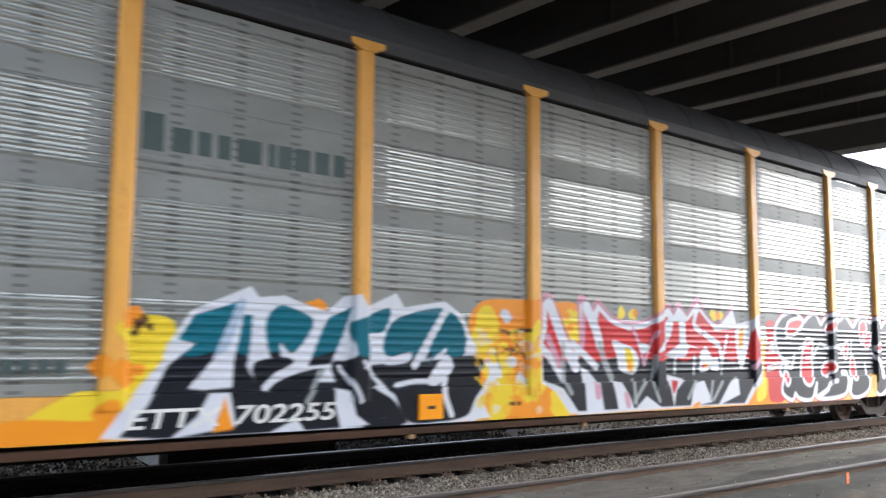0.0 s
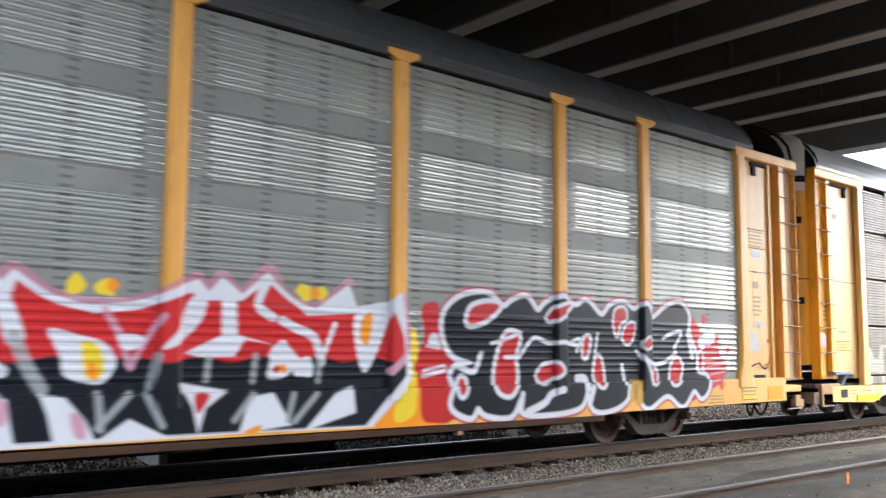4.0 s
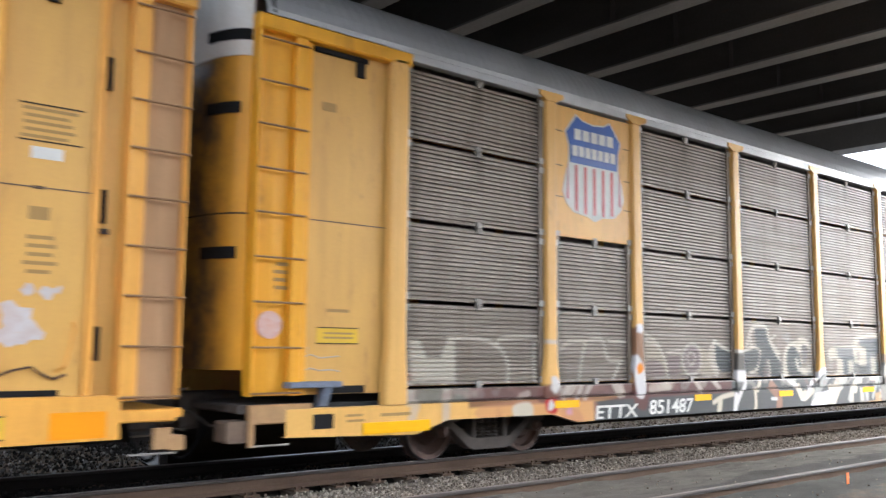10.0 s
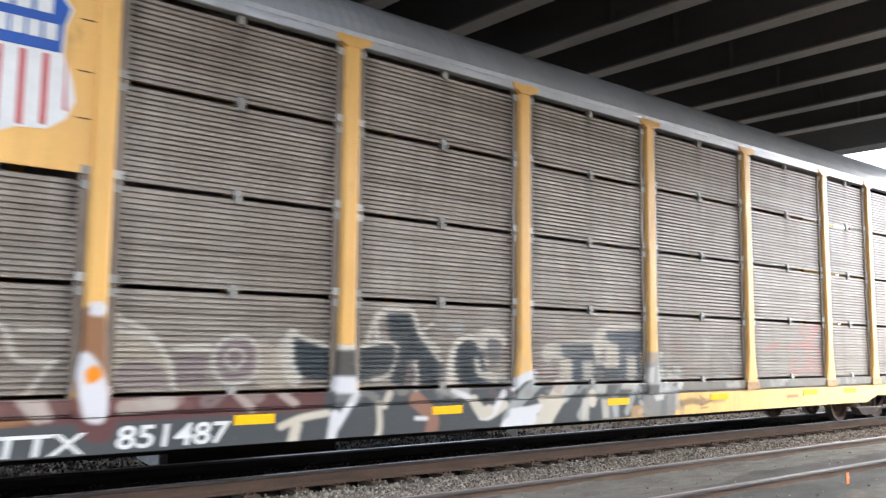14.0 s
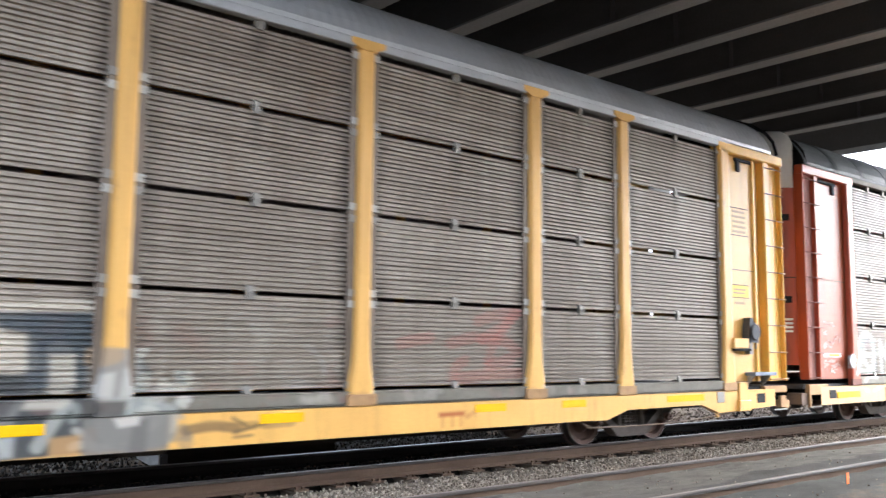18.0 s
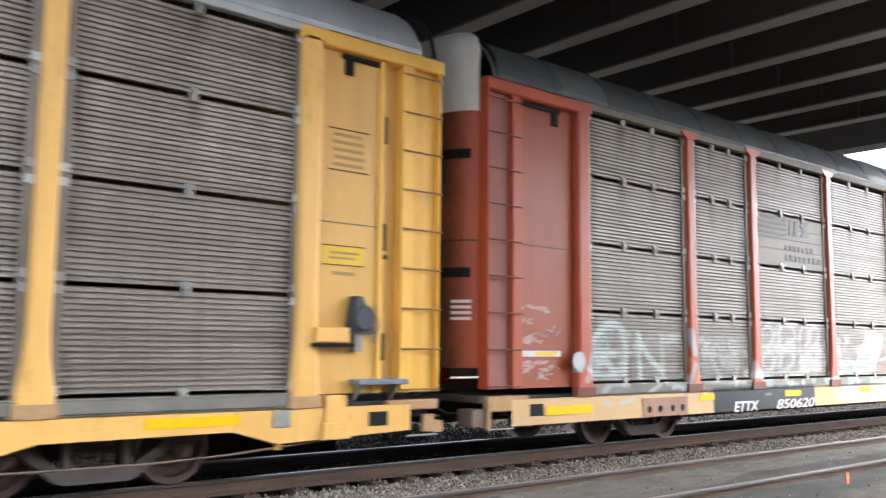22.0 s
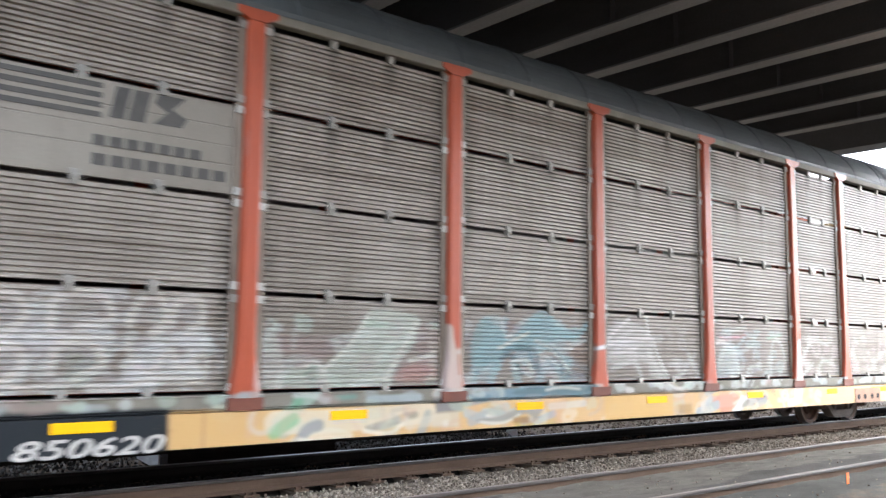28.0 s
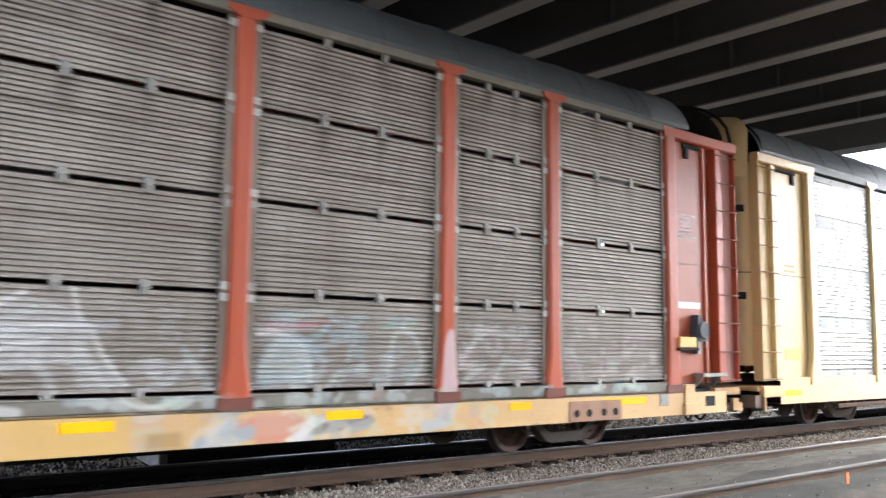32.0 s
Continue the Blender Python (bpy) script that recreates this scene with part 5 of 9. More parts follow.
SPRAY_TRIO.fill((S_TEAL, S_BLACK, 1.36), (10.41, 1.85), (10.6, 1.89), (10.78, 1.73), (10.84, 1.56), (10.76, 1.26), (10.41, 1.23), (10.53, 1.49), (10.16, 1.29), sharp=True)
SPRAY_TRIO.line(S_LAVENDER, 0.07, (10.41, 1.87), (10.22, 1.55), (10.04, 1.2))
SPRAY_TRIO.fill(S_WHITE, (9.6, 1.47), (9.78, 1.49), (9.88, 1.29), (9.66, 1.23))
SPRAY_TRIO.fill(S_BLACK, (9.36, 1.2), (9.69, 1.26), (10.06, 1.29), (9.7, 1.09), (9.51, 1.06))
SPRAY_TRIO.fill(S_BLACK, (10.32, 1.26), (11.05, 1.32), (11.26, 1.22), (11.01, 0.95), (10.66, 0.86), (10.41, 0.93))
SPRAY_TRIO.fill(S_WHITE, (7.13, 1.03), (7.43, 1.34), (7.61, 1.45), (7.61, 1.03), (7.29, 1.01), sharp=True)
SPRAY_TRIO.fill(S_WHITE, (7.22, 0.75), (7.35, 0.98), (7.57, 0.98), (7.65, 0.64), (6.95, 0.55), sharp=True)
SPRAY_TRIO.fill(S_WHITE, (8.85, 1), (9.05, 0.96), (9.14, 0.69), (9.31, 0.58), (8.93, 0.55), (8.85, 0.82), sharp=True)
SPRAY_TRIO.fill(S_WHITE, (8.25, 0.64), (8.37, 0.67), (8.47, 0.55), (7.98, 0.53), sharp=True)
SPRAY_TRIO.fill(S_WHITE, (10.41, 0.9), (10.68, 0.96), (10.79, 0.7), (10.5, 0.58), sharp=True)
SPRAY_TRIO.fill(S_WHITE, (10.71, 0.56), (11.01, 0.78), (11.33, 0.94), (11.38, 0.59), sharp=True)
SPRAY_TRIO.line(S_WHITE, 0.06, (9.44, 0.99), (9.71, 0.84), (9.94, 0.53))
SPRAY_TRIO.line(S_WHITE, 0.05, (9.22, 1.29), (9.4, 1.11), (9.55, 0.98))
SPRAY_TRIO.line(S_WHITE, 0.05, (8.91, 1.23), (9.12, 0.99), (9.2, 0.84))
SPRAY_TRIO.line(S_GREY, 0.06, (8.67, 1.18), (8.58, 1), (8.49, 0.86))
SPRAY_TRIO.fill(S_ORANGE, (7.52, 0.94), (7.62, 0.61), (7.39, 0.59), sharp=True)
SPRAY_TRIO.fill(S_ORANGE, (11.31, 2.03), (11.58, 2.07), (11.88, 2.01), (12.17, 2.03), (12.3, 1.72), (12.34, 1.04), (12.91, 0.56), (11.76, 0.58), (11.39, 0.58), (11.12, 0.73), (11.06, 1.68), (11.13, 1.97))
SPRAY_TRIO.fill(S_YELLOW, (11.02, 1.9), (11.25, 2.0), (11.42, 1.7), (11.4, 1.25), (11.62, 0.95), (11.55, 0.6), (11.22, 0.58), (11.2, 0.95), (11.02, 1.4))
SPRAY_TRIO.blob(S_YELLOW, 11.44, 1.25, 0.25)
SPRAY_TRIO.blob(S_YELLOW, 11.44, 1.4, 0.2)
SPRAY_TRIO.blob(S_YELLOW, 12.15, 1.71, 0.2)
SPRAY_TRIO.blob(S_YELLOW, 12.08, 1.61, 0.2)
SPRAY_TRIO.blob(S_YELLOW, 11.94, 0.89, 0.2)
SPRAY_TRIO.blob(S_YELLOW, 12.08, 1.04, 0.25)
SPRAY_TRIO.blob(S_YELLOW, 12.49, 0.72, 0.22)
SPRAY_TRIO.blob(S_YELLOW, 11.38, 0.79, 0.22)
SPRAY_TRIO.blob(S_YELLOW, 12.16, 1.4, 0.15)
SPRAY_TRIO.blob(S_YELLOW, 12.63, 0.61, 0.14)
SPRAY_TRIO.blob(S_WHITE, 11.52, 1.89, 0.1)
SPRAY_TRIO.blob(S_WHITE, 11.57, 1.85, 0.08)
SPRAY_TRIO.blob(S_WHITE, 11.86, 1.48, 0.12)
SPRAY_TRIO.blob(S_WHITE, 11.65, 1.29, 0.1)
SPRAY_TRIO.blob(S_WHITE, 11.81, 1.05, 0.12)
SPRAY_TRIO.blob(S_WHITE, 11.36, 1.15, 0.14)
SPRAY_TRIO.blob(S_WHITE, 11.32, 1.06, 0.12)
SPRAY_TRIO.line((0.06, 0.03, 0.01), 0.05, (11.53, 1.44), (11.71, 1.44))
SPRAY_TRIO.line((0.06, 0.03, 0.01), 0.05, (11.42, 1.69), (11.54, 1.67))
SPRAY_TRIO.line((0.06, 0.03, 0.01), 0.05, (11.58, 1.65), (11.77, 1.7))
SPRAY_TRIO.line((0.06, 0.03, 0.01), 0.05, (11.8, 1.7), (11.94, 1.7))
SPRAY_TRIO.line((0.06, 0.03, 0.01), 0.05, (11.57, 0.74), (11.75, 0.74))
SPRAY_TRIO.blob(S_YELLOW, 12.77, 1.84, 0.14)
SPRAY_TRIO.blob(S_YELLOW, 12.91, 1.9, 0.12)
SPRAY_TRIO.blob(S_YELLOW, 12.86, 1.68, 0.16)
SPRAY_TRIO.blob(S_YELLOW, 12.97, 1.68, 0.12)
SPRAY_TRIO.blob(S_YELLOW, 13.94, 2, 0.12)
SPRAY_TRIO.blob(S_YELLOW, 14.21, 1.99, 0.12)
SPRAY_TRIO.blob(S_YELLOW, 16.38, 2.05, 0.12)
SPRAY_TRIO.blob(S_YELLOW, 16.61, 2.03, 0.1)
SPRAY_TRIO.blob(S_YELLOW, 12.79, 1.93, 0.1)
SPRAY_TRIO.blob(S_ORANGE, 12.73, 1.92, 0.07)
SPRAY_TRIO.blob(S_ORANGE, 14.28, 2.02, 0.08)
SPRAY_TRIO.blob(S_ORANGE, 16.52, 2.04, 0.08)
SPRAY_TRIO.blob(S_ORANGE, 12.8, 1.76, 0.08)
SPRAY_TRIO.fill(S_ORANGE, (17.83, 1.14), (18.16, 1.44), (18.27, 0.98), (18.32, 0.52), (17.51, 0.5), (17.11, 0.5))
SPRAY_TRIO.fill(S_YELLOW, (17.72, 1.62), (17.95, 1.66), (17.99, 1.3), (17.95, 0.95), (17.9, 0.66), (17.62, 0.6), (17.66, 1.0))
SPRAY_TRIO.line((0.55, 0.20, 0.28, 0.7), 0.12, (12.1, 1.57), (12.23, 1.73), (12.23, 2.09), (12.36, 2.17), (12.51, 1.95), (12.64, 1.74), (12.87, 1.43), (13.03, 1.53), (13, 2.1), (13.1, 2.16), (13.27, 1.98), (13.4, 2.12), (13.71, 1.92), (14.04, 1.83), (14.54, 1.87), (14.98, 2.07), (15.14, 2.13), (15.26, 2.02), (15.4, 2.17), (15.63, 2), (15.93, 2.27), (16.15, 2), (16.52, 1.88), (16.97, 2.18))
SPRAY_TRIO.fill(S_WHITE, (12.16, 0.99), (12.17, 1.51), (12.1, 1.56), (12.23, 1.72), (12.23, 2.08), (12.36, 2.16), (12.51, 1.94), (12.64, 1.73), (12.87, 1.42), (13.03, 1.52), (13, 2.09), (13.1, 2.15), (13.27, 1.96), (13.4, 2.11), (13.71, 1.91), (14.04, 1.82), (14.54, 1.86), (14.98, 2.06), (15.14, 2.12), (15.26, 2), (15.4, 2.16), (15.63, 1.99), (15.93, 2.25), (16.15, 1.99), (16.52, 1.86), (16.97, 2.17), (17.08, 1.92), (17.51, 1.97), (17.68, 2.12), (17.85, 1.59), (17.91, 1.08), (17.31, 0.55), (15.66, 0.56), (14.16, 0.55), (12.91, 0.54), (12.56, 0.86), (12.29, 0.97), sharp=True)
SPRAY_TRIO.fill((S_RED, S_BLACK, 1.30), (12.24, 1.03), (12.22, 1.44), (12.32, 1.72), (12.32, 2.01), (12.43, 1.98), (12.65, 1.51), (12.95, 1.3), (13.1, 1.52), (13.12, 2.04), (13.36, 1.75), (13.43, 2.03), (13.78, 1.83), (14.12, 1.74), (14.54, 1.79), (15.06, 1.98), (15.26, 1.91), (15.63, 1.92), (15.93, 2.14), (16.43, 1.79), (17, 1.83), (17.56, 1.91), (17.72, 1.59), (17.78, 1.14), (17.21, 0.57), (15.66, 0.58), (14.15, 0.59), (12.91, 0.59), (12.61, 0.91), sharp=True)
SPRAY_TRIO.line(S_WHITE, 0.17, (12.37, 2.08), (12.51, 1.83), (12.68, 1.51), (12.91, 1.21))
SPRAY_TRIO.line(S_WHITE, 0.12, (12.13, 1.53), (12.38, 1.34), (12.63, 1.06))
SPRAY_TRIO.line(S_PINK, 0.11, (12.34, 1.61), (12.57, 1.24))
SPRAY_TRIO.line(S_GREY, 0.08, (12.65, 1.51), (12.65, 1.08))
SPRAY_TRIO.line(S_GREY, 0.08, (12.64, 1.03), (12.77, 0.85))
SPRAY_TRIO.line(S_PINK, 0.09, (13.06, 1.52), (13.09, 2.09))
SPRAY_TRIO.line(S_WHITE, 0.11, (12.84, 1.54), (13.11, 1.37), (13.35, 1.21))
SPRAY_TRIO.line(S_WHITE, 0.17, (13.15, 2.06), (13.35, 1.75), (13.44, 1.52))
SPRAY_TRIO.line(S_GREY, 0.12, (13.44, 1.52), (13.55, 1.27), (13.69, 1.05))
SPRAY_TRIO.line(S_WHITE, 0.06, (13.41, 2.07), (13.71, 1.88), (14.05, 1.8), (14.54, 1.85), (15.14, 2.06))
SPRAY_TRIO.fill(S_WHITE, (13.72, 1.59), (13.99, 1.54), (14.23, 1.47), (14.35, 1.29), (14.24, 1.1), (14.07, 1.1), (13.88, 1.17), (13.83, 1.35))
SPRAY_TRIO.fill(S_YELLOW, (14.03, 1.48), (14.18, 1.43), (14.24, 1.23), (14.18, 1.13), (14.08, 1.15), (14.04, 1.29))
SPRAY_TRIO.fill(S_ORANGE, (14.09, 1.29), (14.17, 1.26), (14.18, 1.14), (14.09, 1.16))
SPRAY_TRIO.line(S_PINK, 0.07, (14.22, 1.78), (14.37, 1.54), (14.47, 1.26))
SPRAY_TRIO.line(S_PINK, 0.06, (14.78, 1.74), (14.59, 1.45), (14.48, 1.23))
SPRAY_TRIO.fill(S_WHITE, (14.35, 1.54), (14.55, 1.55), (14.62, 1.47), (14.44, 1.4))
SPRAY_TRIO.line(S_GREY, 0.07, (14.74, 1.35), (14.67, 1.05))
SPRAY_TRIO.fill(S_WHITE, (15.05, 1.9), (15.24, 2), (15.19, 1.71), (14.94, 1.47), (14.76, 1.42), (14.93, 1.61))
SPRAY_TRIO.fill(S_WHITE, (15.4, 2.11), (15.57, 1.92), (15.59, 1.57), (16, 1.47), (15.68, 1.52), (15.56, 1.34), (15.16, 1.34), (15.02, 1.38), (15.41, 1.56), sharp=True)
SPRAY_TRIO.line(S_GREY, 0.07, (15.28, 1.32), (15.26, 1.11))
SPRAY_TRIO.line(S_GREY, 0.07, (15.81, 1.36), (15.78, 1.09))
SPRAY_TRIO.line(S_WHITE, 0.1, (15.93, 2.16), (15.82, 1.89), (16, 1.76))
SPRAY_TRIO.line(S_WHITE, 0.055, (15.97, 2.14), (16.29, 1.92), (16.66, 1.85), (16.97, 2.09))
SPRAY_TRIO.blob(S_WHITE, 16.12, 1.29, 0.24)
SPRAY_TRIO.blob(S_WHITE, 16.39, 1.23, 0.16)
SPRAY_TRIO.blob(S_ORANGE, 16.14, 1.22, 0.06)
SPRAY_TRIO.blob(S_RED, 16.06, 1.21, 0.05)
SPRAY_TRIO.line(S_WHITE, 0.1, (16.11, 1.73), (16.29, 1.65), (16.52, 1.55), (16.62, 1.29))
SPRAY_TRIO.line(S_WHITE, 0.06, (16.79, 1.71), (16.64, 1.36))
SPRAY_TRIO.line(S_GREY, 0.07, (16.6, 1.29), (16.58, 1.08))
SPRAY_TRIO.fill(S_WHITE, (17.08, 1.85), (17.56, 1.97), (17.46, 1.58), (17.22, 1.16), (17.08, 1.43))
SPRAY_TRIO.fill(S_ORANGE, (17.16, 1.78), (17.3, 1.84), (17.25, 1.49), (17.14, 1.55))
SPRAY_TRIO.line(S_PINK, 0.1, (17.74, 2.04), (17.83, 1.47), (17.56, 1.18))
SPRAY_TRIO.fill(S_WHITE, (13.01, 1.21), (13.18, 1.14), (13.4, 0.96), (13.43, 0.79), (13.48, 0.57), (13.1, 0.57), (13.07, 0.91), sharp=True)
SPRAY_TRIO.fill(S_WHITE, (13.66, 1.01), (13.89, 0.97), (14.08, 0.76), (14.17, 0.58), (13.81, 0.56), (13.74, 0.83), sharp=True)
SPRAY_TRIO.fill(S_WHITE, (14.19, 0.57), (14.48, 0.76), (14.89, 0.56), sharp=True)
SPRAY_TRIO.fill(S_WHITE, (14.95, 1.09), (15.49, 1), (15.25, 0.83), (15.18, 0.58), (15.11, 0.84), sharp=True)
SPRAY_TRIO.fill(S_WHITE, (15.74, 0.93), (16.01, 0.97), (16.24, 0.62), (15.62, 0.56), sharp=True)
SPRAY_TRIO.fill(S_WHITE, (16.79, 0.94), (17.03, 1.02), (17.07, 0.72), (16.4, 0.55), (16.64, 0.79), sharp=True)
SPRAY_TRIO.fill(S_WHITE, (12.18, 1), (12.37, 0.98), (12.7, 0.75), (12.91, 0.56), (12.74, 0.56), (12.45, 0.87), sharp=True)
SPRAY_TRIO.fill(S_RED, (15.13, 0.97), (15.29, 0.96), (15.17, 0.78))
SPRAY_TRIO.fill(S_PINK, (13.27, 0.99), (13.4, 0.93), (13.4, 0.76), (13.3, 0.76))
SPRAY_TRIO.fill(S_PINK, (13.94, 0.83), (14.05, 0.79), (14.09, 0.61), (13.99, 0.62))
SPRAY_TRIO.line(S_GREY, 0.07, (14.48, 0.99), (14.19, 0.69))
SPRAY_TRIO.line(S_GREY, 0.07, (14.64, 0.98), (14.81, 0.68))
SPRAY_TRIO.line(S_GREY, 0.07, (14.18, 1), (14.22, 0.67))
SPRAY_TRIO.line(S_GREY, 0.07, (16.26, 0.95), (16.19, 0.67))
SPRAY_TRIO.line(S_GREY, 0.07, (16.55, 0.94), (16.28, 0.66))
SPRAY_TRIO.line(S_GREY, 0.07, (15.78, 0.96), (15.57, 0.7))
SPRAY_TRIO.fill(S_ORANGE, (15.66, 0.57), (15.87, 0.64), (15.84, 0.56))
SPRAY_TRIO.fill(S_RED, (17.93, 1.25), (18.01, 1.3), (18.13, 1.38), (18.15, 1.56), (18.2, 1.66), (18.06, 1.79), (18.06, 1.92), (18.23, 1.95), (18.28, 1.8), (18.36, 1.61), (18.56, 1.4), (18.9, 1.3), (18.66, 1.03), (18.62, 0.62), (18.38, 0.61), (18.11, 0.79), (18.05, 1.04), (17.97, 1.14))
SPRAY_TRIO.blob(S_RED, 18.16, 1.84, 0.12)
SPRAY_TRIO.blob(S_RED, 18.02, 1.2, 0.09)
SPRAY_TRIO.blob(S_RED, 18.37, 1.3, 0.2)
SPRAY_TRIO.fill(S_RED, (23.58, 1.99), (23.85, 1.89), (24.01, 1.59), (24.35, 1.59), (24.57, 1.29), (24.69, 1.13), (24.46, 0.94), (24.17, 0.83), (23.9, 0.8), (23.58, 0.66), (23.43, 1.21))
SPRAY_TRIO.blob(S_RED, 24.04, 1.96, 0.1)
SPRAY_TRIO.blob(S_RED, 24.73, 1.47, 0.09)
SPRAY_TRIO.blob(S_RED, 24.4, 1.62, 0.13)
SPRAY_TRIO.blob(S_RED, 23.79, 1.74, 0.16)
SPRAY_TRIO.blob(S_RED, 24.46, 0.9, 0.1)
SPRAY_TRIO.blob(S_ORANGE, 24.54, 0.9, 0.06)
SPRAY_TRIO.blob(S_WHITE, 24.12, 1.65, 0.17)
SPRAY_TRIO.blob(S_WHITE, 23.96, 1.59, 0.13)
SPRAY_TRIO.blob(S_WHITE, 24.27, 1.69, 0.12)
SPRAY_TRIO.line((0.75, 0.35, 0.35), 0.035, (24.06, 1.29), (24.63, 1.35))
SPRAY_TRIO.line((0.75, 0.35, 0.35), 0.035, (24.12, 1.2), (24.69, 1.25))
SPRAY_TRIO.line((0.75, 0.35, 0.35), 0.035, (24.01, 1.05), (24.63, 1.11))
SPRAY_TRIO.line((0.75, 0.35, 0.35), 0.035, (24.01, 0.93), (24.46, 0.98))
SPRAY_TRIO.fill(S_RED, (18.03, 0.62), (18.0, 1.0), (17.97, 1.32), (18.08, 1.6), (18.04, 1.95), (18.3, 1.99), (18.32, 1.62), (18.5, 1.3), (18.62, 0.9), (18.5, 0.57), (18.22, 0.55))
SPRAY_TRIO.fill(S_WHITE, (18.15, 1.58), (18.25, 1.64), (18.36, 1.56), (18.31, 1.44), (18.18, 1.48))
SPRAY_TRIO.line(S_WHITE, 0.06, (18.07, 1.12), (18.25, 1.15), (18.43, 1.19))
SPRAY_TRIO.line(S_WHITE, 0.05, (18.09, 1.18), (18.4, 1.23))
SPRAY_TRIO.line(S_WHITE, 0.04, (18.13, 1.48), (18.44, 1.45))
SPRAY_TRIO.line(S_RED, 0.02, (18.09, 1.15), (18.41, 1.21))
SPRAY_TRIO.line(S_CRIMSON, 0.205, (18.52, 0.74), (18.58, 0.98), (18.53, 1.13), (18.65, 1.22), (18.9, 1.27), (18.56, 1.38), (18.41, 1.59), (18.4, 1.83), (18.52, 1.99), (18.77, 2.11), (19.15, 2.14), (19.41, 1.98), (19.62, 2.08), (19.86, 2.13), (20.07, 1.95), (20.26, 2.07), (20.55, 2.16), (20.85, 2.05), (21.1, 2.13), (21.42, 1.93), (21.65, 2.09), (21.95, 2.14), (22.19, 2.04), (22.44, 2.13), (22.62, 1.92), (23.02, 2.12), (23.37, 2.19), (23.59, 2.03), (23.59, 1.73), (23.79, 1.36), (23.82, 1.1), (24.09, 1.02), (24.06, 0.83), (23.87, 0.71), (23.66, 0.84), (23.35, 0.6), (22.95, 0.78), (22.48, 0.6), (22.26, 0.73), (22, 0.96), (21.93, 0.74), (21.6, 0.61), (21.2, 0.62), (21.05, 0.9), (20.89, 0.67), (20.31, 0.6), (19.78, 0.63), (19.7, 0.82), (19.52, 0.6), (19.1, 0.63), (18.94, 0.73), (18.81, 0.61), closed=True)
SPRAY_TRIO.line(S_WHITE, 0.15, (18.52, 0.74), (18.58, 0.98), (18.53, 1.13), (18.65, 1.22), (18.9, 1.27), (18.56, 1.38), (18.41, 1.59), (18.4, 1.83), (18.52, 1.99), (18.77, 2.11), (19.15, 2.14), (19.41, 1.98), (19.62, 2.08), (19.86, 2.13), (20.07, 1.95), (20.26, 2.07), (20.55, 2.16), (20.85, 2.05), (21.1, 2.13), (21.42, 1.93), (21.65, 2.09), (21.95, 2.14), (22.19, 2.04), (22.44, 2.13), (22.62, 1.92), (23.02, 2.12), (23.37, 2.19), (23.59, 2.03), (23.59, 1.73), (23.79, 1.36), (23.82, 1.1), (24.09, 1.02), (24.06, 0.83), (23.87, 0.71), (23.66, 0.84), (23.35, 0.6), (22.95, 0.78), (22.48, 0.6), (22.26, 0.73), (22, 0.96), (21.93, 0.74), (21.6, 0.61), (21.2, 0.62), (21.05, 0.9), (20.89, 0.67), (20.31, 0.6), (19.78, 0.63), (19.7, 0.82), (19.52, 0.6), (19.1, 0.63), (18.94, 0.73), (18.81, 0.61), closed=True)
SPRAY_TRIO.fill(S_BLACK, (18.52, 0.74), (18.58, 0.98), (18.53, 1.13), (18.65, 1.22), (18.9, 1.27), (18.56, 1.38), (18.41, 1.59), (18.4, 1.83), (18.52, 1.99), (18.77, 2.11), (19.15, 2.14), (19.41, 1.98), (19.62, 2.08), (19.86, 2.13), (20.07, 1.95), (20.26, 2.07), (20.55, 2.16), (20.85, 2.05), (21.1, 2.13), (21.42, 1.93), (21.65, 2.09), (21.95, 2.14), (22.19, 2.04), (22.44, 2.13), (22.62, 1.92), (23.02, 2.12), (23.37, 2.19), (23.59, 2.03), (23.59, 1.73), (23.79, 1.36), (23.82, 1.1), (24.09, 1.02), (24.06, 0.83), (23.87, 0.71), (23.66, 0.84), (23.35, 0.6), (22.95, 0.78), (22.48, 0.6), (22.26, 0.73), (22, 0.96), (21.93, 0.74), (21.6, 0.61), (21.2, 0.62), (21.05, 0.9), (20.89, 0.67), (20.31, 0.6), (19.78, 0.63), (19.7, 0.82), (19.52, 0.6), (19.1, 0.63), (18.94, 0.73), (18.81, 0.61))
SPRAY_TRIO.line(S_WHITE, 0.13, (18.79, 1.81), (18.87, 1.97), (19.16, 2.04), (19.35, 2), (19.11, 1.83), (18.86, 1.76), closed=True)
SPRAY_TRIO.fill(S_RED, (18.79, 1.81), (18.87, 1.97), (19.16, 2.04), (19.35, 2), (19.11, 1.83), (18.86, 1.76))
SPRAY_TRIO.line(S_WHITE, 0.13, (19.27, 1.02), (19.31, 1.3), (19.47, 1.63), (19.66, 1.65), (19.71, 1.57), (19.63, 1.35), (19.66, 1.06), (19.54, 0.87), (19.36, 0.89), closed=True)
SPRAY_TRIO.fill(S_RED, (19.27, 1.02), (19.31, 1.3), (19.47, 1.63), (19.66, 1.65), (19.71, 1.57), (19.63, 1.35), (19.66, 1.06), (19.54, 0.87), (19.36, 0.89))
SPRAY_TRIO.line(S_WHITE, 0.05, (19.21, 1.52), (19.48, 1.58), (19.74, 1.67))
SPRAY_TRIO.line(S_WHITE, 0.06, (19.46, 1.34), (19.72, 1.35))
SPRAY_TRIO.line(S_WHITE, 0.11, (20.06, 1.1), (20.19, 1.22), (20.43, 1.24), (20.52, 1.15), (20.37, 1.08), (20.15, 1.01), closed=True)
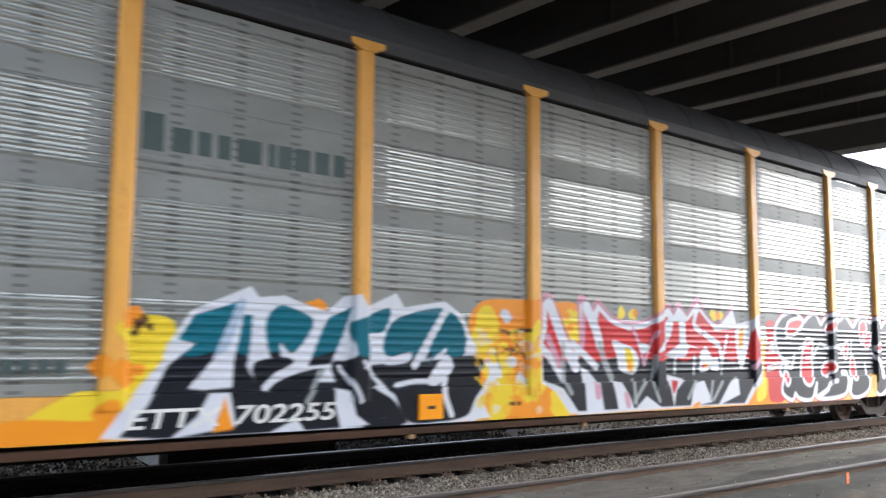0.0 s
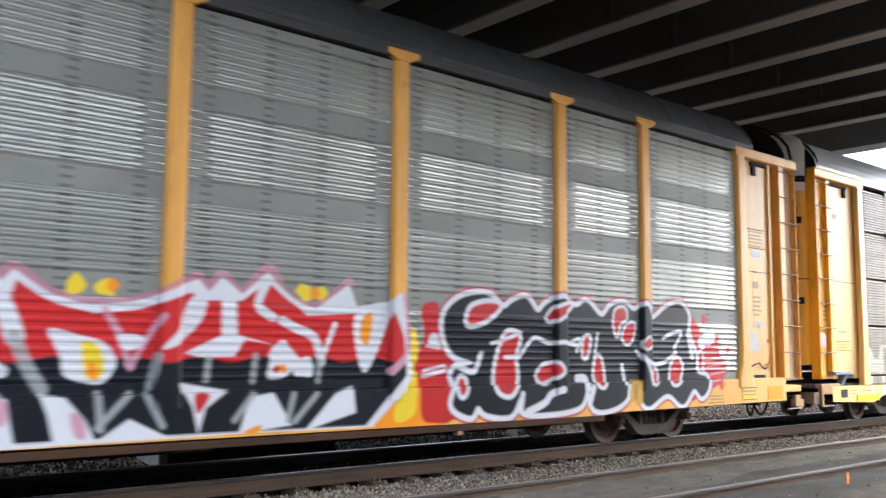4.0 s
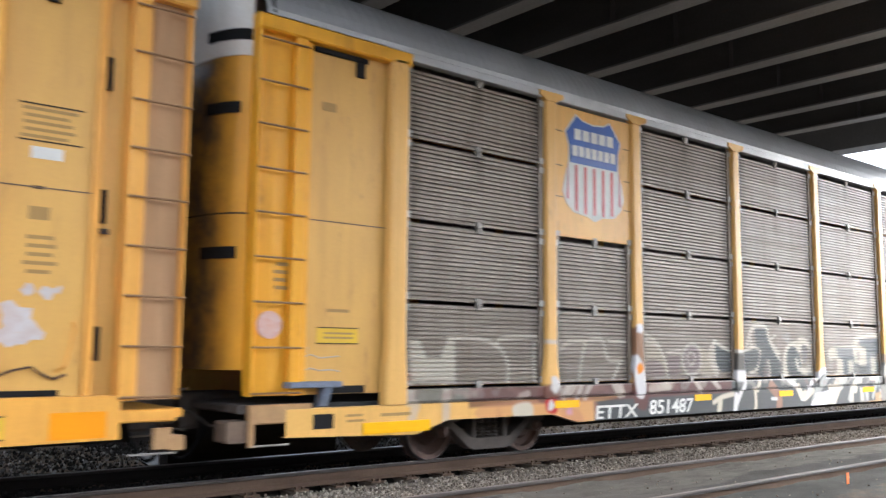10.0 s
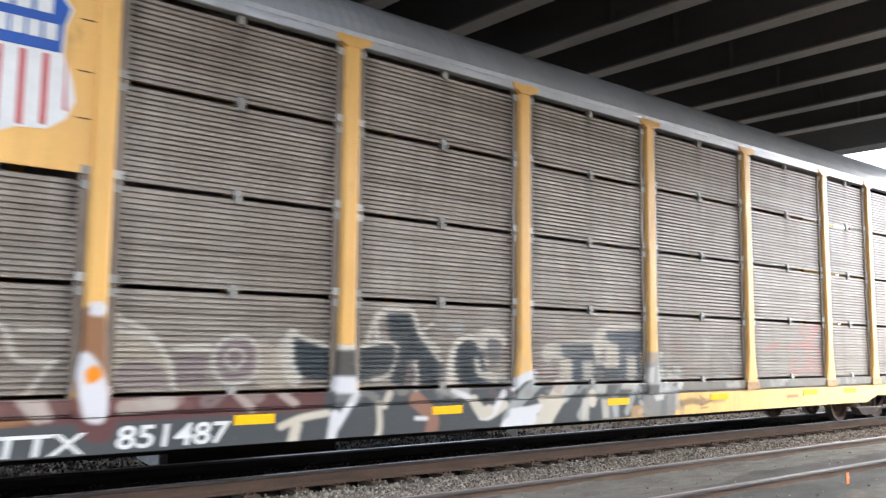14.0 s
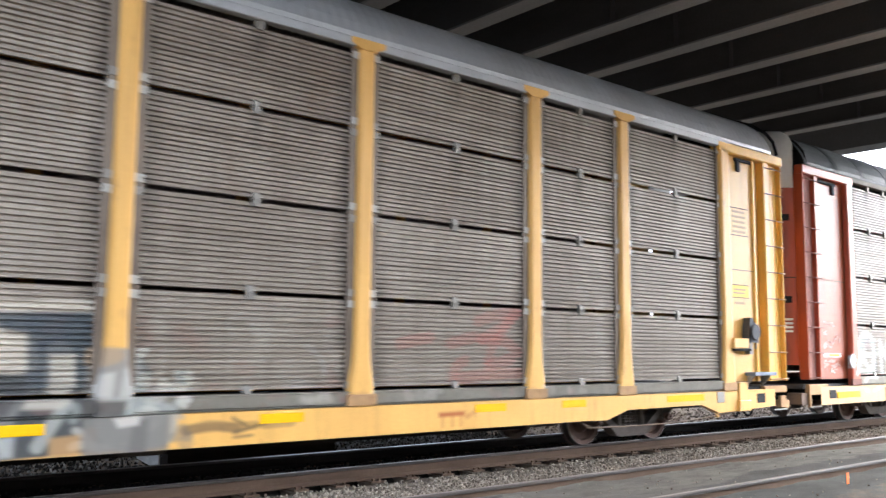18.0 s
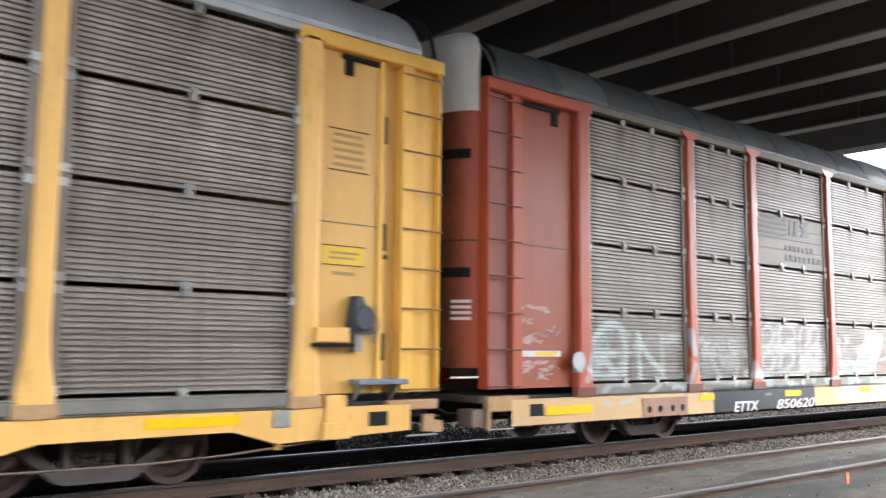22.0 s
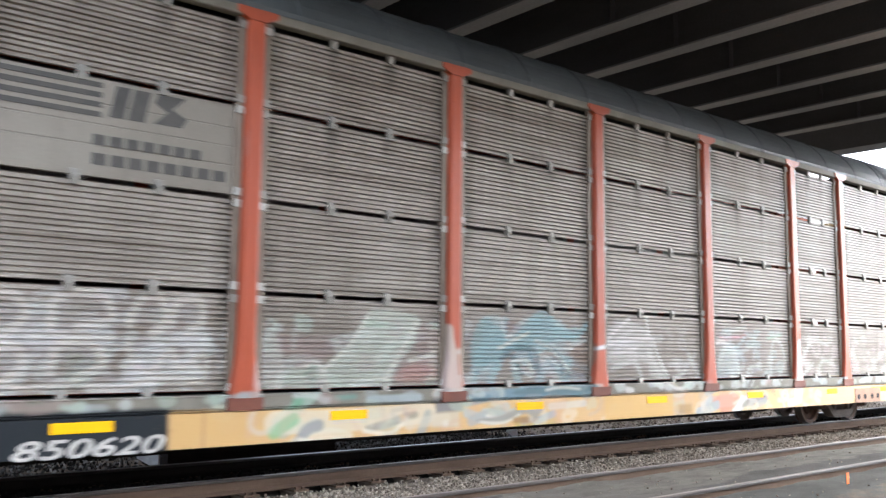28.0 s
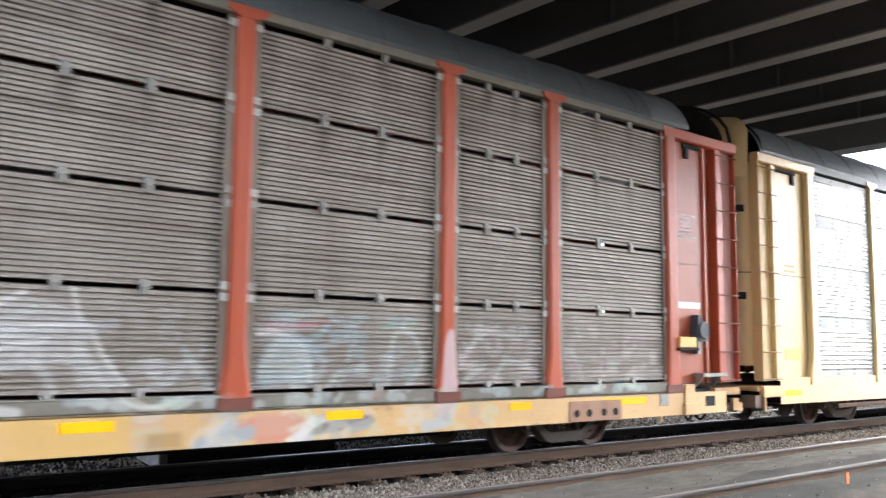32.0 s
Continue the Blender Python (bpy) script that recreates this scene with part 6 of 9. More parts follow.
SPRAY_TRIO.fill(S_RED, (20.06, 1.1), (20.19, 1.22), (20.43, 1.24), (20.52, 1.15), (20.37, 1.08), (20.15, 1.01))
SPRAY_TRIO.line(S_WHITE, 0.11, (20.27, 1.89), (20.44, 2.02), (20.75, 2.08), (20.57, 1.94), (20.34, 1.85), closed=True)
SPRAY_TRIO.fill(S_RED, (20.27, 1.89), (20.44, 2.02), (20.75, 2.08), (20.57, 1.94), (20.34, 1.85))
SPRAY_TRIO.line(S_WHITE, 0.12, (18.63, 0.97), (18.68, 1.08), (18.75, 1.03), (18.73, 0.91), (18.67, 0.87), closed=True)
SPRAY_TRIO.fill(S_RED, (18.63, 0.97), (18.68, 1.08), (18.75, 1.03), (18.73, 0.91), (18.67, 0.87))
SPRAY_TRIO.line(S_WHITE, 0.11, (21.01, 1.42), (21.05, 1.61), (21.15, 1.61), (21.11, 1.42), (21.05, 1.34), closed=True)
SPRAY_TRIO.fill(S_RED, (21.01, 1.42), (21.05, 1.61), (21.15, 1.61), (21.11, 1.42), (21.05, 1.34))
SPRAY_TRIO.line(S_WHITE, 0.11, (21.25, 1.15), (21.3, 1.34), (21.4, 1.29), (21.45, 0.97), (21.35, 0.94), (21.26, 1.04), closed=True)
SPRAY_TRIO.fill(S_RED, (21.25, 1.15), (21.3, 1.34), (21.4, 1.29), (21.45, 0.97), (21.35, 0.94), (21.26, 1.04))
SPRAY_TRIO.line(S_WHITE, 0.09, (21.71, 1.82), (21.75, 2.03), (21.95, 2.07), (22, 1.93), (21.84, 1.83), (21.78, 1.66), closed=True)
SPRAY_TRIO.fill(S_RED, (21.71, 1.82), (21.75, 2.03), (21.95, 2.07), (22, 1.93), (21.84, 1.83), (21.78, 1.66))
SPRAY_TRIO.line(S_WHITE, 0.09, (21.91, 1.63), (22, 1.8), (22.19, 1.84), (22.14, 1.63), (22.02, 1.55), closed=True)
SPRAY_TRIO.fill(S_RED, (21.91, 1.63), (22, 1.8), (22.19, 1.84), (22.14, 1.63), (22.02, 1.55))
SPRAY_TRIO.line(S_WHITE, 0.08, (22.36, 1.55), (22.49, 1.64), (22.54, 1.54), (22.42, 1.48), closed=True)
SPRAY_TRIO.fill(S_RED, (22.36, 1.55), (22.49, 1.64), (22.54, 1.54), (22.42, 1.48))
SPRAY_TRIO.line(S_WHITE, 0.09, (22.55, 1.07), (22.66, 1.18), (22.74, 1.06), (22.66, 0.94), closed=True)
SPRAY_TRIO.fill(S_RED, (22.55, 1.07), (22.66, 1.18), (22.74, 1.06), (22.66, 0.94))
SPRAY_TRIO.line(S_WHITE, 0.11, (23.08, 0.99), (23.12, 1.22), (23.27, 1.32), (23.39, 1.21), (23.32, 1), (23.18, 0.93), closed=True)
SPRAY_TRIO.fill(S_RED, (23.08, 0.99), (23.12, 1.22), (23.27, 1.32), (23.39, 1.21), (23.32, 1), (23.18, 0.93))
SPRAY_TRIO.line(S_WHITE, 0.08, (23.85, 1.21), (23.9, 1.42), (23.98, 1.36), (23.95, 1.12), closed=True)
SPRAY_TRIO.fill(S_RED, (23.85, 1.21), (23.9, 1.42), (23.98, 1.36), (23.95, 1.12))
SPRAY_TRIO.line(S_WHITE, 0.06, (19.75, 1.38), (20, 1.6), (20.28, 1.54), (20.57, 1.55), (20.87, 1.51))
SPRAY_TRIO.line(S_WHITE, 0.05, (20.71, 1.54), (20.95, 1.6), (20.87, 1.42))
SPRAY_TRIO.line(S_WHITE, 0.1, (19.84, 0.62), (20.17, 0.73), (20.3, 0.84), (20.53, 0.9))
SPRAY_TRIO.line(S_WHITE, 0.08, (19.71, 0.63), (19.75, 0.86))
SPRAY_TRIO.line(S_WHITE, 0.12, (21.07, 0.91), (21.03, 1.04), (20.88, 1.05))
SPRAY_TRIO.line(S_WHITE, 0.1, (21.19, 0.91), (21.1, 0.69))
SPRAY_TRIO.line(S_WHITE, 0.06, (22.23, 1.44), (22.55, 1.25), (22.93, 1.27), (23.24, 1.42))
SPRAY_TRIO.line(S_WHITE, 0.06, (22.27, 1.39), (22.46, 1.22), (22.55, 0.94))
SPRAY_TRIO.line(S_WHITE, 0.06, (22.92, 1.64), (23.14, 1.72), (23.4, 1.74), (23.2, 1.49))
SPRAY_TRIO.line(S_WHITE, 0.05, (21.33, 1.68), (21.26, 1.36))
SPRAY_TRIO.line(S_WHITE, 0.07, (21.88, 1.22), (21.94, 0.96))
SPRAY_TRIO.line(S_WHITE, 0.1, (23.58, 1.73), (23.69, 1.36))
SPRAY_TRIO.line(S_WHITE, 0.08, (18.67, 1.22), (18.9, 1.16), (19.02, 1.38))
SPRAY_TRIO.fill((0.62, 0.36, 0.06), (22.06, 1.01), (22.33, 1), (22.32, 0.64), (22, 0.7), sharp=True)
SPRAY_TRIO.fill((0.40, 0.21, 0.05), (22.12, 0.95), (22.21, 0.95), (22.19, 0.71), (22.12, 0.72), sharp=True)
SPRAY_TRIO.fill(S_BLACK, (9.35, 1.21), (9.49, 1.26), (10.03, 1.28), (10.56, 1.33), (10.96, 1.36), (11.15, 1.25), (10.91, 0.98), (10.85, 0.64), (10.33, 0.56), (9.86, 0.6), (9.65, 0.95))
SPRAY_TRIO.fill(S_TEAL, (9.55, 1.58), (9.76, 1.81), (10.44, 1.94), (10.2, 1.59), (10.03, 1.37), (9.58, 1.36))
SPRAY_TRIO.fill(S_TEAL, (10.55, 1.9), (10.77, 1.72), (10.8, 1.38), (10.56, 1.47), (10.31, 1.34), (10.23, 1.26), (10.37, 1.65))
SPRAY_TRIO.line(S_WHITE, 0.1, (10.5, 1.93), (10.26, 1.6), (10, 1.24))
SPRAY_TRIO.fill(S_WHITE, (9.65, 1.33), (9.94, 1.4), (9.89, 1.28), (9.57, 1.25))
SPRAY_TRIO.fill(S_WHITE, (10.21, 1.07), (10.49, 1.37), (10.62, 1.23), (10.51, 1.1), (10.32, 0.99))
SPRAY_TRIO.line(S_WHITE, 0.08, (10.49, 1.08), (10.45, 0.9), (10.56, 0.64))
SPRAY_TRIO.line(S_WHITE, 0.1, (11.2, 1.29), (11.3, 1.11), (10.99, 0.79), (10.9, 0.52))
SPRAY_TRIO.line(S_WHITE, 0.06, (9.72, 1.01), (9.98, 1.05), (10.21, 1.05))
SPRAY_TRIO.haze(((0.85, 0.62, 0.03, 0.75), (0.86, 0.33, 0.015, 0.75), (0.85, 0.48, 0.03, 0.7), (0.75, 0.66, 0.55, 0.6)), 11.0, 12.15, 0.62, 1.7, 60, 31, (0.03, 0.09), 0.16)
SPRAY_TRIO.haze(((0.07, 0.05, 0.03, 0.8), (0.5, 0.12, 0.02, 0.6)), 11.35, 11.9, 1.2, 1.6, 9, 32, (0.02, 0.05), 0.12)

SPRAY_TAGS = Spray(0.03, (0.88, 0.84, 0.78))
SPRAY_TAGS.fill(S_SLATE, (5.33, 0.72), (5.82, 0.75), (6.48, 0.93), (9.7, 0.99), (15.09, 0.99), (15.07, 0.52), (9.7, 0.3), (6.49, 0.34), (5.35, 0.33), sharp=True)
SPRAY_TAGS.fill(S_SLATE, (8.58, 0.89), (10.78, 0.94), (12.29, 0.97), (15.35, 0.92), (15.39, 0.49), (12.32, 0.4), (10.82, 0.25), (8.63, 0.29), sharp=True)
SPRAY_TAGS.fill(S_MAROON, (2.93, 0.96), (4.03, 0.96), (6, 0.97), (8.91, 0.99), (8.91, 0.76), (6.01, 0.73), (4.14, 0.72), (2.94, 0.71), sharp=True)
SPRAY_TAGS.fill(S_SALMON, (3.15, 0.72), (4.14, 0.77), (5.33, 0.74), (5.28, 0.42), (4.56, 0.52), (4.15, 0.52), (3.16, 0.56))
SPRAY_TAGS.fill(S_MAROON, (4.21, 0.93), (4.62, 0.98), (4.68, 0.77), (4.22, 0.74))
SPRAY_TAGS.fill(S_RED, (4.34, 0.77), (4.55, 0.77), (4.56, 0.59), (4.37, 0.61))
SPRAY_TAGS.fill(S_CREAM, (3.72, 0.71), (4.04, 0.74), (4.08, 0.55), (3.77, 0.54))
SPRAY_TAGS.fill(S_SALMON, (4.61, 0.62), (4.99, 0.62), (5.11, 0.43), (4.78, 0.45))
SPRAY_TAGS.blob(S_WHITE, 4.51, 0.98, 0.13)
SPRAY_TAGS.blob(S_WHITE, 4.45, 0.69, 0.08)
SPRAY_TAGS.blob(S_PINK, 4.82, 0.6, 0.08)
SPRAY_TAGS.fill(S_MAROON, (6.19, 1.71), (6.45, 1.75), (6.62, 0.93), (6.56, 0.57), (6.28, 0.67), (6.18, 1.29))
SPRAY_TAGS.fill(S_WHITE, (6.22, 1.29), (6.32, 1.38), (6.47, 1.2), (6.53, 0.93), (6.5, 0.74), (6.34, 0.76), (6.27, 0.94))
SPRAY_TAGS.blob(S_ORANGE, 6.38, 1.17, 0.1)
SPRAY_TAGS.blob(S_WHITE, 6.38, 1.78, 0.1)
SPRAY_TAGS.fill((0.66, 0.63, 0.55, 0.75), (2.02, 1.55), (2.17, 1.55), (2.29, 1.33), (2.51, 1.33), (2.63, 1.57), (2.74, 1.58), (2.77, 1.02), (2.05, 1.04), sharp=True)
SPRAY_TAGS.fill((0.50, 0.24, 0.19, 0.45), (1.8, 1.12), (1.97, 1.2), (2.05, 1.04), (1.84, 1.04))
SPRAY_TAGS.line((0.62, 0.58, 0.51, 0.75), 0.06, (2.65, 1.58), (3.06, 1.58), (3.34, 1.54), (3.58, 1.41), (3.68, 1.22), (3.66, 0.98))
SPRAY_TAGS.line((0.62, 0.58, 0.51, 0.75), 0.06, (3.46, 1.49), (3.54, 1.58), (3.87, 1.61), (4.23, 1.62))
SPRAY_TAGS.line((0.62, 0.58, 0.51, 0.75), 0.06, (4.19, 1.53), (4.17, 1.29), (4.19, 1))
SPRAY_TAGS.line((0.62, 0.58, 0.51, 0.75), 0.06, (4.27, 1.56), (4.48, 1.55), (4.67, 1.56))
SPRAY_TAGS.line((0.62, 0.58, 0.51, 0.75), 0.06, (4.71, 1.45), (4.86, 1.55), (5.11, 1.58), (5.26, 1.57))
SPRAY_TAGS.line((0.62, 0.58, 0.51, 0.75), 0.06, (5.24, 1.56), (5.15, 1.32), (5.1, 1.05))
SPRAY_TAGS.line((0.62, 0.58, 0.51, 0.75), 0.06, (5.33, 1.59), (5.61, 1.59), (5.73, 1.32), (6.06, 1.3))
SPRAY_TAGS.line((0.62, 0.58, 0.51, 0.75), 0.06, (6.01, 1.26), (5.86, 1.04))
SPRAY_TAGS.line((0.62, 0.58, 0.51, 0.75), 0.06, (5.76, 1.58), (6.13, 1.57))
SPRAY_TAGS.line((0.62, 0.58, 0.51, 0.75), 0.06, (6.56, 1.73), (6.93, 1.56), (7.11, 1.3), (7.16, 1.09))
SPRAY_TAGS.line((0.62, 0.58, 0.51, 0.75), 0.06, (7.25, 1.43), (7.54, 1.45))
SPRAY_TAGS.fill((0.10, 0.115, 0.14, 0.6), (8.56, 1.5), (8.97, 1.46), (8.97, 1.13), (8.59, 1.17))
SPRAY_TAGS.line((0.58, 0.52, 0.45, 0.7), 0.13, (2.01, 1), (1.99, 0.82))
SPRAY_TAGS.line((0.58, 0.52, 0.45, 0.7), 0.13, (2.57, 0.98), (2.56, 0.59))
SPRAY_TAGS.line((0.58, 0.52, 0.45, 0.7), 0.13, (2.09, 0.77), (2.03, 0.62))
SPRAY_TAGS.line((0.58, 0.52, 0.45, 0.7), 0.13, (4.93, 0.97), (4.83, 0.86))
SPRAY_TAGS.line((0.58, 0.52, 0.45, 0.7), 0.13, (5.8, 0.96), (5.93, 0.81))
SPRAY_TAGS.line((0.58, 0.52, 0.45, 0.7), 0.13, (6.68, 0.87), (7.15, 0.9))
SPRAY_TAGS.line((0.55, 0.47, 0.42, 0.8), 0.09, (3.85, 0.83), (3.99, 0.86))
SPRAY_TAGS.line((0.55, 0.47, 0.42, 0.8), 0.09, (4.8, 0.98), (4.7, 0.8))
SPRAY_TAGS.line((0.55, 0.47, 0.42, 0.8), 0.09, (5.08, 0.97), (4.98, 0.78))
SPRAY_TAGS.line((0.55, 0.47, 0.42, 0.8), 0.09, (5.26, 0.96), (5.15, 0.78))
SPRAY_TAGS.line((0.55, 0.47, 0.42, 0.8), 0.09, (5.94, 0.95), (6.01, 0.8))
SPRAY_TAGS.line((0.55, 0.47, 0.42, 0.8), 0.09, (7.85, 0.96), (8.02, 0.81))
SPRAY_TAGS.line((0.55, 0.47, 0.42, 0.8), 0.09, (8.36, 0.96), (8.54, 0.84))
SPRAY_TAGS.fill(S_NAVY, (8.55, 1.5), (8.65, 1.56), (8.99, 1.47), (9.42, 1.42), (9.43, 1.05), (9.14, 1.11), (8.73, 1.11), (8.6, 1.24))
SPRAY_TAGS.line((0.62, 0.58, 0.51, 0.75), 0.07, (8.34, 1.3), (8.39, 1.5), (8.59, 1.54), (8.99, 1.46), (9.34, 1.43), (9.86, 1.51))
SPRAY_TAGS.fill(S_WHITE, (9, 1.1), (9.32, 1.12), (9.32, 0.93), (9.04, 0.94), sharp=True)
SPRAY_TAGS.fill(S_NAVY, (9.74, 1.73), (10.01, 1.84), (10.21, 1.75), (10.42, 1.55), (10.64, 1.36), (10.64, 1.03), (10.03, 0.97), (9.75, 1.23), (10.02, 1.36), (10.1, 1.61))
SPRAY_TAGS.line((0.62, 0.58, 0.51, 0.75), 0.07, (9.52, 1.54), (9.63, 1.79), (9.85, 1.88), (10.13, 1.87), (10.25, 1.68), (10.59, 1.42))
SPRAY_TAGS.line((0.62, 0.58, 0.51, 0.75), 0.07, (9.94, 1.55), (9.95, 1.29), (9.57, 1.14))
SPRAY_TAGS.line((0.62, 0.58, 0.51, 0.75), 0.08, (10.22, 1.29), (10.27, 1.1), (10.19, 0.97))
SPRAY_TAGS.fill(S_NAVY, (10.89, 1.29), (11.16, 1.56), (11.39, 1.29), (11.17, 0.95), (10.99, 1.02))
SPRAY_TAGS.line((0.62, 0.58, 0.51, 0.75), 0.07, (10.77, 1.02), (10.81, 1.42), (11.16, 1.6), (11.58, 1.68), (11.72, 1.5))
SPRAY_TAGS.line((0.62, 0.58, 0.51, 0.75), 0.09, (11.39, 1.29), (11.35, 1.12), (11.58, 1.01))
SPRAY_TAGS.line((0.62, 0.58, 0.51, 0.75), 0.05, (10.5, 1.75), (10.34, 1.68))
SPRAY_TAGS.line(S_CREAM, 0.13, (8.56, 0.61), (8.5, 0.38))
SPRAY_TAGS.line(S_CREAM, 0.08, (8.37, 0.61), (8.62, 0.69), (8.95, 0.73))
SPRAY_TAGS.line(S_WHITE, 0.12, (9.05, 0.7), (8.99, 0.35))
SPRAY_TAGS.line(S_WHITE, 0.1, (9.32, 0.93), (9.15, 0.69), (9.02, 0.52))
SPRAY_TAGS.line(S_CREAM, 0.08, (9.65, 0.8), (9.66, 0.49), (9.52, 0.31))
SPRAY_TAGS.line(S_SALMON, 0.2, (10.19, 0.84), (10.44, 0.64), (10.44, 0.45))
SPRAY_TAGS.line(S_WHITE, 0.05, (10.2, 0.62), (10.36, 0.61))
SPRAY_TAGS.line(S_CREAM, 0.12, (11.21, 0.74), (11.35, 0.6), (11.68, 0.73))
SPRAY_TAGS.line(S_GREY, 0.12, (11.97, 0.93), (11.78, 0.58), (12.07, 0.36))
SPRAY_TAGS.line(S_WHITE, 0.12, (11.78, 0.58), (12.17, 0.6))
SPRAY_TAGS.line(S_CREAM, 0.1, (9.8, 0.92), (9.73, 0.79))
SPRAY_TAGS.line(S_GREY, 0.1, (10.86, 0.89), (11.12, 0.94))
SPRAY_TAGS.fill(S_SLATE, (11.09, 1), (11.74, 1.04), (12.29, 1.02), (11.65, 0.78), (11.15, 0.8))
SPRAY_TAGS.fill(S_NAVY, (10.93, 1.4), (11.16, 1.5), (11.32, 1.3), (11.48, 1.04), (11.05, 1.03))
SPRAY_TAGS.fill(S_NAVY, (11.41, 1.55), (11.61, 1.56), (11.62, 1.3), (11.47, 1.25))
SPRAY_TAGS.line((0.62, 0.58, 0.51, 0.75), 0.12, (10.77, 1.06), (10.8, 1.3), (10.88, 1.5), (11.11, 1.57))
SPRAY_TAGS.line((0.62, 0.58, 0.51, 0.75), 0.1, (11.26, 1.45), (11.35, 1.66), (11.55, 1.65), (11.72, 1.56))
SPRAY_TAGS.line((0.62, 0.58, 0.51, 0.75), 0.13, (11.25, 1.2), (11.38, 1.12), (11.56, 1.07))
SPRAY_TAGS.fill((0.62, 0.58, 0.51, 0.75), (11.26, 1.5), (11.38, 1.63), (11.41, 1.45), (11.31, 1.44))
SPRAY_TAGS.fill((0.62, 0.58, 0.51, 0.75), (10.75, 1.3), (10.9, 1.5), (10.93, 1.05), (10.77, 1.03))
SPRAY_TAGS.fill(S_SLATE, (13.06, 1.53), (13.67, 1.54), (13.72, 1.02), (13.08, 1.01))
SPRAY_TAGS.fill(S_SLATE, (13.87, 1.66), (14.63, 1.74), (14.64, 1.55), (14.1, 1.54))
SPRAY_TAGS.fill(S_SLATE, (14.17, 1.48), (14.64, 1.52), (14.65, 1.04), (13.68, 1.02), (13.75, 1.17), (14.18, 1.23))
SPRAY_TAGS.line((0.62, 0.58, 0.51, 0.75), 0.2, (12.54, 1.38), (12.81, 1.45), (13.81, 1.49))
SPRAY_TAGS.line((0.62, 0.58, 0.51, 0.75), 0.08, (12.53, 1.49), (13.26, 1.55), (13.84, 1.54))
SPRAY_TAGS.fill((0.62, 0.58, 0.51, 0.75), (12.82, 1.3), (13.08, 1.29), (13.09, 1.01), (12.83, 1.01), sharp=True)
SPRAY_TAGS.blob((0.62, 0.58, 0.51, 0.75), 13.42, 1.16, 0.17)
SPRAY_TAGS.line((0.62, 0.58, 0.51, 0.75), 0.1, (13.63, 1.56), (13.77, 1.72), (14.24, 1.8), (14.67, 1.82))
SPRAY_TAGS.line((0.62, 0.58, 0.51, 0.75), 0.12, (13.88, 1.48), (14.1, 1.42), (14.11, 1.26), (13.82, 1.26))
SPRAY_TAGS.fill((0.62, 0.58, 0.51, 0.75), (14.25, 1.42), (14.47, 1.42), (14.48, 1.04), (14.26, 1.04))
SPRAY_TAGS.fill((0.62, 0.58, 0.51, 0.75), (13.7, 1.48), (13.88, 1.51), (13.89, 1.23), (13.75, 1.23))
SPRAY_TAGS.fill(S_GREY, (14.64, 1.37), (15.13, 1.42), (15.16, 0.96), (14.69, 0.91), sharp=True)
SPRAY_TAGS.fill(S_GREY, (14.73, 0.84), (15.4, 0.89), (15.42, 0.52), (14.82, 0.49))
SPRAY_TAGS.line(S_WHITE, 0.12, (11.83, 0.96), (12.01, 1.08), (12.29, 1.12))
SPRAY_TAGS.line(S_WHITE, 0.1, (11.26, 0.6), (11.46, 0.64), (11.65, 0.88))
SPRAY_TAGS.line(S_CREAM, 0.15, (11.13, 0.8), (11.26, 0.65), (11.4, 0.67))
SPRAY_TAGS.line(S_GREY, 0.2, (12.29, 1.02), (11.92, 0.77), (11.72, 0.52))
SPRAY_TAGS.line(S_WHITE, 0.25, (11.72, 0.42), (11.98, 0.56), (12.09, 0.5))
SPRAY_TAGS.line(S_WHITE, 0.12, (11.82, 0.62), (12.14, 0.64), (12.48, 0.69))
SPRAY_TAGS.line(S_CREAM, 0.3, (12.77, 0.9), (12.48, 0.58), (12.38, 0.43))
SPRAY_TAGS.line(S_GREY, 0.15, (13.02, 0.95), (12.84, 0.79))
SPRAY_TAGS.line(S_GREY, 0.15, (13.16, 0.54), (13.35, 0.77), (13.55, 0.94))
SPRAY_TAGS.line(S_CREAM, 0.15, (13.41, 0.82), (13.42, 0.71))
SPRAY_TAGS.line((0.2, 0.2, 0.2), 0.15, (13.97, 0.93), (13.84, 0.51))
SPRAY_TAGS.line(S_GREY, 0.12, (14.42, 0.91), (14.2, 0.55))
SPRAY_TAGS.line(S_SALMON, 0.12, (14.66, 0.65), (14.66, 0.49))
SPRAY_TAGS.line(S_SKY, 0.1, (14.97, 0.96), (14.98, 0.74))
SPRAY_TAGS.line(S_WHITE, 0.08, (10.78, 0.94), (11.06, 0.83))
SPRAY_TAGS.line(S_CREAM, 0.12, (12.36, 0.78), (12.6, 0.74))
SPRAY_TAGS.line((0.48, 0.17, 0.14, 0.32), 0.15, (18.25, 1.5), (18.5, 1.55), (18.72, 1.58))
SPRAY_TAGS.line((0.48, 0.17, 0.14, 0.32), 0.15, (19.5, 1.8), (19.85, 1.89), (20.22, 1.93))
SPRAY_TAGS.line((0.48, 0.17, 0.14, 0.32), 0.15, (20.22, 1.93), (19.86, 1.69), (19.57, 1.57))
SPRAY_TAGS.line((0.48, 0.17, 0.14, 0.32), 0.15, (19.57, 1.57), (19.98, 1.55), (20.24, 1.41))
SPRAY_TAGS.line((0.48, 0.17, 0.14, 0.32), 0.15, (20.1, 1.84), (19.8, 1.52), (19.69, 1.3))
SPRAY_TAGS.line((0.48, 0.17, 0.14, 0.32), 0.15, (19.09, 1.08), (19.14, 1.22), (19.29, 1.3))
SPRAY_TAGS.line((0.48, 0.17, 0.14, 0.32), 0.15, (19.19, 1.08), (19.7, 1.12), (20.25, 1.13))
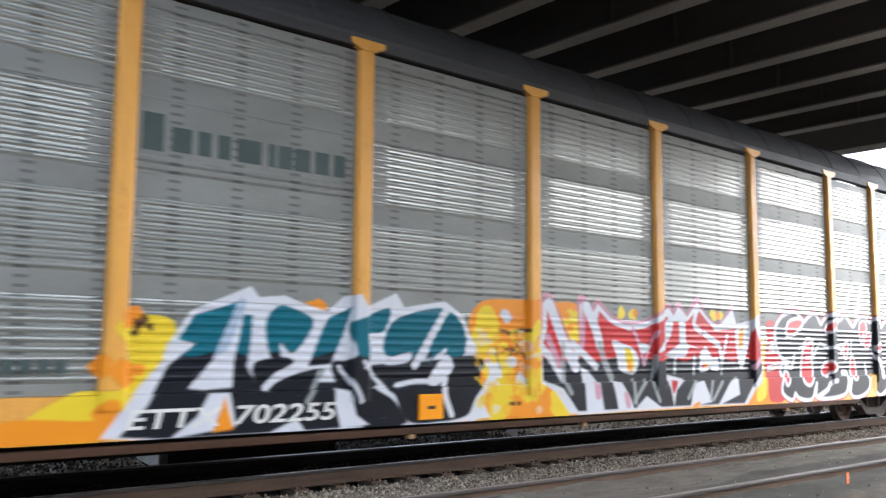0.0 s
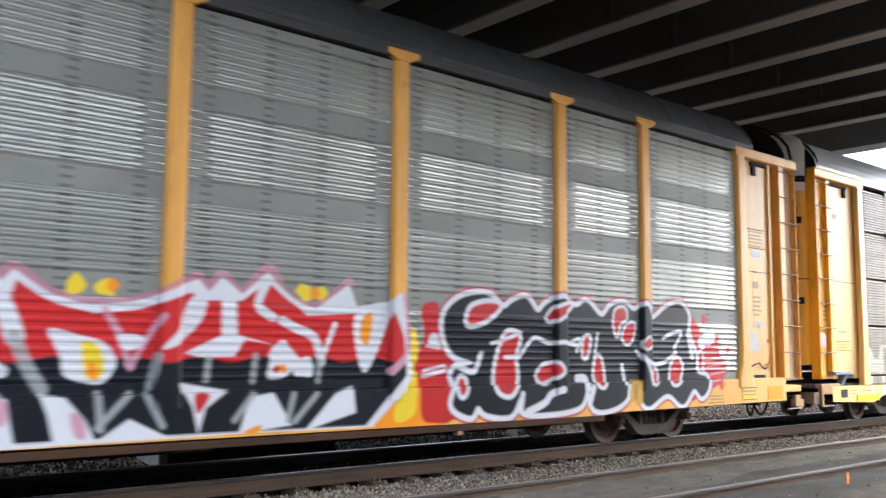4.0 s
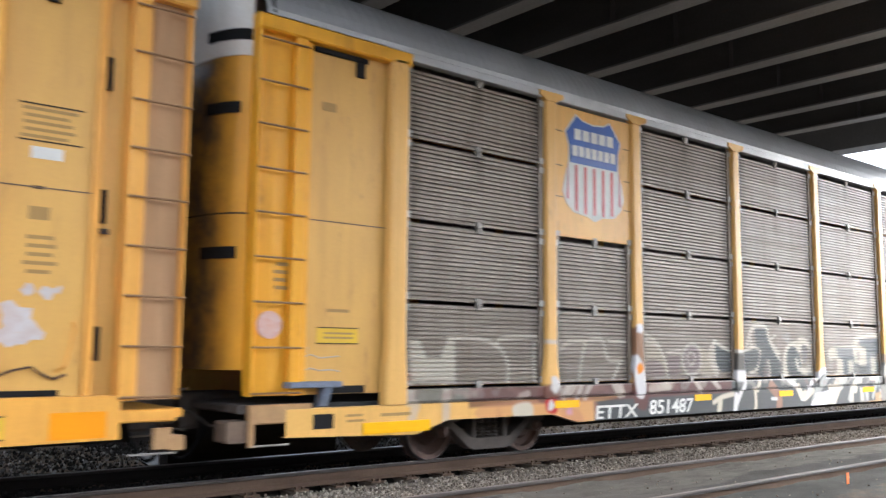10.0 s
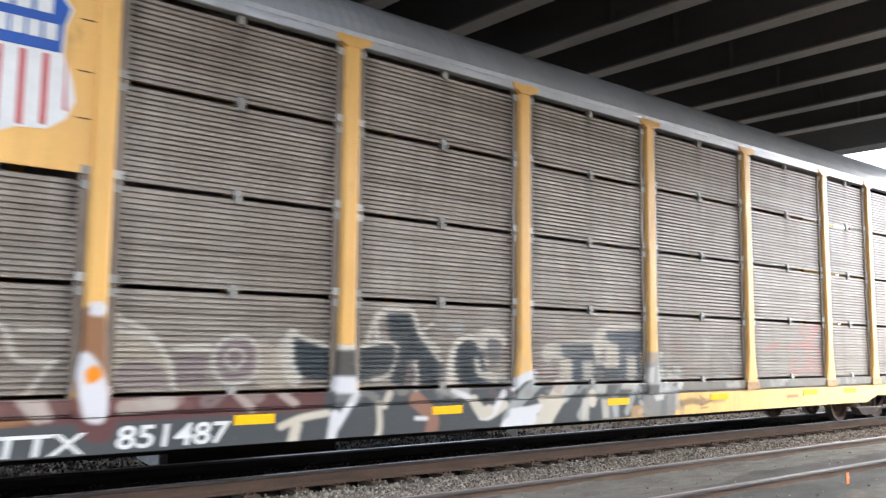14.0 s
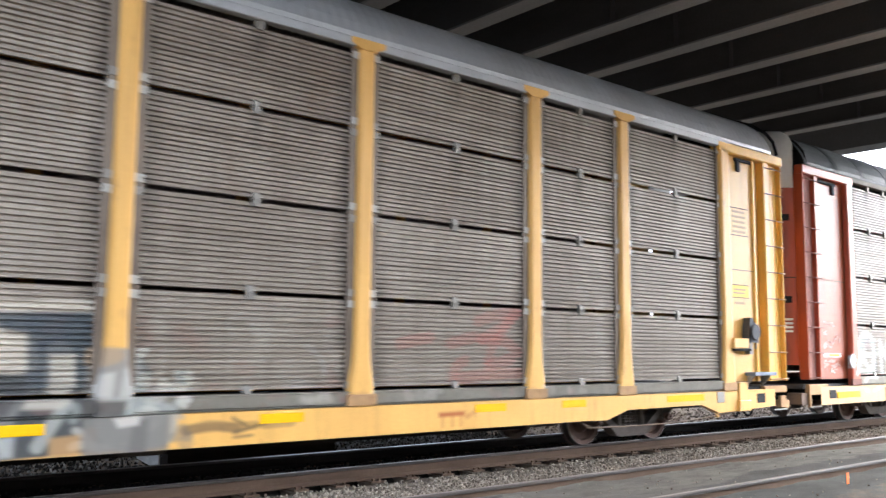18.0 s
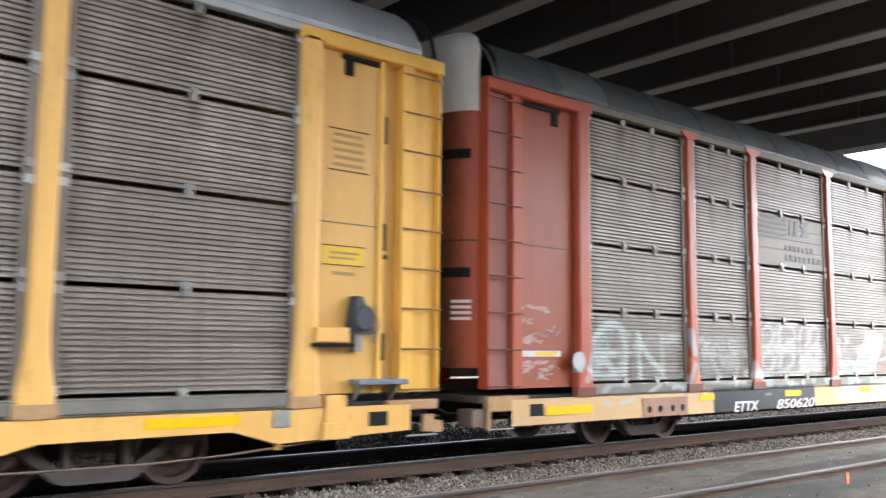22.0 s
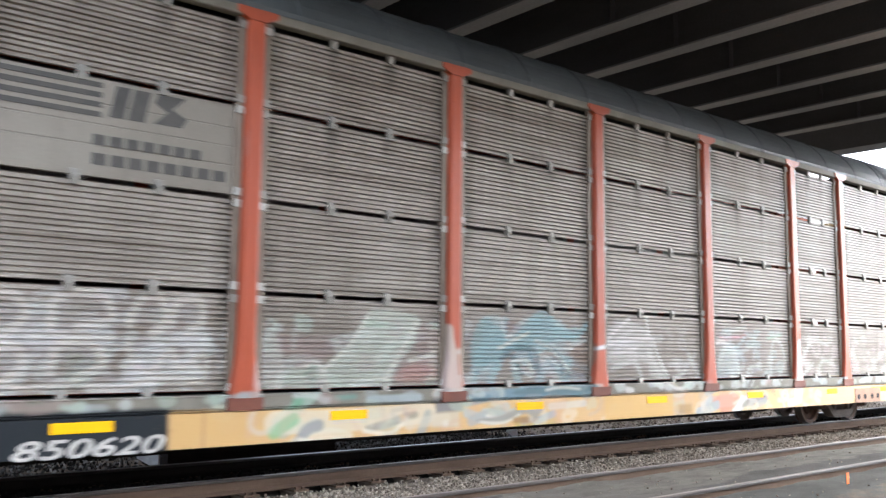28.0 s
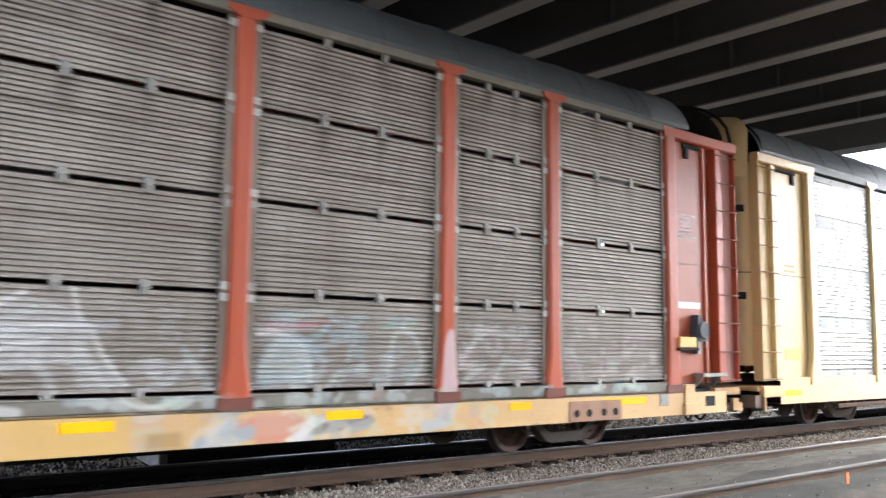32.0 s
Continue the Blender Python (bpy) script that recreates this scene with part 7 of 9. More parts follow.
SPRAY_TAGS.line((0.48, 0.17, 0.14, 0.32), 0.15, (19.04, 1.51), (19.45, 1.6))
SPRAY_TAGS.line((0.48, 0.17, 0.14, 0.32), 0.15, (19.7, 1.24), (20.12, 1.32))

SPRAY_FADED = Spray(0.032, (0.86, 0.82, 0.76))
SPRAY_FADED.line((0.62, 0.66, 0.66, 0.4), 0.12, (2.01, 1.52), (2.29, 1.77), (2.6, 1.75), (2.73, 1.53), (2.62, 1.07))
SPRAY_FADED.line((0.62, 0.66, 0.66, 0.4), 0.12, (2.47, 1.69), (2.25, 1.35), (2.03, 1.02))
SPRAY_FADED.line((0.62, 0.66, 0.66, 0.4), 0.12, (1.8, 1.03), (2.19, 1.3), (2.61, 1.41))
SPRAY_FADED.line((0.62, 0.66, 0.66, 0.4), 0.12, (3.06, 1.53), (3.14, 1))
SPRAY_FADED.line((0.62, 0.66, 0.66, 0.4), 0.12, (3.06, 1.59), (3.48, 1.23), (3.7, 0.99))
SPRAY_FADED.line((0.62, 0.66, 0.66, 0.4), 0.12, (3.68, 1.66), (3.7, 1.05))
SPRAY_FADED.line((0.62, 0.66, 0.66, 0.4), 0.12, (3.68, 1.6), (4.13, 1.67))
SPRAY_FADED.line((0.42, 0.55, 0.62, 0.6), 0.09, (2.47, 1.75), (2.18, 1.52), (1.97, 1.08))
SPRAY_FADED.line((0.05, 0.05, 0.06, 0.6), 0.05, (2.53, 1.75), (2.8, 1.53), (2.88, 1))
SPRAY_FADED.line((0.05, 0.05, 0.06, 0.5), 0.05, (3.2, 1.47), (3.7, 0.99))
SPRAY_FADED.line((0.66, 0.60, 0.58, 0.75), 0.1, (0.57, 1.54), (0.75, 1.6), (0.99, 1.6))
SPRAY_FADED.line((0.66, 0.60, 0.58, 0.75), 0.1, (0.75, 1.5), (1.19, 1.56))
SPRAY_FADED.line((0.66, 0.60, 0.58, 0.75), 0.1, (0.58, 1.25), (1.01, 1.25), (1.26, 1.17))
SPRAY_FADED.line((0.66, 0.60, 0.58, 0.75), 0.1, (0.9, 1.5), (1.19, 1.66))
SPRAY_FADED.line((0.66, 0.60, 0.58, 0.75), 0.1, (0.97, 1.1), (1.32, 1.09))
SPRAY_FADED.fill((0.72, 0.66, 0.40), (0.51, 1.41), (1.34, 1.41), (1.35, 1.34), (0.51, 1.34), sharp=True)
SPRAY_FADED.fill((0.72, 0.50, 0.05), (0.76, 1.4), (1.25, 1.4), (1.25, 1.35), (0.76, 1.35), sharp=True)
SPRAY_FADED.blob((0.55, 0.62, 0.68), 1.58, 1.24, 0.17)
SPRAY_FADED.blob((0.40, 0.25, 0.24), 1.58, 1.24, 0.09)
SPRAY_FADED.blob((0.50, 0.56, 0.62), 1.58, 1.24, 0.06)
SPRAY_FADED.fill(S_SALMON, (4.3, 1.29), (4.46, 1.29), (4.71, 1.03), (4.71, 0.77), (4.55, 0.77))
SPRAY_FADED.line((0.42, 0.55, 0.62, 0.6), 0.14, (4.37, 1.74), (4.45, 1.42))
SPRAY_FADED.line(S_GREY, 0.1, (4.46, 1.23), (4.16, 0.66))
SPRAY_FADED.blob(S_SALMON, 4.55, 0.97, 0.15)
SPRAY_FADED.line((0.62, 0.66, 0.66, 0.4), 0.1, (2.21, 0.86), (2.38, 0.96), (2.75, 0.95))
SPRAY_FADED.line((0.62, 0.66, 0.66, 0.4), 0.08, (3.29, 0.82), (3.56, 0.93))
SPRAY_FADED.line((0.42, 0.55, 0.62, 0.6), 0.08, (2.22, 0.69), (2.33, 0.67))
SPRAY_FADED.line((0.42, 0.55, 0.62, 0.6), 0.06, (2.58, 0.67), (2.89, 0.72))
SPRAY_FADED.line((0.62, 0.66, 0.66, 0.4), 0.08, (5.57, 1.57), (5.85, 1.29), (5.67, 0.87))
SPRAY_FADED.blob((0.62, 0.66, 0.66, 0.4), 5.67, 1.29, 0.18)
SPRAY_FADED.line((0.62, 0.6, 0.6, 0.6), 0.12, (6.24, 1.22), (6.55, 1))
SPRAY_FADED.line((0.62, 0.66, 0.66, 0.4), 0.1, (4.79, 0.96), (5.95, 0.94))
SPRAY_FADED.line((0.62, 0.66, 0.66, 0.4), 0.08, (4.86, 1.56), (5.13, 1.22), (5.31, 1.02))
SPRAY_FADED.fill((0.026, 0.031, 0.037), (4.98, 0.85), (8.38, 0.85), (8.39, 0.30), (5.0, 0.25), sharp=True)
SPRAY_FADED.line((0.40, 0.42, 0.44, 0.6), 0.025, (6.62, 0.70), (6.80, 0.70))
SPRAY_FADED.line((0.62, 0.66, 0.66, 0.4), 0.13, (6.54, 1.25), (6.63, 1.51), (6.94, 1.62))
SPRAY_FADED.line((0.62, 0.66, 0.66, 0.4), 0.13, (6.6, 1.04), (6.92, 1.03), (7.07, 1.3))
SPRAY_FADED.line((0.62, 0.66, 0.66, 0.4), 0.13, (6.69, 1.4), (7.02, 1.24))
SPRAY_FADED.line((0.62, 0.66, 0.66, 0.4), 0.13, (7.12, 1.51), (7.39, 1.74), (7.7, 1.63))
SPRAY_FADED.line((0.62, 0.66, 0.66, 0.4), 0.13, (7.19, 1.19), (7.46, 1.46), (7.76, 1.52))
SPRAY_FADED.line((0.62, 0.66, 0.66, 0.4), 0.13, (7.31, 1.02), (7.65, 1.3), (8.01, 1.53))
SPRAY_FADED.line((0.62, 0.66, 0.66, 0.4), 0.13, (7.88, 1.7), (8.33, 1.77))
SPRAY_FADED.line((0.62, 0.66, 0.66, 0.4), 0.13, (8.1, 1.01), (8.42, 1.18), (8.69, 1.17))
SPRAY_FADED.line((0.62, 0.66, 0.66, 0.4), 0.13, (8.02, 1.29), (8.54, 1.53), (8.83, 1.42))
SPRAY_FADED.line((0.62, 0.66, 0.66, 0.4), 0.13, (6.62, 1.71), (7.27, 1.79))
SPRAY_FADED.line((0.62, 0.66, 0.66, 0.4), 0.13, (7.66, 1.02), (8.03, 1.07))
SPRAY_FADED.line((0.62, 0.66, 0.66, 0.4), 0.13, (8.26, 1.77), (8.28, 1.29))
SPRAY_FADED.line((0.62, 0.66, 0.66, 0.4), 0.13, (8.54, 1.77), (8.75, 1.54))
SPRAY_FADED.line((0.62, 0.66, 0.66, 0.4), 0.13, (6.75, 1.19), (6.81, 1.03))
SPRAY_FADED.fill((0.68, 0.63, 0.60, 0.92), (6.06, 1.12), (6.2, 1.14), (6.3, 1.10), (6.5, 1.12), (6.53, 0.97), (6.3, 0.985), (6.06, 0.96))
SPRAY_FADED.blob((0.52, 0.36, 0.32, 0.7), 6.31, 1.045, 0.035)
SPRAY_FADED.fill(S_SALMON, (6.15, 1.25), (6.29, 1.32), (6.44, 1.14), (6.2, 1.15))
SPRAY_FADED.blob((0.1, 0.3, 0.2, 0.3), 7.53, 1.24, 0.2)
SPRAY_FADED.line(S_MINT, 0.16, (9.59, 0.65), (9.93, 0.88), (10.03, 0.98))
SPRAY_FADED.line(S_MINT, 0.12, (9.65, 0.54), (9.84, 0.63))
SPRAY_FADED.line(S_GREY, 0.14, (9.9, 0.53), (10.05, 0.62))
SPRAY_FADED.line((0.72, 0.68, 0.55, 0.7), 0.25, (9.55, 0.65), (10.6, 0.64), (11.64, 0.68))
SPRAY_FADED.line(S_SKY, 0.09, (10.76, 0.86), (11.5, 0.86))
SPRAY_FADED.line((0.32, 0.30, 0.24, 0.8), 0.09, (10.77, 0.53), (11.32, 0.64), (11.44, 0.66))
SPRAY_FADED.line((0.72, 0.68, 0.55, 0.7), 0.12, (9.8, 0.43), (10.21, 0.51), (10.49, 0.46))
SPRAY_FADED.line(S_GREY, 0.13, (11.64, 0.65), (11.52, 0.43))
SPRAY_FADED.line((0.62, 0.66, 0.66, 0.4), 0.12, (9.62, 1.05), (9.76, 1.3), (10.02, 1.3), (10.19, 1.09))
SPRAY_FADED.line((0.62, 0.66, 0.66, 0.4), 0.12, (9.33, 1.05), (9.4, 1.5), (9.59, 1.65))
SPRAY_FADED.line((0.62, 0.66, 0.66, 0.4), 0.12, (11.05, 1.01), (11.17, 1.3))
SPRAY_FADED.line((0.62, 0.66, 0.66, 0.4), 0.1, (10.27, 1.51), (10.84, 1.63), (11.41, 1.7))
SPRAY_FADED.line((0.62, 0.66, 0.66, 0.4), 0.1, (10.58, 1.02), (10.99, 1.13))
SPRAY_FADED.line((0.45, 0.3, 0.3, 0.4), 0.2, (11.36, 1.18), (11.69, 1.23))
SPRAY_FADED.line((0.30, 0.22, 0.20, 0.4), 0.2, (9.65, 1.5), (10.12, 1.43))
SPRAY_FADED.line((0.62, 0.66, 0.66, 0.4), 0.12, (10.92, 1.3), (11.16, 1.52), (11.61, 1.59))
SPRAY_FADED.line(S_MINT, 0.07, (10.72, 1.74), (11.15, 1.7))
SPRAY_FADED.fill((0.56, 0.52, 0.47, 0.82), (11.68, 1.62), (11.8, 1.75), (11.98, 1.73), (12.02, 1.57), (12.08, 1.44), (12.24, 1.52), (12.2, 1.23), (12.15, 0.96), (12.22, 0.86), (11.72, 0.86), (11.76, 1.04), (11.66, 1.3))
SPRAY_FADED.fill((0.57, 0.46, 0.43, 0.8), (11.84, 1.23), (11.95, 1.43), (12.07, 1.26), (12.06, 0.93), (11.86, 0.94))
SPRAY_FADED.line((0.42, 0.15, 0.08, 0.8), 0.04, (12.1, 1.36), (12.12, 1.14))
SPRAY_FADED.line((0.66, 0.64, 0.58, 0.8), 0.05, (11.72, 1.55), (11.76, 1.3), (11.72, 1.1))
SPRAY_FADED.fill((0.60, 0.54, 0.42, 0.8), (11.66, 0.7), (12.14, 0.68), (12.14, 0.48), (11.7, 0.5), sharp=True)
SPRAY_FADED.blob((0.70, 0.68, 0.62, 0.8), 11.92, 0.54, 0.05)
SPRAY_FADED.fill((0.26, 0.25, 0.25), (11.73, 0.85), (12.19, 0.88), (12.21, 0.68), (11.77, 0.67), sharp=True)
SPRAY_FADED.line((0.33, 0.50, 0.58, 0.5), 0.13, (12.4, 0.98), (12.54, 1.42), (12.84, 1.68))
SPRAY_FADED.line((0.33, 0.50, 0.58, 0.5), 0.13, (12.7, 0.98), (12.85, 1.29), (13, 1.81))
SPRAY_FADED.line((0.33, 0.50, 0.58, 0.5), 0.13, (13.26, 0.96), (13.17, 1.29), (13.5, 1.56))
SPRAY_FADED.line((0.33, 0.50, 0.58, 0.5), 0.13, (13.6, 0.96), (13.85, 1.29), (14.22, 0.94))
SPRAY_FADED.line((0.33, 0.50, 0.58, 0.5), 0.13, (13.34, 1.29), (13.85, 1.56), (14.4, 1.71))
SPRAY_FADED.line((0.33, 0.50, 0.58, 0.5), 0.13, (12.84, 1.55), (13.17, 1.49))
SPRAY_FADED.line((0.33, 0.50, 0.58, 0.5), 0.13, (13.5, 1.83), (14.03, 1.7))
SPRAY_FADED.line((0.33, 0.50, 0.58, 0.5), 0.13, (13.85, 1.84), (14.4, 1.57))
SPRAY_FADED.line((0.33, 0.50, 0.58, 0.5), 0.13, (12.47, 1.23), (12.85, 1.23))
SPRAY_FADED.line((0.33, 0.50, 0.58, 0.5), 0.13, (14.22, 1.29), (14.6, 1.22))
SPRAY_FADED.line((0.62, 0.66, 0.66, 0.4), 0.1, (12.25, 0.99), (12.54, 1.23))
SPRAY_FADED.line((0.62, 0.66, 0.66, 0.4), 0.1, (13.5, 1.42), (14.04, 1.02))
SPRAY_FADED.line((0.62, 0.66, 0.66, 0.4), 0.1, (12.84, 1.81), (12.69, 1.55))
SPRAY_FADED.line((0.62, 0.66, 0.66, 0.4), 0.1, (14.03, 1.43), (14.5, 1.57))
SPRAY_FADED.line((0.16, 0.30, 0.40, 0.7), 0.14, (12.26, 0.8), (12.86, 0.86), (13.68, 0.87))
SPRAY_FADED.line((0.12, 0.25, 0.32, 0.7), 0.12, (13.68, 0.89), (14.22, 0.87), (14.6, 0.83))
SPRAY_FADED.line((0.45, 0.5, 0.5, 0.8), 0.12, (12.26, 0.65), (12.71, 0.54), (13.18, 0.64))
SPRAY_FADED.line((0.42, 0.55, 0.62, 0.6), 0.12, (12.56, 0.64), (12.94, 0.59))
SPRAY_FADED.line((0.55, 0.42, 0.15, 0.9), 0.2, (13.19, 0.42), (13.86, 0.47))
SPRAY_FADED.line((0.35, 0.4, 0.45, 0.9), 0.1, (13.52, 0.5), (13.86, 0.58))
SPRAY_FADED.line(S_WHITE, 0.04, (14.5, 1.43), (15.2, 1.55))
SPRAY_FADED.line((0.40, 0.33, 0.28), 0.08, (13.27, 0.51), (13.52, 0.51))
SPRAY_FADED.line((0.62, 0.66, 0.66, 0.4), 0.08, (15.07, 1.3), (15.42, 1.52), (15.94, 1.59))
SPRAY_FADED.line((0.62, 0.66, 0.66, 0.4), 0.08, (15.19, 1.18), (15.69, 1.29))
SPRAY_FADED.line((0.62, 0.66, 0.66, 0.4), 0.08, (16.08, 1.41), (16.37, 1.05))
SPRAY_FADED.line((0.62, 0.66, 0.66, 0.4), 0.08, (16.52, 0.99), (16.37, 1.29))
SPRAY_FADED.line((0.62, 0.66, 0.66, 0.4), 0.08, (15.3, 1.58), (15.67, 1.76))
SPRAY_FADED.line((0.62, 0.66, 0.66, 0.4), 0.08, (17.11, 1.42), (17.28, 1.16))
SPRAY_FADED.line(S_WHITE, 0.03, (14.49, 1.43), (15, 1.49), (15.55, 1.58))
SPRAY_FADED.line((0.5, 0.49, 0.46), 0.09, (15.45, 0.87), (15.58, 0.85))
SPRAY_FADED.line((0.4, 0.38, 0.3), 0.04, (16.52, 0.99), (16.82, 0.84), (16.97, 0.91))
SPRAY_FADED.line((0.62, 0.66, 0.66, 0.4), 0.08, (17.99, 1.22), (18.21, 1.5), (18.48, 1.43), (18.58, 1.15), (18.39, 0.94))
SPRAY_FADED.line((0.62, 0.66, 0.66, 0.4), 0.08, (17.94, 1.63), (18.39, 1.57), (18.77, 1.29))
SPRAY_FADED.line((0.62, 0.66, 0.66, 0.4), 0.08, (18.77, 0.94), (18.96, 1.15), (19.26, 1.22))
SPRAY_FADED.line((0.62, 0.66, 0.66, 0.4), 0.08, (18.2, 1.77), (18.86, 1.86))
SPRAY_FADED.line((0.62, 0.30, 0.22), 0.22, (17.7, 0.6), (18.4, 0.62))
SPRAY_FADED.line((0.45, 0.5, 0.55), 0.12, (17.37, 0.45), (17.61, 0.64))
SPRAY_FADED.line((0.5, 0.5, 0.6), 0.12, (18.4, 0.4), (18.77, 0.66))
SPRAY_FADED.line((0.25, 0.2, 0.2), 0.12, (18.96, 0.61), (19.36, 0.63))
SPRAY_FADED.line(S_GREY, 0.1, (17.53, 0.77), (17.95, 0.85))
SPRAY_FADED.line((0.58, 0.42, 0.2), 0.15, (16.75, 0.55), (17.06, 0.57))
SPRAY_FADED.line((0.62, 0.66, 0.66, 0.4), 0.08, (18, 1.59), (18.21, 1.53), (18.49, 1.29), (18.36, 0.99))
SPRAY_FADED.line((0.62, 0.66, 0.66, 0.4), 0.08, (19.65, 0.96), (19.72, 1.56), (19.98, 1.63), (20.16, 1.29), (19.9, 0.96))
SPRAY_FADED.line((0.62, 0.66, 0.66, 0.4), 0.08, (20.8, 1.29), (21.18, 1.65), (21.8, 1.59))
SPRAY_FADED.line((0.62, 0.66, 0.66, 0.4), 0.08, (21.39, 1.07), (21.59, 1.29), (22.02, 1.21))
SPRAY_FADED.line((0.62, 0.66, 0.66, 0.4), 0.08, (18.07, 1.65), (18.63, 1.69))
SPRAY_FADED.line((0.62, 0.66, 0.66, 0.4), 0.08, (18.63, 1.42), (19.08, 1.55))
SPRAY_FADED.line((0.62, 0.66, 0.66, 0.4), 0.08, (20.8, 1.01), (21.19, 1.22))
SPRAY_FADED.line((0.5, 0.2, 0.2, 0.5), 0.05, (17.93, 1.59), (18.85, 1.73))
SPRAY_FADED.line(S_MINT, 0.05, (19.56, 1.68), (20.06, 1.76))
SPRAY_FADED.fill((0.60, 0.50, 0.52, 0.8), (20.41, 0.95), (20.47, 1.57), (20.61, 1.64), (20.66, 1.01), (20.62, 0.6), (20.35, 0.58))
SPRAY_FADED.line((0.62, 0.30, 0.20), 0.25, (18.04, 0.48), (18.3, 0.64))
SPRAY_FADED.line((0.40, 0.42, 0.44), 0.15, (17.29, 0.47), (17.84, 0.57))
SPRAY_FADED.line((0.25, 0.22, 0.2), 0.12, (18.59, 0.56), (18.95, 0.58))
SPRAY_FADED.line(S_WHITE, 0.12, (18.41, 0.45), (18.59, 0.65))
SPRAY_FADED.line(S_GREY, 0.12, (19.11, 0.54), (19.34, 0.59))
SPRAY_FADED.line((0.5, 0.5, 0.48), 0.15, (20.17, 0.52), (20.53, 0.57))
SPRAY_FADED.line((0.62, 0.70, 0.68, 0.7), 0.13, (1.89, 1.2), (2.02, 1.54), (2.29, 1.8), (2.62, 1.8), (2.8, 1.55), (2.74, 1.05))
SPRAY_FADED.line((0.62, 0.70, 0.68, 0.7), 0.12, (1.85, 1.18), (2.12, 1.27), (2.34, 1.27), (2.53, 1.08))
SPRAY_FADED.line((0.62, 0.70, 0.68, 0.7), 0.1, (2.06, 1.38), (2.28, 1.41), (2.51, 1.41))
SPRAY_FADED.line((0.62, 0.70, 0.68, 0.7), 0.1, (3.08, 1.7), (3.3, 1.38), (3.68, 1.13))
SPRAY_FADED.line((0.62, 0.70, 0.68, 0.7), 0.09, (3.13, 1.67), (3.12, 1.04))
SPRAY_FADED.line((0.62, 0.70, 0.68, 0.7), 0.08, (1.96, 1.09), (2.47, 1.07))
SPRAY_FADED.fill((0.24, 0.20, 0.21, 0.6), (2.37, 1.71), (2.62, 1.74), (2.66, 1.55), (2.39, 1.54))
SPRAY_FADED.fill((0.24, 0.20, 0.21, 0.55), (3.17, 1.44), (3.34, 1.24), (3.14, 1.27))
SPRAY_FADED.fill((0.26, 0.20, 0.20, 0.5), (1.84, 1.27), (2.06, 1.3), (2.09, 1.19), (1.87, 1.17))
SPRAY_FADED.line((0.16, 0.16, 0.18, 0.6), 0.05, (2.75, 1.69), (2.88, 1.47), (2.83, 1.05))
SPRAY_TAGS.line((0.30, 0.18, 0.08, 0.55), 0.09, (15.56, 0.63), (15.92, 0.64))
SPRAY_TAGS.line((0.30, 0.18, 0.08, 0.55), 0.09, (15.98, 0.63), (16.33, 0.64))
SPRAY_TAGS.line((0.30, 0.18, 0.08, 0.55), 0.09, (16.43, 0.64), (16.77, 0.65))
SPRAY_FADED.fill((0.60, 0.68, 0.62, 0.5), (10.93, 1.9), (11.5, 1.83), (11.51, 1.58), (11.12, 1.15), (10.99, 1), (9.68, 1.03), (9.65, 1.17), (9.97, 1.27), (10.2, 1.22), (10.54, 1.5), (10.77, 1.83))
SPRAY_FADED.fill((0.66, 0.66, 0.64, 0.5), (9.35, 1.49), (9.63, 1.52), (9.64, 1.03), (9.42, 1.04))
SPRAY_FADED.fill((0.33, 0.27, 0.26, 0.5), (9.65, 1.56), (10.35, 1.57), (10.42, 1.47), (10.16, 1.33), (9.69, 1.36))
SPRAY_FADED.fill((0.30, 0.22, 0.21, 0.5), (11.5, 1.7), (11.79, 1.74), (11.8, 1.46), (11.52, 1.39))
SPRAY_FADED.fill((0.50, 0.28, 0.25, 0.45), (11.32, 1.22), (11.77, 1.24), (11.74, 1.05), (11.19, 1.06))
SPRAY_FADED.line((0.72, 0.72, 0.68, 0.8), 0.05, (11.38, 1.3), (11.76, 1.36))
SPRAY_FADED.line((0.70, 0.72, 0.68, 0.7), 0.05, (9.94, 1.25), (10.11, 1.26), (10.2, 1.13), (10.18, 0.99))
SPRAY_FADED.line((0.72, 0.74, 0.70, 0.7), 0.05, (10.77, 1.83), (10.54, 1.5), (10.2, 1.22))
SPRAY_FADED.line((0.72, 0.74, 0.70, 0.6), 0.06, (11.5, 1.76), (11.12, 1.21), (10.96, 1))
SPRAY_FADED.line((0.14, 0.30, 0.20, 0.6), 0.07, (9.97, 1.16), (10.05, 1.22), (10.04, 1.02))
SPRAY_FADED.fill((0.16, 0.38, 0.24, 0.7), (9.76, 0.91), (9.9, 0.91), (9.86, 0.78), (9.74, 0.78), sharp=True)
SPRAY_FADED.line((0.15, 0.32, 0.28, 0.6), 0.06, (10.3, 0.89), (10.56, 0.9))
SPRAY_FADED.line((0.24, 0.50, 0.28, 0.75), 0.14, (9.54, 0.55), (9.65, 0.61), (9.78, 0.68))
SPRAY_FADED.line((0.28, 0.30, 0.33, 0.75), 0.13, (9.85, 0.44), (9.95, 0.56), (10.1, 0.6))
SPRAY_FADED.line((0.34, 0.32, 0.30, 0.7), 0.08, (10.76, 0.53), (11.08, 0.57), (11.3, 0.66))
SPRAY_FADED.blob((0.75, 0.45, 0.12, 0.7), 11.25, 0.63, 0.06)
SPRAY_FADED.line((0.78, 0.74, 0.62, 0.8), 0.05, (9.85, 0.46), (10.12, 0.42), (10.38, 0.44))
SPRAY_FADED.line((0.78, 0.75, 0.64, 0.8), 0.05, (10.7, 0.51), (11.08, 0.47), (11.31, 0.62))
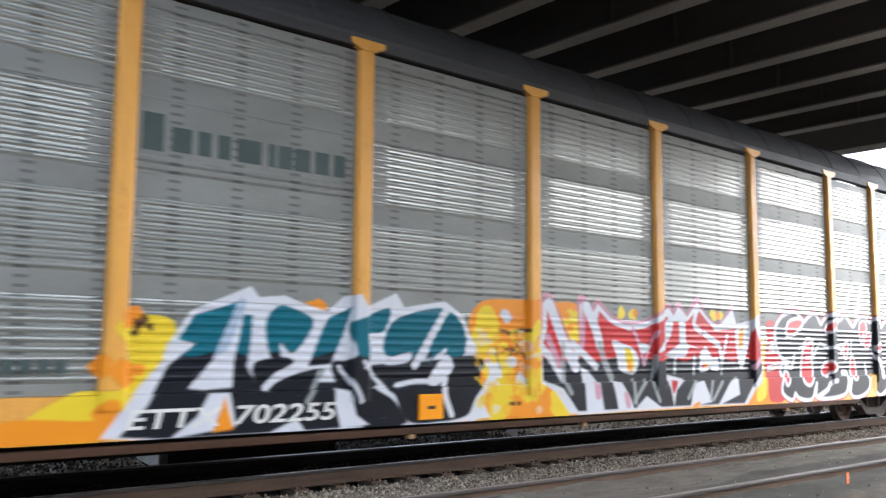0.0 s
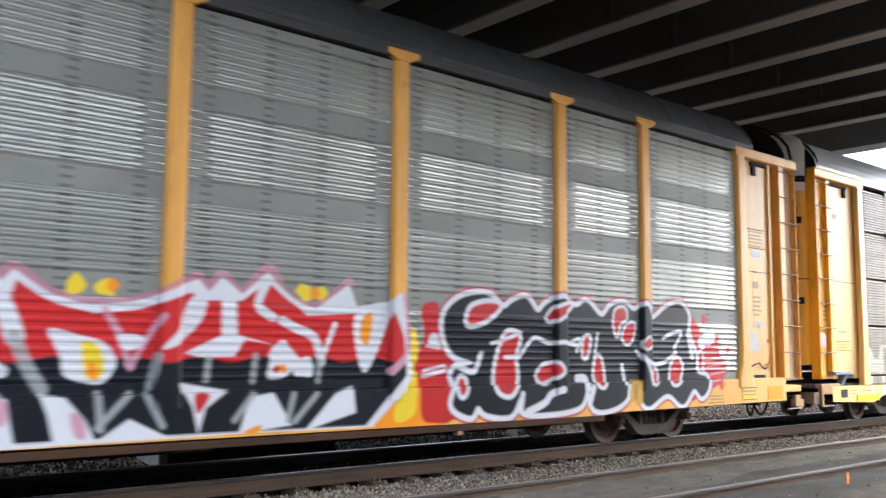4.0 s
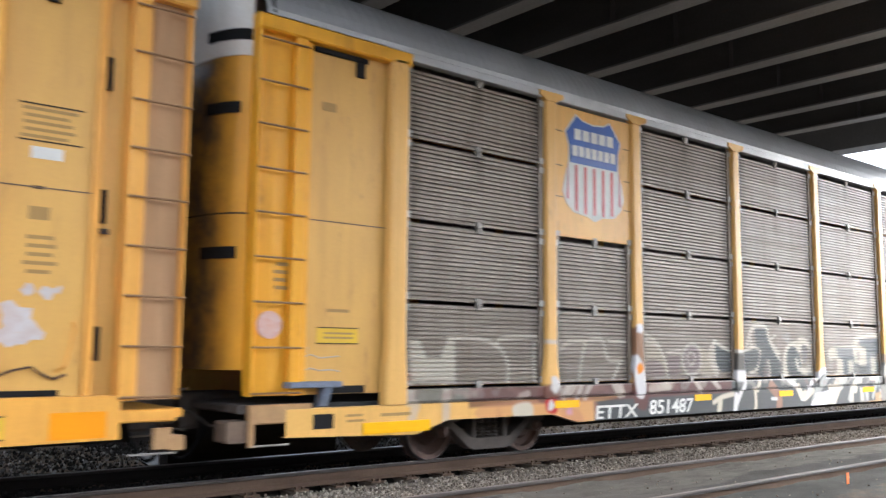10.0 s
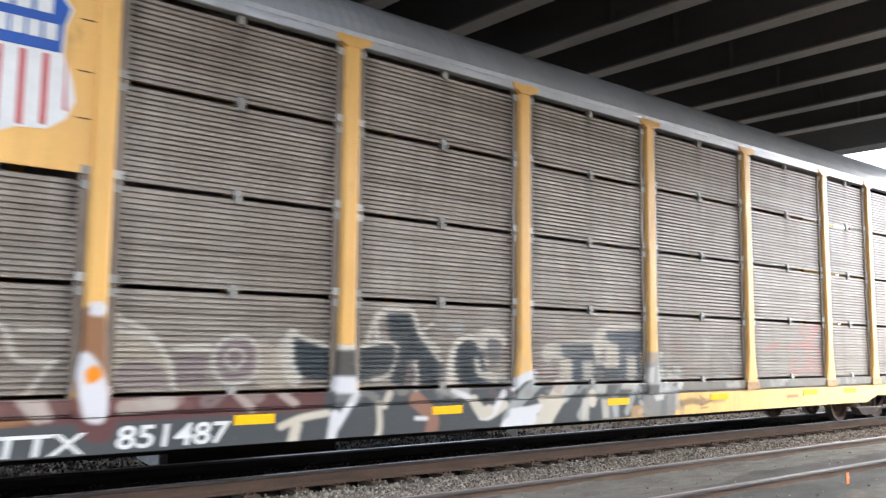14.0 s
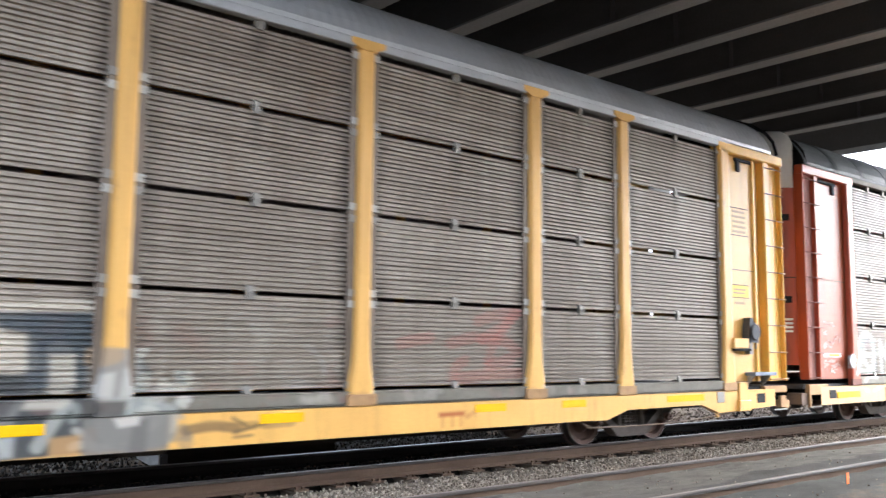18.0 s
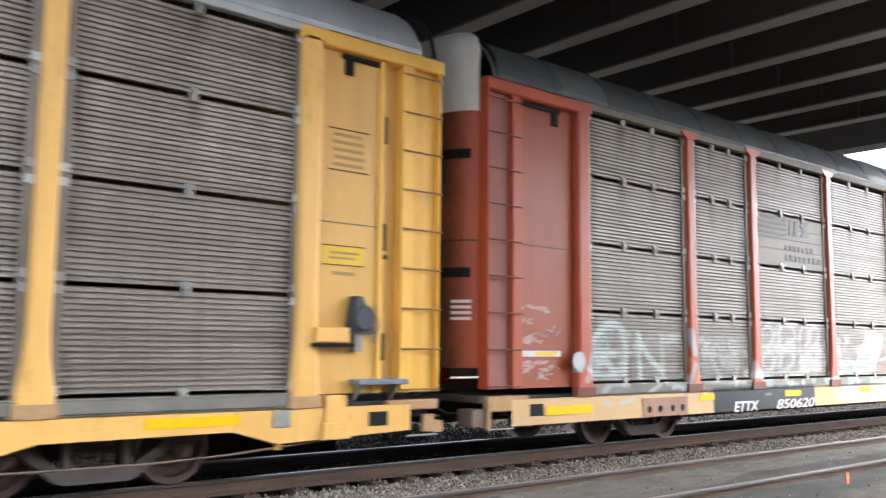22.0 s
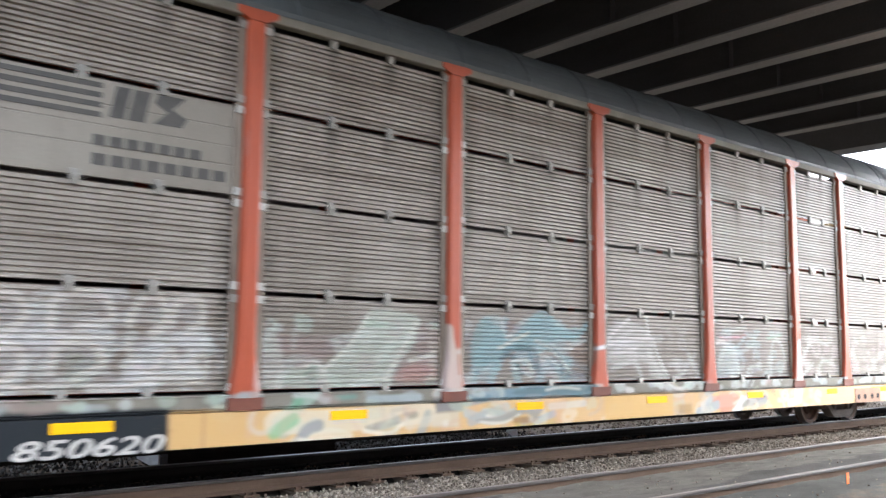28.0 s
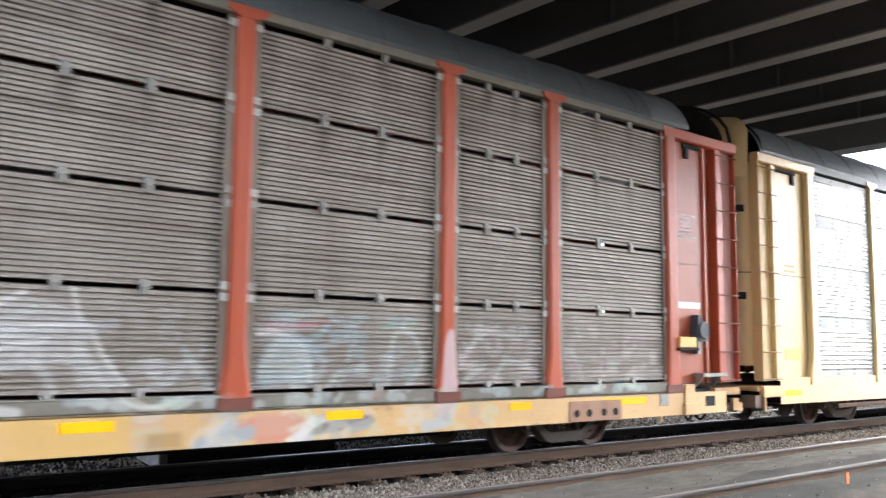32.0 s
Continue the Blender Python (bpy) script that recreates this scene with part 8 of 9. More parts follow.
SPRAY_FADED.fill((0.40, 0.53, 0.58, 0.42), (12.58, 1.85), (12.9, 1.86), (13.01, 1.6), (13.38, 1.87), (14.01, 1.86), (14.27, 1.65), (13.98, 1.42), (13.62, 1.45), (13.12, 1.45), (12.81, 1.1), (12.43, 1.08), (12.58, 1.59))
SPRAY_FADED.line((0.10, 0.22, 0.27, 0.6), 0.08, (12.98, 1.42), (13.38, 1.48), (13.54, 1.21))
SPRAY_FADED.line((0.10, 0.22, 0.27, 0.6), 0.08, (13.82, 1.49), (14.19, 1.27), (14.23, 1.08))
SPRAY_FADED.line((0.10, 0.22, 0.27, 0.6), 0.08, (12.49, 1.16), (12.66, 1.3))
SPRAY_FADED.line((0.70, 0.74, 0.74, 0.7), 0.045, (13.61, 1.61), (13.98, 1.46), (14.27, 1.14))
SPRAY_FADED.line((0.70, 0.74, 0.74, 0.7), 0.045, (13.13, 1.21), (13.47, 1.09))
SPRAY_FADED.line((0.70, 0.74, 0.74, 0.7), 0.045, (13.78, 1.36), (14.1, 1.18))
SPRAY_FADED.line((0.70, 0.74, 0.74, 0.7), 0.045, (12.93, 1.83), (13.01, 1.6), (13.3, 1.81))
SPRAY_FADED.line((0.70, 0.74, 0.74, 0.7), 0.045, (14.27, 1.46), (14.7, 1.62))
SPRAY_FADED.fill((0.26, 0.19, 0.15, 0.55), (14.35, 1.49), (14.75, 1.53), (14.7, 1.24), (14.4, 1.27))
SPRAY_FADED.fill((0.27, 0.20, 0.18, 0.5), (13.01, 1.8), (13.26, 1.81), (13.19, 1.67), (13.04, 1.67))
SPRAY_FADED.fill((0.13, 0.24, 0.31, 0.7), (13.32, 0.96), (13.63, 0.96), (13.63, 0.83), (13.28, 0.84), sharp=True)
SPRAY_FADED.fill((0.15, 0.25, 0.30, 0.7), (14.15, 0.96), (14.8, 0.95), (14.71, 0.82), (14.19, 0.83), sharp=True)
SPRAY_FADED.line((0.40, 0.42, 0.42, 0.75), 0.14, (12.34, 0.55), (12.64, 0.62), (12.96, 0.69))
SPRAY_FADED.line((0.74, 0.72, 0.66, 0.8), 0.04, (12.61, 0.6), (12.82, 0.57), (13.1, 0.65))
SPRAY_FADED.line((0.62, 0.62, 0.56, 0.7), 0.1, (13.79, 0.68), (14.19, 0.69), (14.49, 0.7))
SPRAY_FADED.fill((0.64, 0.65, 0.66, 0.4), (15.07, 1.65), (15.48, 1.88), (16.1, 1.73), (16.21, 1.38), (16.46, 1.08), (16.12, 1.06), (15.98, 1.29), (15.24, 1.21))
SPRAY_FADED.line((0.72, 0.72, 0.73, 0.7), 0.05, (14.99, 1.51), (15.28, 1.73), (15.61, 1.92))
SPRAY_FADED.line((0.72, 0.72, 0.73, 0.7), 0.05, (16.21, 1.59), (16.32, 1.35), (16.55, 1.08))
SPRAY_FADED.line((0.72, 0.72, 0.73, 0.7), 0.05, (15.05, 1.54), (15.81, 1.62), (16.17, 1.63))
SPRAY_FADED.line((0.72, 0.72, 0.73, 0.7), 0.05, (16.02, 1.96), (16.1, 1.67))
SPRAY_FADED.line((0.72, 0.72, 0.73, 0.7), 0.05, (15.23, 1.38), (15.81, 1.49))
SPRAY_FADED.fill((0.58, 0.66, 0.66, 0.5), (17.96, 1.09), (18, 1.39), (18.17, 1.55), (18.44, 1.52), (18.57, 1.32), (18.53, 1.09))
SPRAY_FADED.line((0.55, 0.30, 0.36, 0.6), 0.05, (18.04, 1.68), (18.62, 1.7))
SPRAY_FADED.line((0.70, 0.72, 0.72, 0.8), 0.05, (17.93, 1.58), (18.17, 1.6), (18.53, 1.42), (18.58, 1.08))
SPRAY_FADED.line((0.66, 0.66, 0.64, 0.7), 0.05, (16.5, 0.94), (16.68, 0.86), (16.94, 0.88), (17.08, 0.94))
SPRAY_FADED.fill((0.62, 0.36, 0.27, 0.75), (17.9, 0.77), (18.35, 0.77), (18.34, 0.53), (17.89, 0.51), sharp=True)
SPRAY_FADED.line((0.50, 0.52, 0.54, 0.7), 0.13, (17.4, 0.55), (17.64, 0.68))
SPRAY_FADED.line((0.70, 0.69, 0.70, 0.8), 0.07, (18.31, 0.46), (18.72, 0.66))
SPRAY_FADED.line((0.55, 0.53, 0.48, 0.5), 0.2, (15.12, 0.57), (15.5, 0.58))
SPRAY_FADED.haze(((0.66, 0.67, 0.68, 0.42), (0.6, 0.61, 0.64, 0.36), (0.5, 0.5, 0.52, 0.3)), 6.62, 9.0, 1.03, 1.93, 75, 1)
SPRAY_FADED.haze(((0.55, 0.66, 0.6, 0.38), (0.62, 0.66, 0.64, 0.4), (0.42, 0.34, 0.34, 0.3)), 9.4, 11.85, 1.03, 1.75, 22, 2)
SPRAY_FADED.haze(((0.45, 0.58, 0.64, 0.4), (0.62, 0.66, 0.68, 0.4), (0.38, 0.42, 0.5, 0.35)), 12.25, 14.65, 1.03, 1.85, 22, 3)
SPRAY_FADED.haze(((0.55, 0.66, 0.6, 0.38), (0.62, 0.66, 0.64, 0.4), (0.42, 0.34, 0.34, 0.3)), 2.0, 4.25, 1.03, 1.7, 12, 4)
SPRAY_FADED.haze(((0.66, 0.67, 0.68, 0.42), (0.6, 0.61, 0.64, 0.36), (0.5, 0.5, 0.52, 0.3)), 4.65, 6.2, 1.03, 1.65, 22, 5)
SPRAY_FADED.haze(((0.66, 0.67, 0.68, 0.42), (0.6, 0.61, 0.64, 0.36), (0.5, 0.5, 0.52, 0.3)), 15.05, 17.45, 1.03, 1.85, 25, 6)
SPRAY_FADED.haze(((0.45, 0.58, 0.64, 0.4), (0.62, 0.66, 0.68, 0.4), (0.38, 0.42, 0.5, 0.35)), 17.9, 20.3, 1.03, 1.8, 40, 7)
SPRAY_FADED.haze(((0.62, 0.55, 0.56, 0.4), (0.5, 0.4, 0.42, 0.35), (0.6, 0.62, 0.62, 0.35)), 20.7, 22.3, 1.03, 1.75, 30, 8)
SPRAY_FADED.haze(((0.62, 0.55, 0.56, 0.4), (0.5, 0.4, 0.42, 0.35), (0.6, 0.62, 0.62, 0.35)), 22.7, 25.0, 1.03, 1.75, 30, 9)
SPRAY_FADED.haze(((0.5, 0.54, 0.52, 0.7), (0.36, 0.42, 0.43, 0.65), (0.4, 0.3, 0.28, 0.4), (0.4, 0.5, 0.43, 0.6)), 2.0, 24.9, 0.87, 0.94, 70, 11, (0.05, 0.1), 0.3)
SPRAY_FADED.haze(((0.7, 0.66, 0.54, 0.5), (0.62, 0.6, 0.52, 0.5), (0.5, 0.58, 0.46, 0.4), (0.4, 0.4, 0.38, 0.4), (0.6, 0.4, 0.3, 0.35)), 8.6, 21.5, 0.45, 0.80, 70, 12, (0.05, 0.14), 0.35)
SPRAY_TAGS.haze(((0.18, 0.20, 0.20, 0.6), (0.62, 0.61, 0.56, 0.6), (0.34, 0.37, 0.36, 0.6)), 14.5, 15.6, 0.5, 1.4, 26, 15, (0.06, 0.14), 0.2)
SPRAY_TAGS.haze(((0.55, 0.52, 0.46, 0.3), (0.3, 0.16, 0.14, 0.25), (0.45, 0.44, 0.42, 0.3)), 2.0, 22.2, 0.87, 0.94, 60, 13, (0.05, 0.1), 0.3)
SPRAY_TAGS.haze(((0.55, 0.52, 0.46, 0.3), (0.3, 0.16, 0.14, 0.25), (0.45, 0.44, 0.42, 0.3)), 10.0, 17.4, 1.03, 1.75, 60, 14)


S_LOOP, S_LOOPDARK = (0.68, 0.655, 0.62, 0.55), (0.24, 0.205, 0.175, 0.5)
for loop in (((6.62, 1.62), (6.66, 1.82), (6.9, 1.9), (7.04, 1.74), (6.9, 1.56), (6.68, 1.55)), ((6.64, 1.14), (6.68, 1.36), (6.98, 1.42), (7.02, 1.24), (6.88, 1.12)),
             ((7.26, 1.62), (7.3, 1.86), (7.52, 1.93), (7.74, 1.88), (7.78, 1.68), (7.5, 1.62)), ((7.28, 1.2), (7.34, 1.44), (7.62, 1.46), (7.74, 1.28), (7.5, 1.14)),
             ((7.98, 1.64), (8.06, 1.86), (8.26, 1.92), (8.34, 1.7), (8.2, 1.56)), ((8.4, 1.66), (8.46, 1.88), (8.68, 1.9), (8.72, 1.7), (8.56, 1.58))):
    SPRAY_FADED.fill(S_LOOPDARK, *loop)
    SPRAY_FADED.line(S_LOOP, 0.085, *loop)
SPRAY_FADED.line(S_LOOP, 0.06, (6.58, 1.07), (6.82, 1.12), (7.06, 1.06), (7.4, 1.1), (7.9, 1.04), (8.25, 1.13), (8.72, 1.1))
SPRAY_FADED.line(S_LOOP, 0.055, (7.98, 1.5), (8.02, 1.3), (8.2, 1.2), (8.4, 1.42), (8.5, 1.24), (8.76, 1.36), (8.77, 1.12))
SPRAY_FADED.line(S_LOOP, 0.05, (7.1, 1.52), (7.4, 1.54), (7.86, 1.52))
SPRAY_FADED.line(S_LOOPDARK, 0.05, (7.86, 1.9), (7.9, 1.6), (7.84, 1.2))
S_AQUA, S_DEEP = (0.27, 0.41, 0.44, 0.72), (0.085, 0.15, 0.165, 0.75)
SPRAY_FADED.fill(S_AQUA, (12.38, 1.51), (12.49, 1.76), (12.66, 1.85), (12.85, 1.73), (12.99, 1.61), (12.86, 1.31), (12.43, 1.23))
SPRAY_FADED.fill(S_AQUA, (13.13, 1.56), (13.31, 1.74), (13.6, 1.96), (13.86, 1.94), (14.02, 1.72), (13.9, 1.55), (13.5, 1.5), (13.2, 1.44))
SPRAY_FADED.line(S_AQUA, 0.1, (14.0, 1.7), (14.35, 1.63), (14.63, 1.8))
SPRAY_FADED.line(S_DEEP, 0.07, (13.2, 1.46), (13.55, 1.42), (13.62, 1.14))
SPRAY_FADED.line(S_DEEP, 0.07, (13.7, 1.52), (14.02, 1.38), (14.1, 1.14))
SPRAY_FADED.line(S_DEEP, 0.06, (12.9, 1.32), (13.1, 1.36), (13.3, 1.12))
SPRAY_FADED.line((0.66, 0.67, 0.62, 0.8), 0.045, (12.86, 1.45), (13.13, 1.56), (13.41, 1.66))
SPRAY_FADED.line((0.62, 0.66, 0.64, 0.75), 0.05, (13.56, 1.56), (13.86, 1.46), (14.2, 1.2))
SPRAY_FADED.line((0.62, 0.66, 0.64, 0.75), 0.05, (13.1, 1.28), (13.4, 1.3), (13.5, 1.12))
SPRAY_FADED.fill((0.21, 0.15, 0.115, 0.6), (14.33, 1.49), (14.64, 1.45), (14.62, 1.16), (14.37, 1.16))
SPRAY_FADED.fill((0.10, 0.165, 0.19, 0.8), (13.11, 0.86), (13.44, 0.96), (13.84, 0.95), (14.65, 0.97), (14.63, 0.86))
SPRAY_FADED.line((0.60, 0.60, 0.55, 0.8), 0.03, (13.7, 0.9), (14.0, 0.93), (14.4, 0.9))
SPRAY_FADED.fill((0.30, 0.30, 0.275, 0.85), (12.42, 0.55), (12.85, 0.60), (13.31, 0.72), (13.65, 0.68), (13.5, 0.53), (13.31, 0.6), (12.9, 0.52))
SPRAY_FADED.line((0.68, 0.65, 0.56, 0.8), 0.03, (12.5, 0.53), (12.9, 0.50), (13.2, 0.6))
SPRAY_FADED.fill((0.33, 0.19, 0.07, 0.75), (13.08, 0.56), (13.38, 0.57), (13.39, 0.48), (13.08, 0.48), sharp=True)
SPRAY_FADED.fill((0.36, 0.22, 0.09, 0.55), (16.76, 0.6), (17.10, 0.61), (17.10, 0.46), (16.76, 0.47), sharp=True)
SPRAY_FADED.fill((0.66, 0.44, 0.17, 0.9), (14.95, 0.80), (16.6, 0.80), (16.6, 0.40), (14.95, 0.40), sharp=True)
SPRAY_FADED.fill((0.66, 0.44, 0.19, 0.9), (8.41, 0.82), (9.22, 0.80), (9.22, 0.40), (8.41, 0.40), sharp=True)
SPRAY_FADED.line((0.44, 0.27, 0.14, 0.8), 0.025, (8.75, 0.82), (8.75, 0.40))


# filled letters with pale edges between the outlines
S_BEIGE, S_PLUM, S_TEALBLACK, S_EDGE = (0.56, 0.50, 0.40, 0.6), (0.24, 0.185, 0.20, 0.65), (0.052, 0.066, 0.072, 0.88), (0.66, 0.63, 0.57, 0.8)
SPRAY_TAGS.fill(S_BEIGE, (6.6, 1.58), (6.88, 1.5), (7.08, 1.3), (7.18, 1.06), (6.63, 1.06))
SPRAY_TAGS.fill(S_PLUM, (6.66, 1.27), (6.89, 1.3), (7.09, 1.2), (7.12, 1.06), (6.65, 1.06))
SPRAY_TAGS.line(S_EDGE, 0.05, (6.56, 1.62), (6.9, 1.53), (7.12, 1.32), (7.2, 1.04))
SPRAY_TAGS.fill(S_PLUM, (7.2, 1.38), (7.53, 1.36), (7.52, 1.06), (7.2, 1.06), sharp=True)
SPRAY_TAGS.line(S_EDGE, 0.045, (7.18, 1.42), (7.56, 1.41))
SPRAY_TAGS.fill(S_BEIGE, (8.1, 1.5), (8.42, 1.36), (8.5, 1.06), (8.1, 1.06))
SPRAY_TAGS.line(S_EDGE, 0.08, (7.61, 1.34), (7.74, 1.51), (7.96, 1.53), (8.09, 1.4), (8.06, 1.16), (7.81, 1.08), (7.66, 1.16), closed=True)
SPRAY_TAGS.fill(S_PLUM, (7.61, 1.34), (7.74, 1.51), (7.96, 1.53), (8.09, 1.4), (8.06, 1.16), (7.81, 1.08), (7.66, 1.16))
SPRAY_TAGS.line(S_EDGE, 0.035, (7.74, 1.36), (7.84, 1.43), (7.95, 1.35), (7.86, 1.22), (7.76, 1.27), closed=True)
SPRAY_TAGS.line(S_EDGE, 0.16, (8.52, 1.57), (8.46, 1.3), (8.56, 1.1))
SPRAY_TAGS.fill(S_TEALBLACK, (8.55, 1.57), (8.73, 1.49), (9.02, 1.42), (9.39, 1.44), (9.81, 1.5), (9.92, 1.38), (9.82, 1.16), (9.47, 1.08), (9.0, 1.1), (8.68, 1.13), (8.55, 1.35))
SPRAY_TAGS.line(S_EDGE, 0.05, (8.52, 1.6), (8.73, 1.53), (9.02, 1.46), (9.39, 1.46), (9.81, 1.53), (9.95, 1.4), (9.84, 1.15), (9.6, 1.08))
SPRAY_TAGS.fill(S_WHITE, (9.0, 1.13), (9.31, 1.12), (9.3, 0.96), (9.0, 0.97), sharp=True)
SPRAY_TAGS.fill(S_TEALBLACK, (9.78, 1.86), (10.14, 1.87), (10.29, 1.6), (10.61, 1.28), (10.58, 1.0), (10.3, 0.98), (10.25, 1.3), (10.1, 1.32), (10.04, 0.98), (9.86, 1.07), (9.97, 1.47), (9.82, 1.55), sharp=True)
SPRAY_TAGS.line(S_EDGE, 0.06, (9.66, 1.5), (9.68, 1.86), (10.16, 1.89), (10.29, 1.62), (10.62, 1.3))
SPRAY_TAGS.fill(S_TEALBLACK, (10.9, 1.48), (11.12, 1.56), (11.3, 1.4), (11.4, 1.06), (11.0, 1.0), (10.86, 1.2))
SPRAY_TAGS.line(S_EDGE, 0.07, (10.8, 1.05), (10.82, 1.42), (11.08, 1.6), (11.32, 1.5), (11.42, 1.62), (11.62, 1.6))
SPRAY_TAGS.line(S_EDGE, 0.09, (11.22, 1.3), (11.28, 1.14), (11.46, 1.1))
S_STONE, S_PETROL = (0.60, 0.565, 0.49, 0.75), (0.095, 0.115, 0.135, 0.8)
SPRAY_TAGS.fill(S_PETROL, (12.7, 1.54), (13.5, 1.54), (13.53, 1.04), (13.05, 1.02), (13.06, 1.33), (12.75, 1.36), sharp=True)
SPRAY_TAGS.fill(S_STONE, (12.48, 1.49), (12.78, 1.54), (12.84, 1.32), (12.5, 1.36))
SPRAY_TAGS.fill(S_STONE, (12.79, 1.34), (13.03, 1.32), (13.03, 1.01), (12.8, 1.02), sharp=True)
SPRAY_TAGS.fill(S_STONE, (13.27, 1.29), (13.49, 1.29), (13.49, 1.02), (13.28, 1.03), sharp=True)
SPRAY_TAGS.fill(S_PETROL, (13.81, 1.73), (14.66, 1.75), (14.68, 1.05), (14.09, 1.05), (14.08, 1.55), (13.81, 1.6), sharp=True)
SPRAY_TAGS.fill(S_STONE, (13.52, 1.56), (14.06, 1.53), (14.09, 1.23), (13.55, 1.23), sharp=True)
SPRAY_TAGS.fill(S_PLUM, (13.68, 1.47), (13.8, 1.47), (13.8, 1.28), (13.68, 1.28), sharp=True)
SPRAY_TAGS.fill(S_STONE, (14.28, 1.36), (14.51, 1.36), (14.52, 1.07), (14.29, 1.06), sharp=True)
SPRAY_TAGS.line(S_STONE, 0.07, (13.6, 1.66), (13.7, 1.76), (14.0, 1.79), (14.65, 1.78))
SPRAY_TAGS.fill((0.30, 0.29, 0.27, 0.9), (14.6, 1.42), (15.08, 1.42), (15.08, 0.96), (14.6, 0.96), sharp=True)
SPRAY_TAGS.fill((0.46, 0.34, 0.22, 0.8), (14.62, 1.42), (14.9, 1.40), (14.88, 1.29), (14.62, 1.25))
SPRAY_TAGS.fill((0.56, 0.55, 0.52, 0.85), (14.71, 1.18), (14.85, 1.20), (14.83, 0.96), (14.66, 0.97), sharp=True)
SPRAY_TAGS.fill((0.50, 0.50, 0.48, 0.85), (14.93, 1.23), (15.04, 1.23), (15.03, 0.97), (14.89, 0.96), sharp=True)
SPRAY_TAGS.fill((0.10, 0.095, 0.09, 0.85), (14.57, 0.94), (14.97, 0.93), (14.95, 0.76), (14.55, 0.77), sharp=True)
SPRAY_TAGS.fill((0.23, 0.225, 0.21, 0.88), (14.58, 0.78), (15.42, 0.80), (15.40, 0.44), (14.59, 0.40), sharp=True)
SPRAY_TAGS.fill((0.17, 0.165, 0.16, 0.8), (15.06, 0.74), (15.2, 0.75), (15.18, 0.44), (15.0, 0.42), sharp=True)
SPRAY_TAGS.fill((0.62, 0.60, 0.56, 0.9), (14.86, 0.77), (15.12, 0.79), (15.1, 0.70), (14.91, 0.68), sharp=True)
SPRAY_TAGS.fill((0.55, 0.34, 0.15, 0.7), (14.3, 0.62), (14.57, 0.64), (14.57, 0.44), (14.3, 0.42), sharp=True)
SPRAY_TAGS.fill((0.50, 0.49, 0.44, 0.85), (13.49, 0.95), (13.75, 0.95), (13.71, 0.82), (13.5, 0.82), sharp=True)
SPRAY_TAGS.fill((0.54, 0.52, 0.46, 0.85), (14.08, 0.97), (14.48, 0.96), (14.4, 0.87), (14.05, 0.88), sharp=True)
SPRAY_TAGS.fill((0.10, 0.10, 0.10, 0.85), (13.75, 0.96), (14.02, 0.97), (13.92, 0.82), (13.71, 0.81), sharp=True)
SPRAY_TAGS.line((0.18, 0.13, 0.08, 0.6), 0.10, (15.58, 0.62), (15.85, 0.66), (16.12, 0.62))
SPRAY_TAGS.line((0.14, 0.11, 0.07, 0.7), 0.04, (16.08, 0.72), (16.25, 0.62), (16.1, 0.58), (16.46, 0.66))
SPRAY_TAGS.line((0.14, 0.11, 0.07, 0.7), 0.03, (16.1, 0.53), (16.3, 0.54))
# broad strokes on the sill below
SPRAY_TAGS.fill(S_WHITE, (11.82, 0.61), (12.24, 0.66), (12.22, 0.45), (11.84, 0.44))
SPRAY_TAGS.fill(S_CREAM, (12.31, 0.52), (12.75, 0.79), (12.89, 0.78), (12.56, 0.55), (12.54, 0.44), sharp=True)
SPRAY_TAGS.fill(S_STONE, (13.2, 0.77), (13.54, 0.76), (13.47, 0.67), (13.35, 0.66), (13.33, 0.46), (13.18, 0.46), sharp=True)
SPRAY_TAGS.fill(S_STONE, (13.61, 0.75), (13.79, 0.74), (13.78, 0.47), (13.64, 0.47), sharp=True)
SPRAY_TAGS.fill((0.5, 0.52, 0.52, 0.7), (13.85, 0.65), (14.01, 0.65), (14.0, 0.47), (13.9, 0.47), sharp=True)
# worn red mark: a bar over three faded strokes
SPRAY_TAGS.fill((0.42, 0.075, 0.035, 0.8), (18.82, 0.67), (19.24, 0.675), (19.24, 0.62), (18.82, 0.615), sharp=True)
for q in (18.88, 19.04, 19.18):
    SPRAY_TAGS.line((0.48, 0.17, 0.06, 0.4), 0.055, (q, 0.61), (q, 0.51))
SPRAY_TAGS.line((0.48, 0.17, 0.06, 0.4), 0.06, (19.28, 0.6), (19.46, 0.68))

SPECS[0]["spray"], SPECS[1]["spray"], SPECS[2]["spray"] = SPRAY_TRIO, SPRAY_TAGS, SPRAY_FADED


# ---- lettering, notices and fittings of each car ----
def on_side(car, name, x0, x1, z0, z1, material, y=-1.55, thick=0.006, label="", parent=None):
    return part(name, Shape().box(x0, x1, y - thick, y + 0.004, z0, z1), material, parent or car, label)


def bar_row(car, spans, z0, z1, material, y, name="lettering_bar"):
    for x0, x1 in spans:
        on_side(car, name, x0, x1, z0, z1, material, y, 0.004)


def evenly(x0, x1, n, gap):
    w = (x1 - x0 - gap * (n - 1)) / n
    return [(x0 + i * (w + gap), x0 + i * (w + gap) + w) for i in range(n)]


def text_lines(car, x0, x1, z0, z1, n, y, material=None, seed=0):
    """Unreadable small print, as bars of its size."""
    rnd = random.Random(seed)
    for k in range(n):
        z = z0 + (z1 - z0) * (k + 0.5) / n
        h = 0.22 * (z1 - z0) / n
        on_side(car, "small_print", x0 + rnd.uniform(0, 0.04), x1 - rnd.uniform(0, 0.2) * (x1 - x0), z - h, z + h, material or FAINT, y, 0.003)


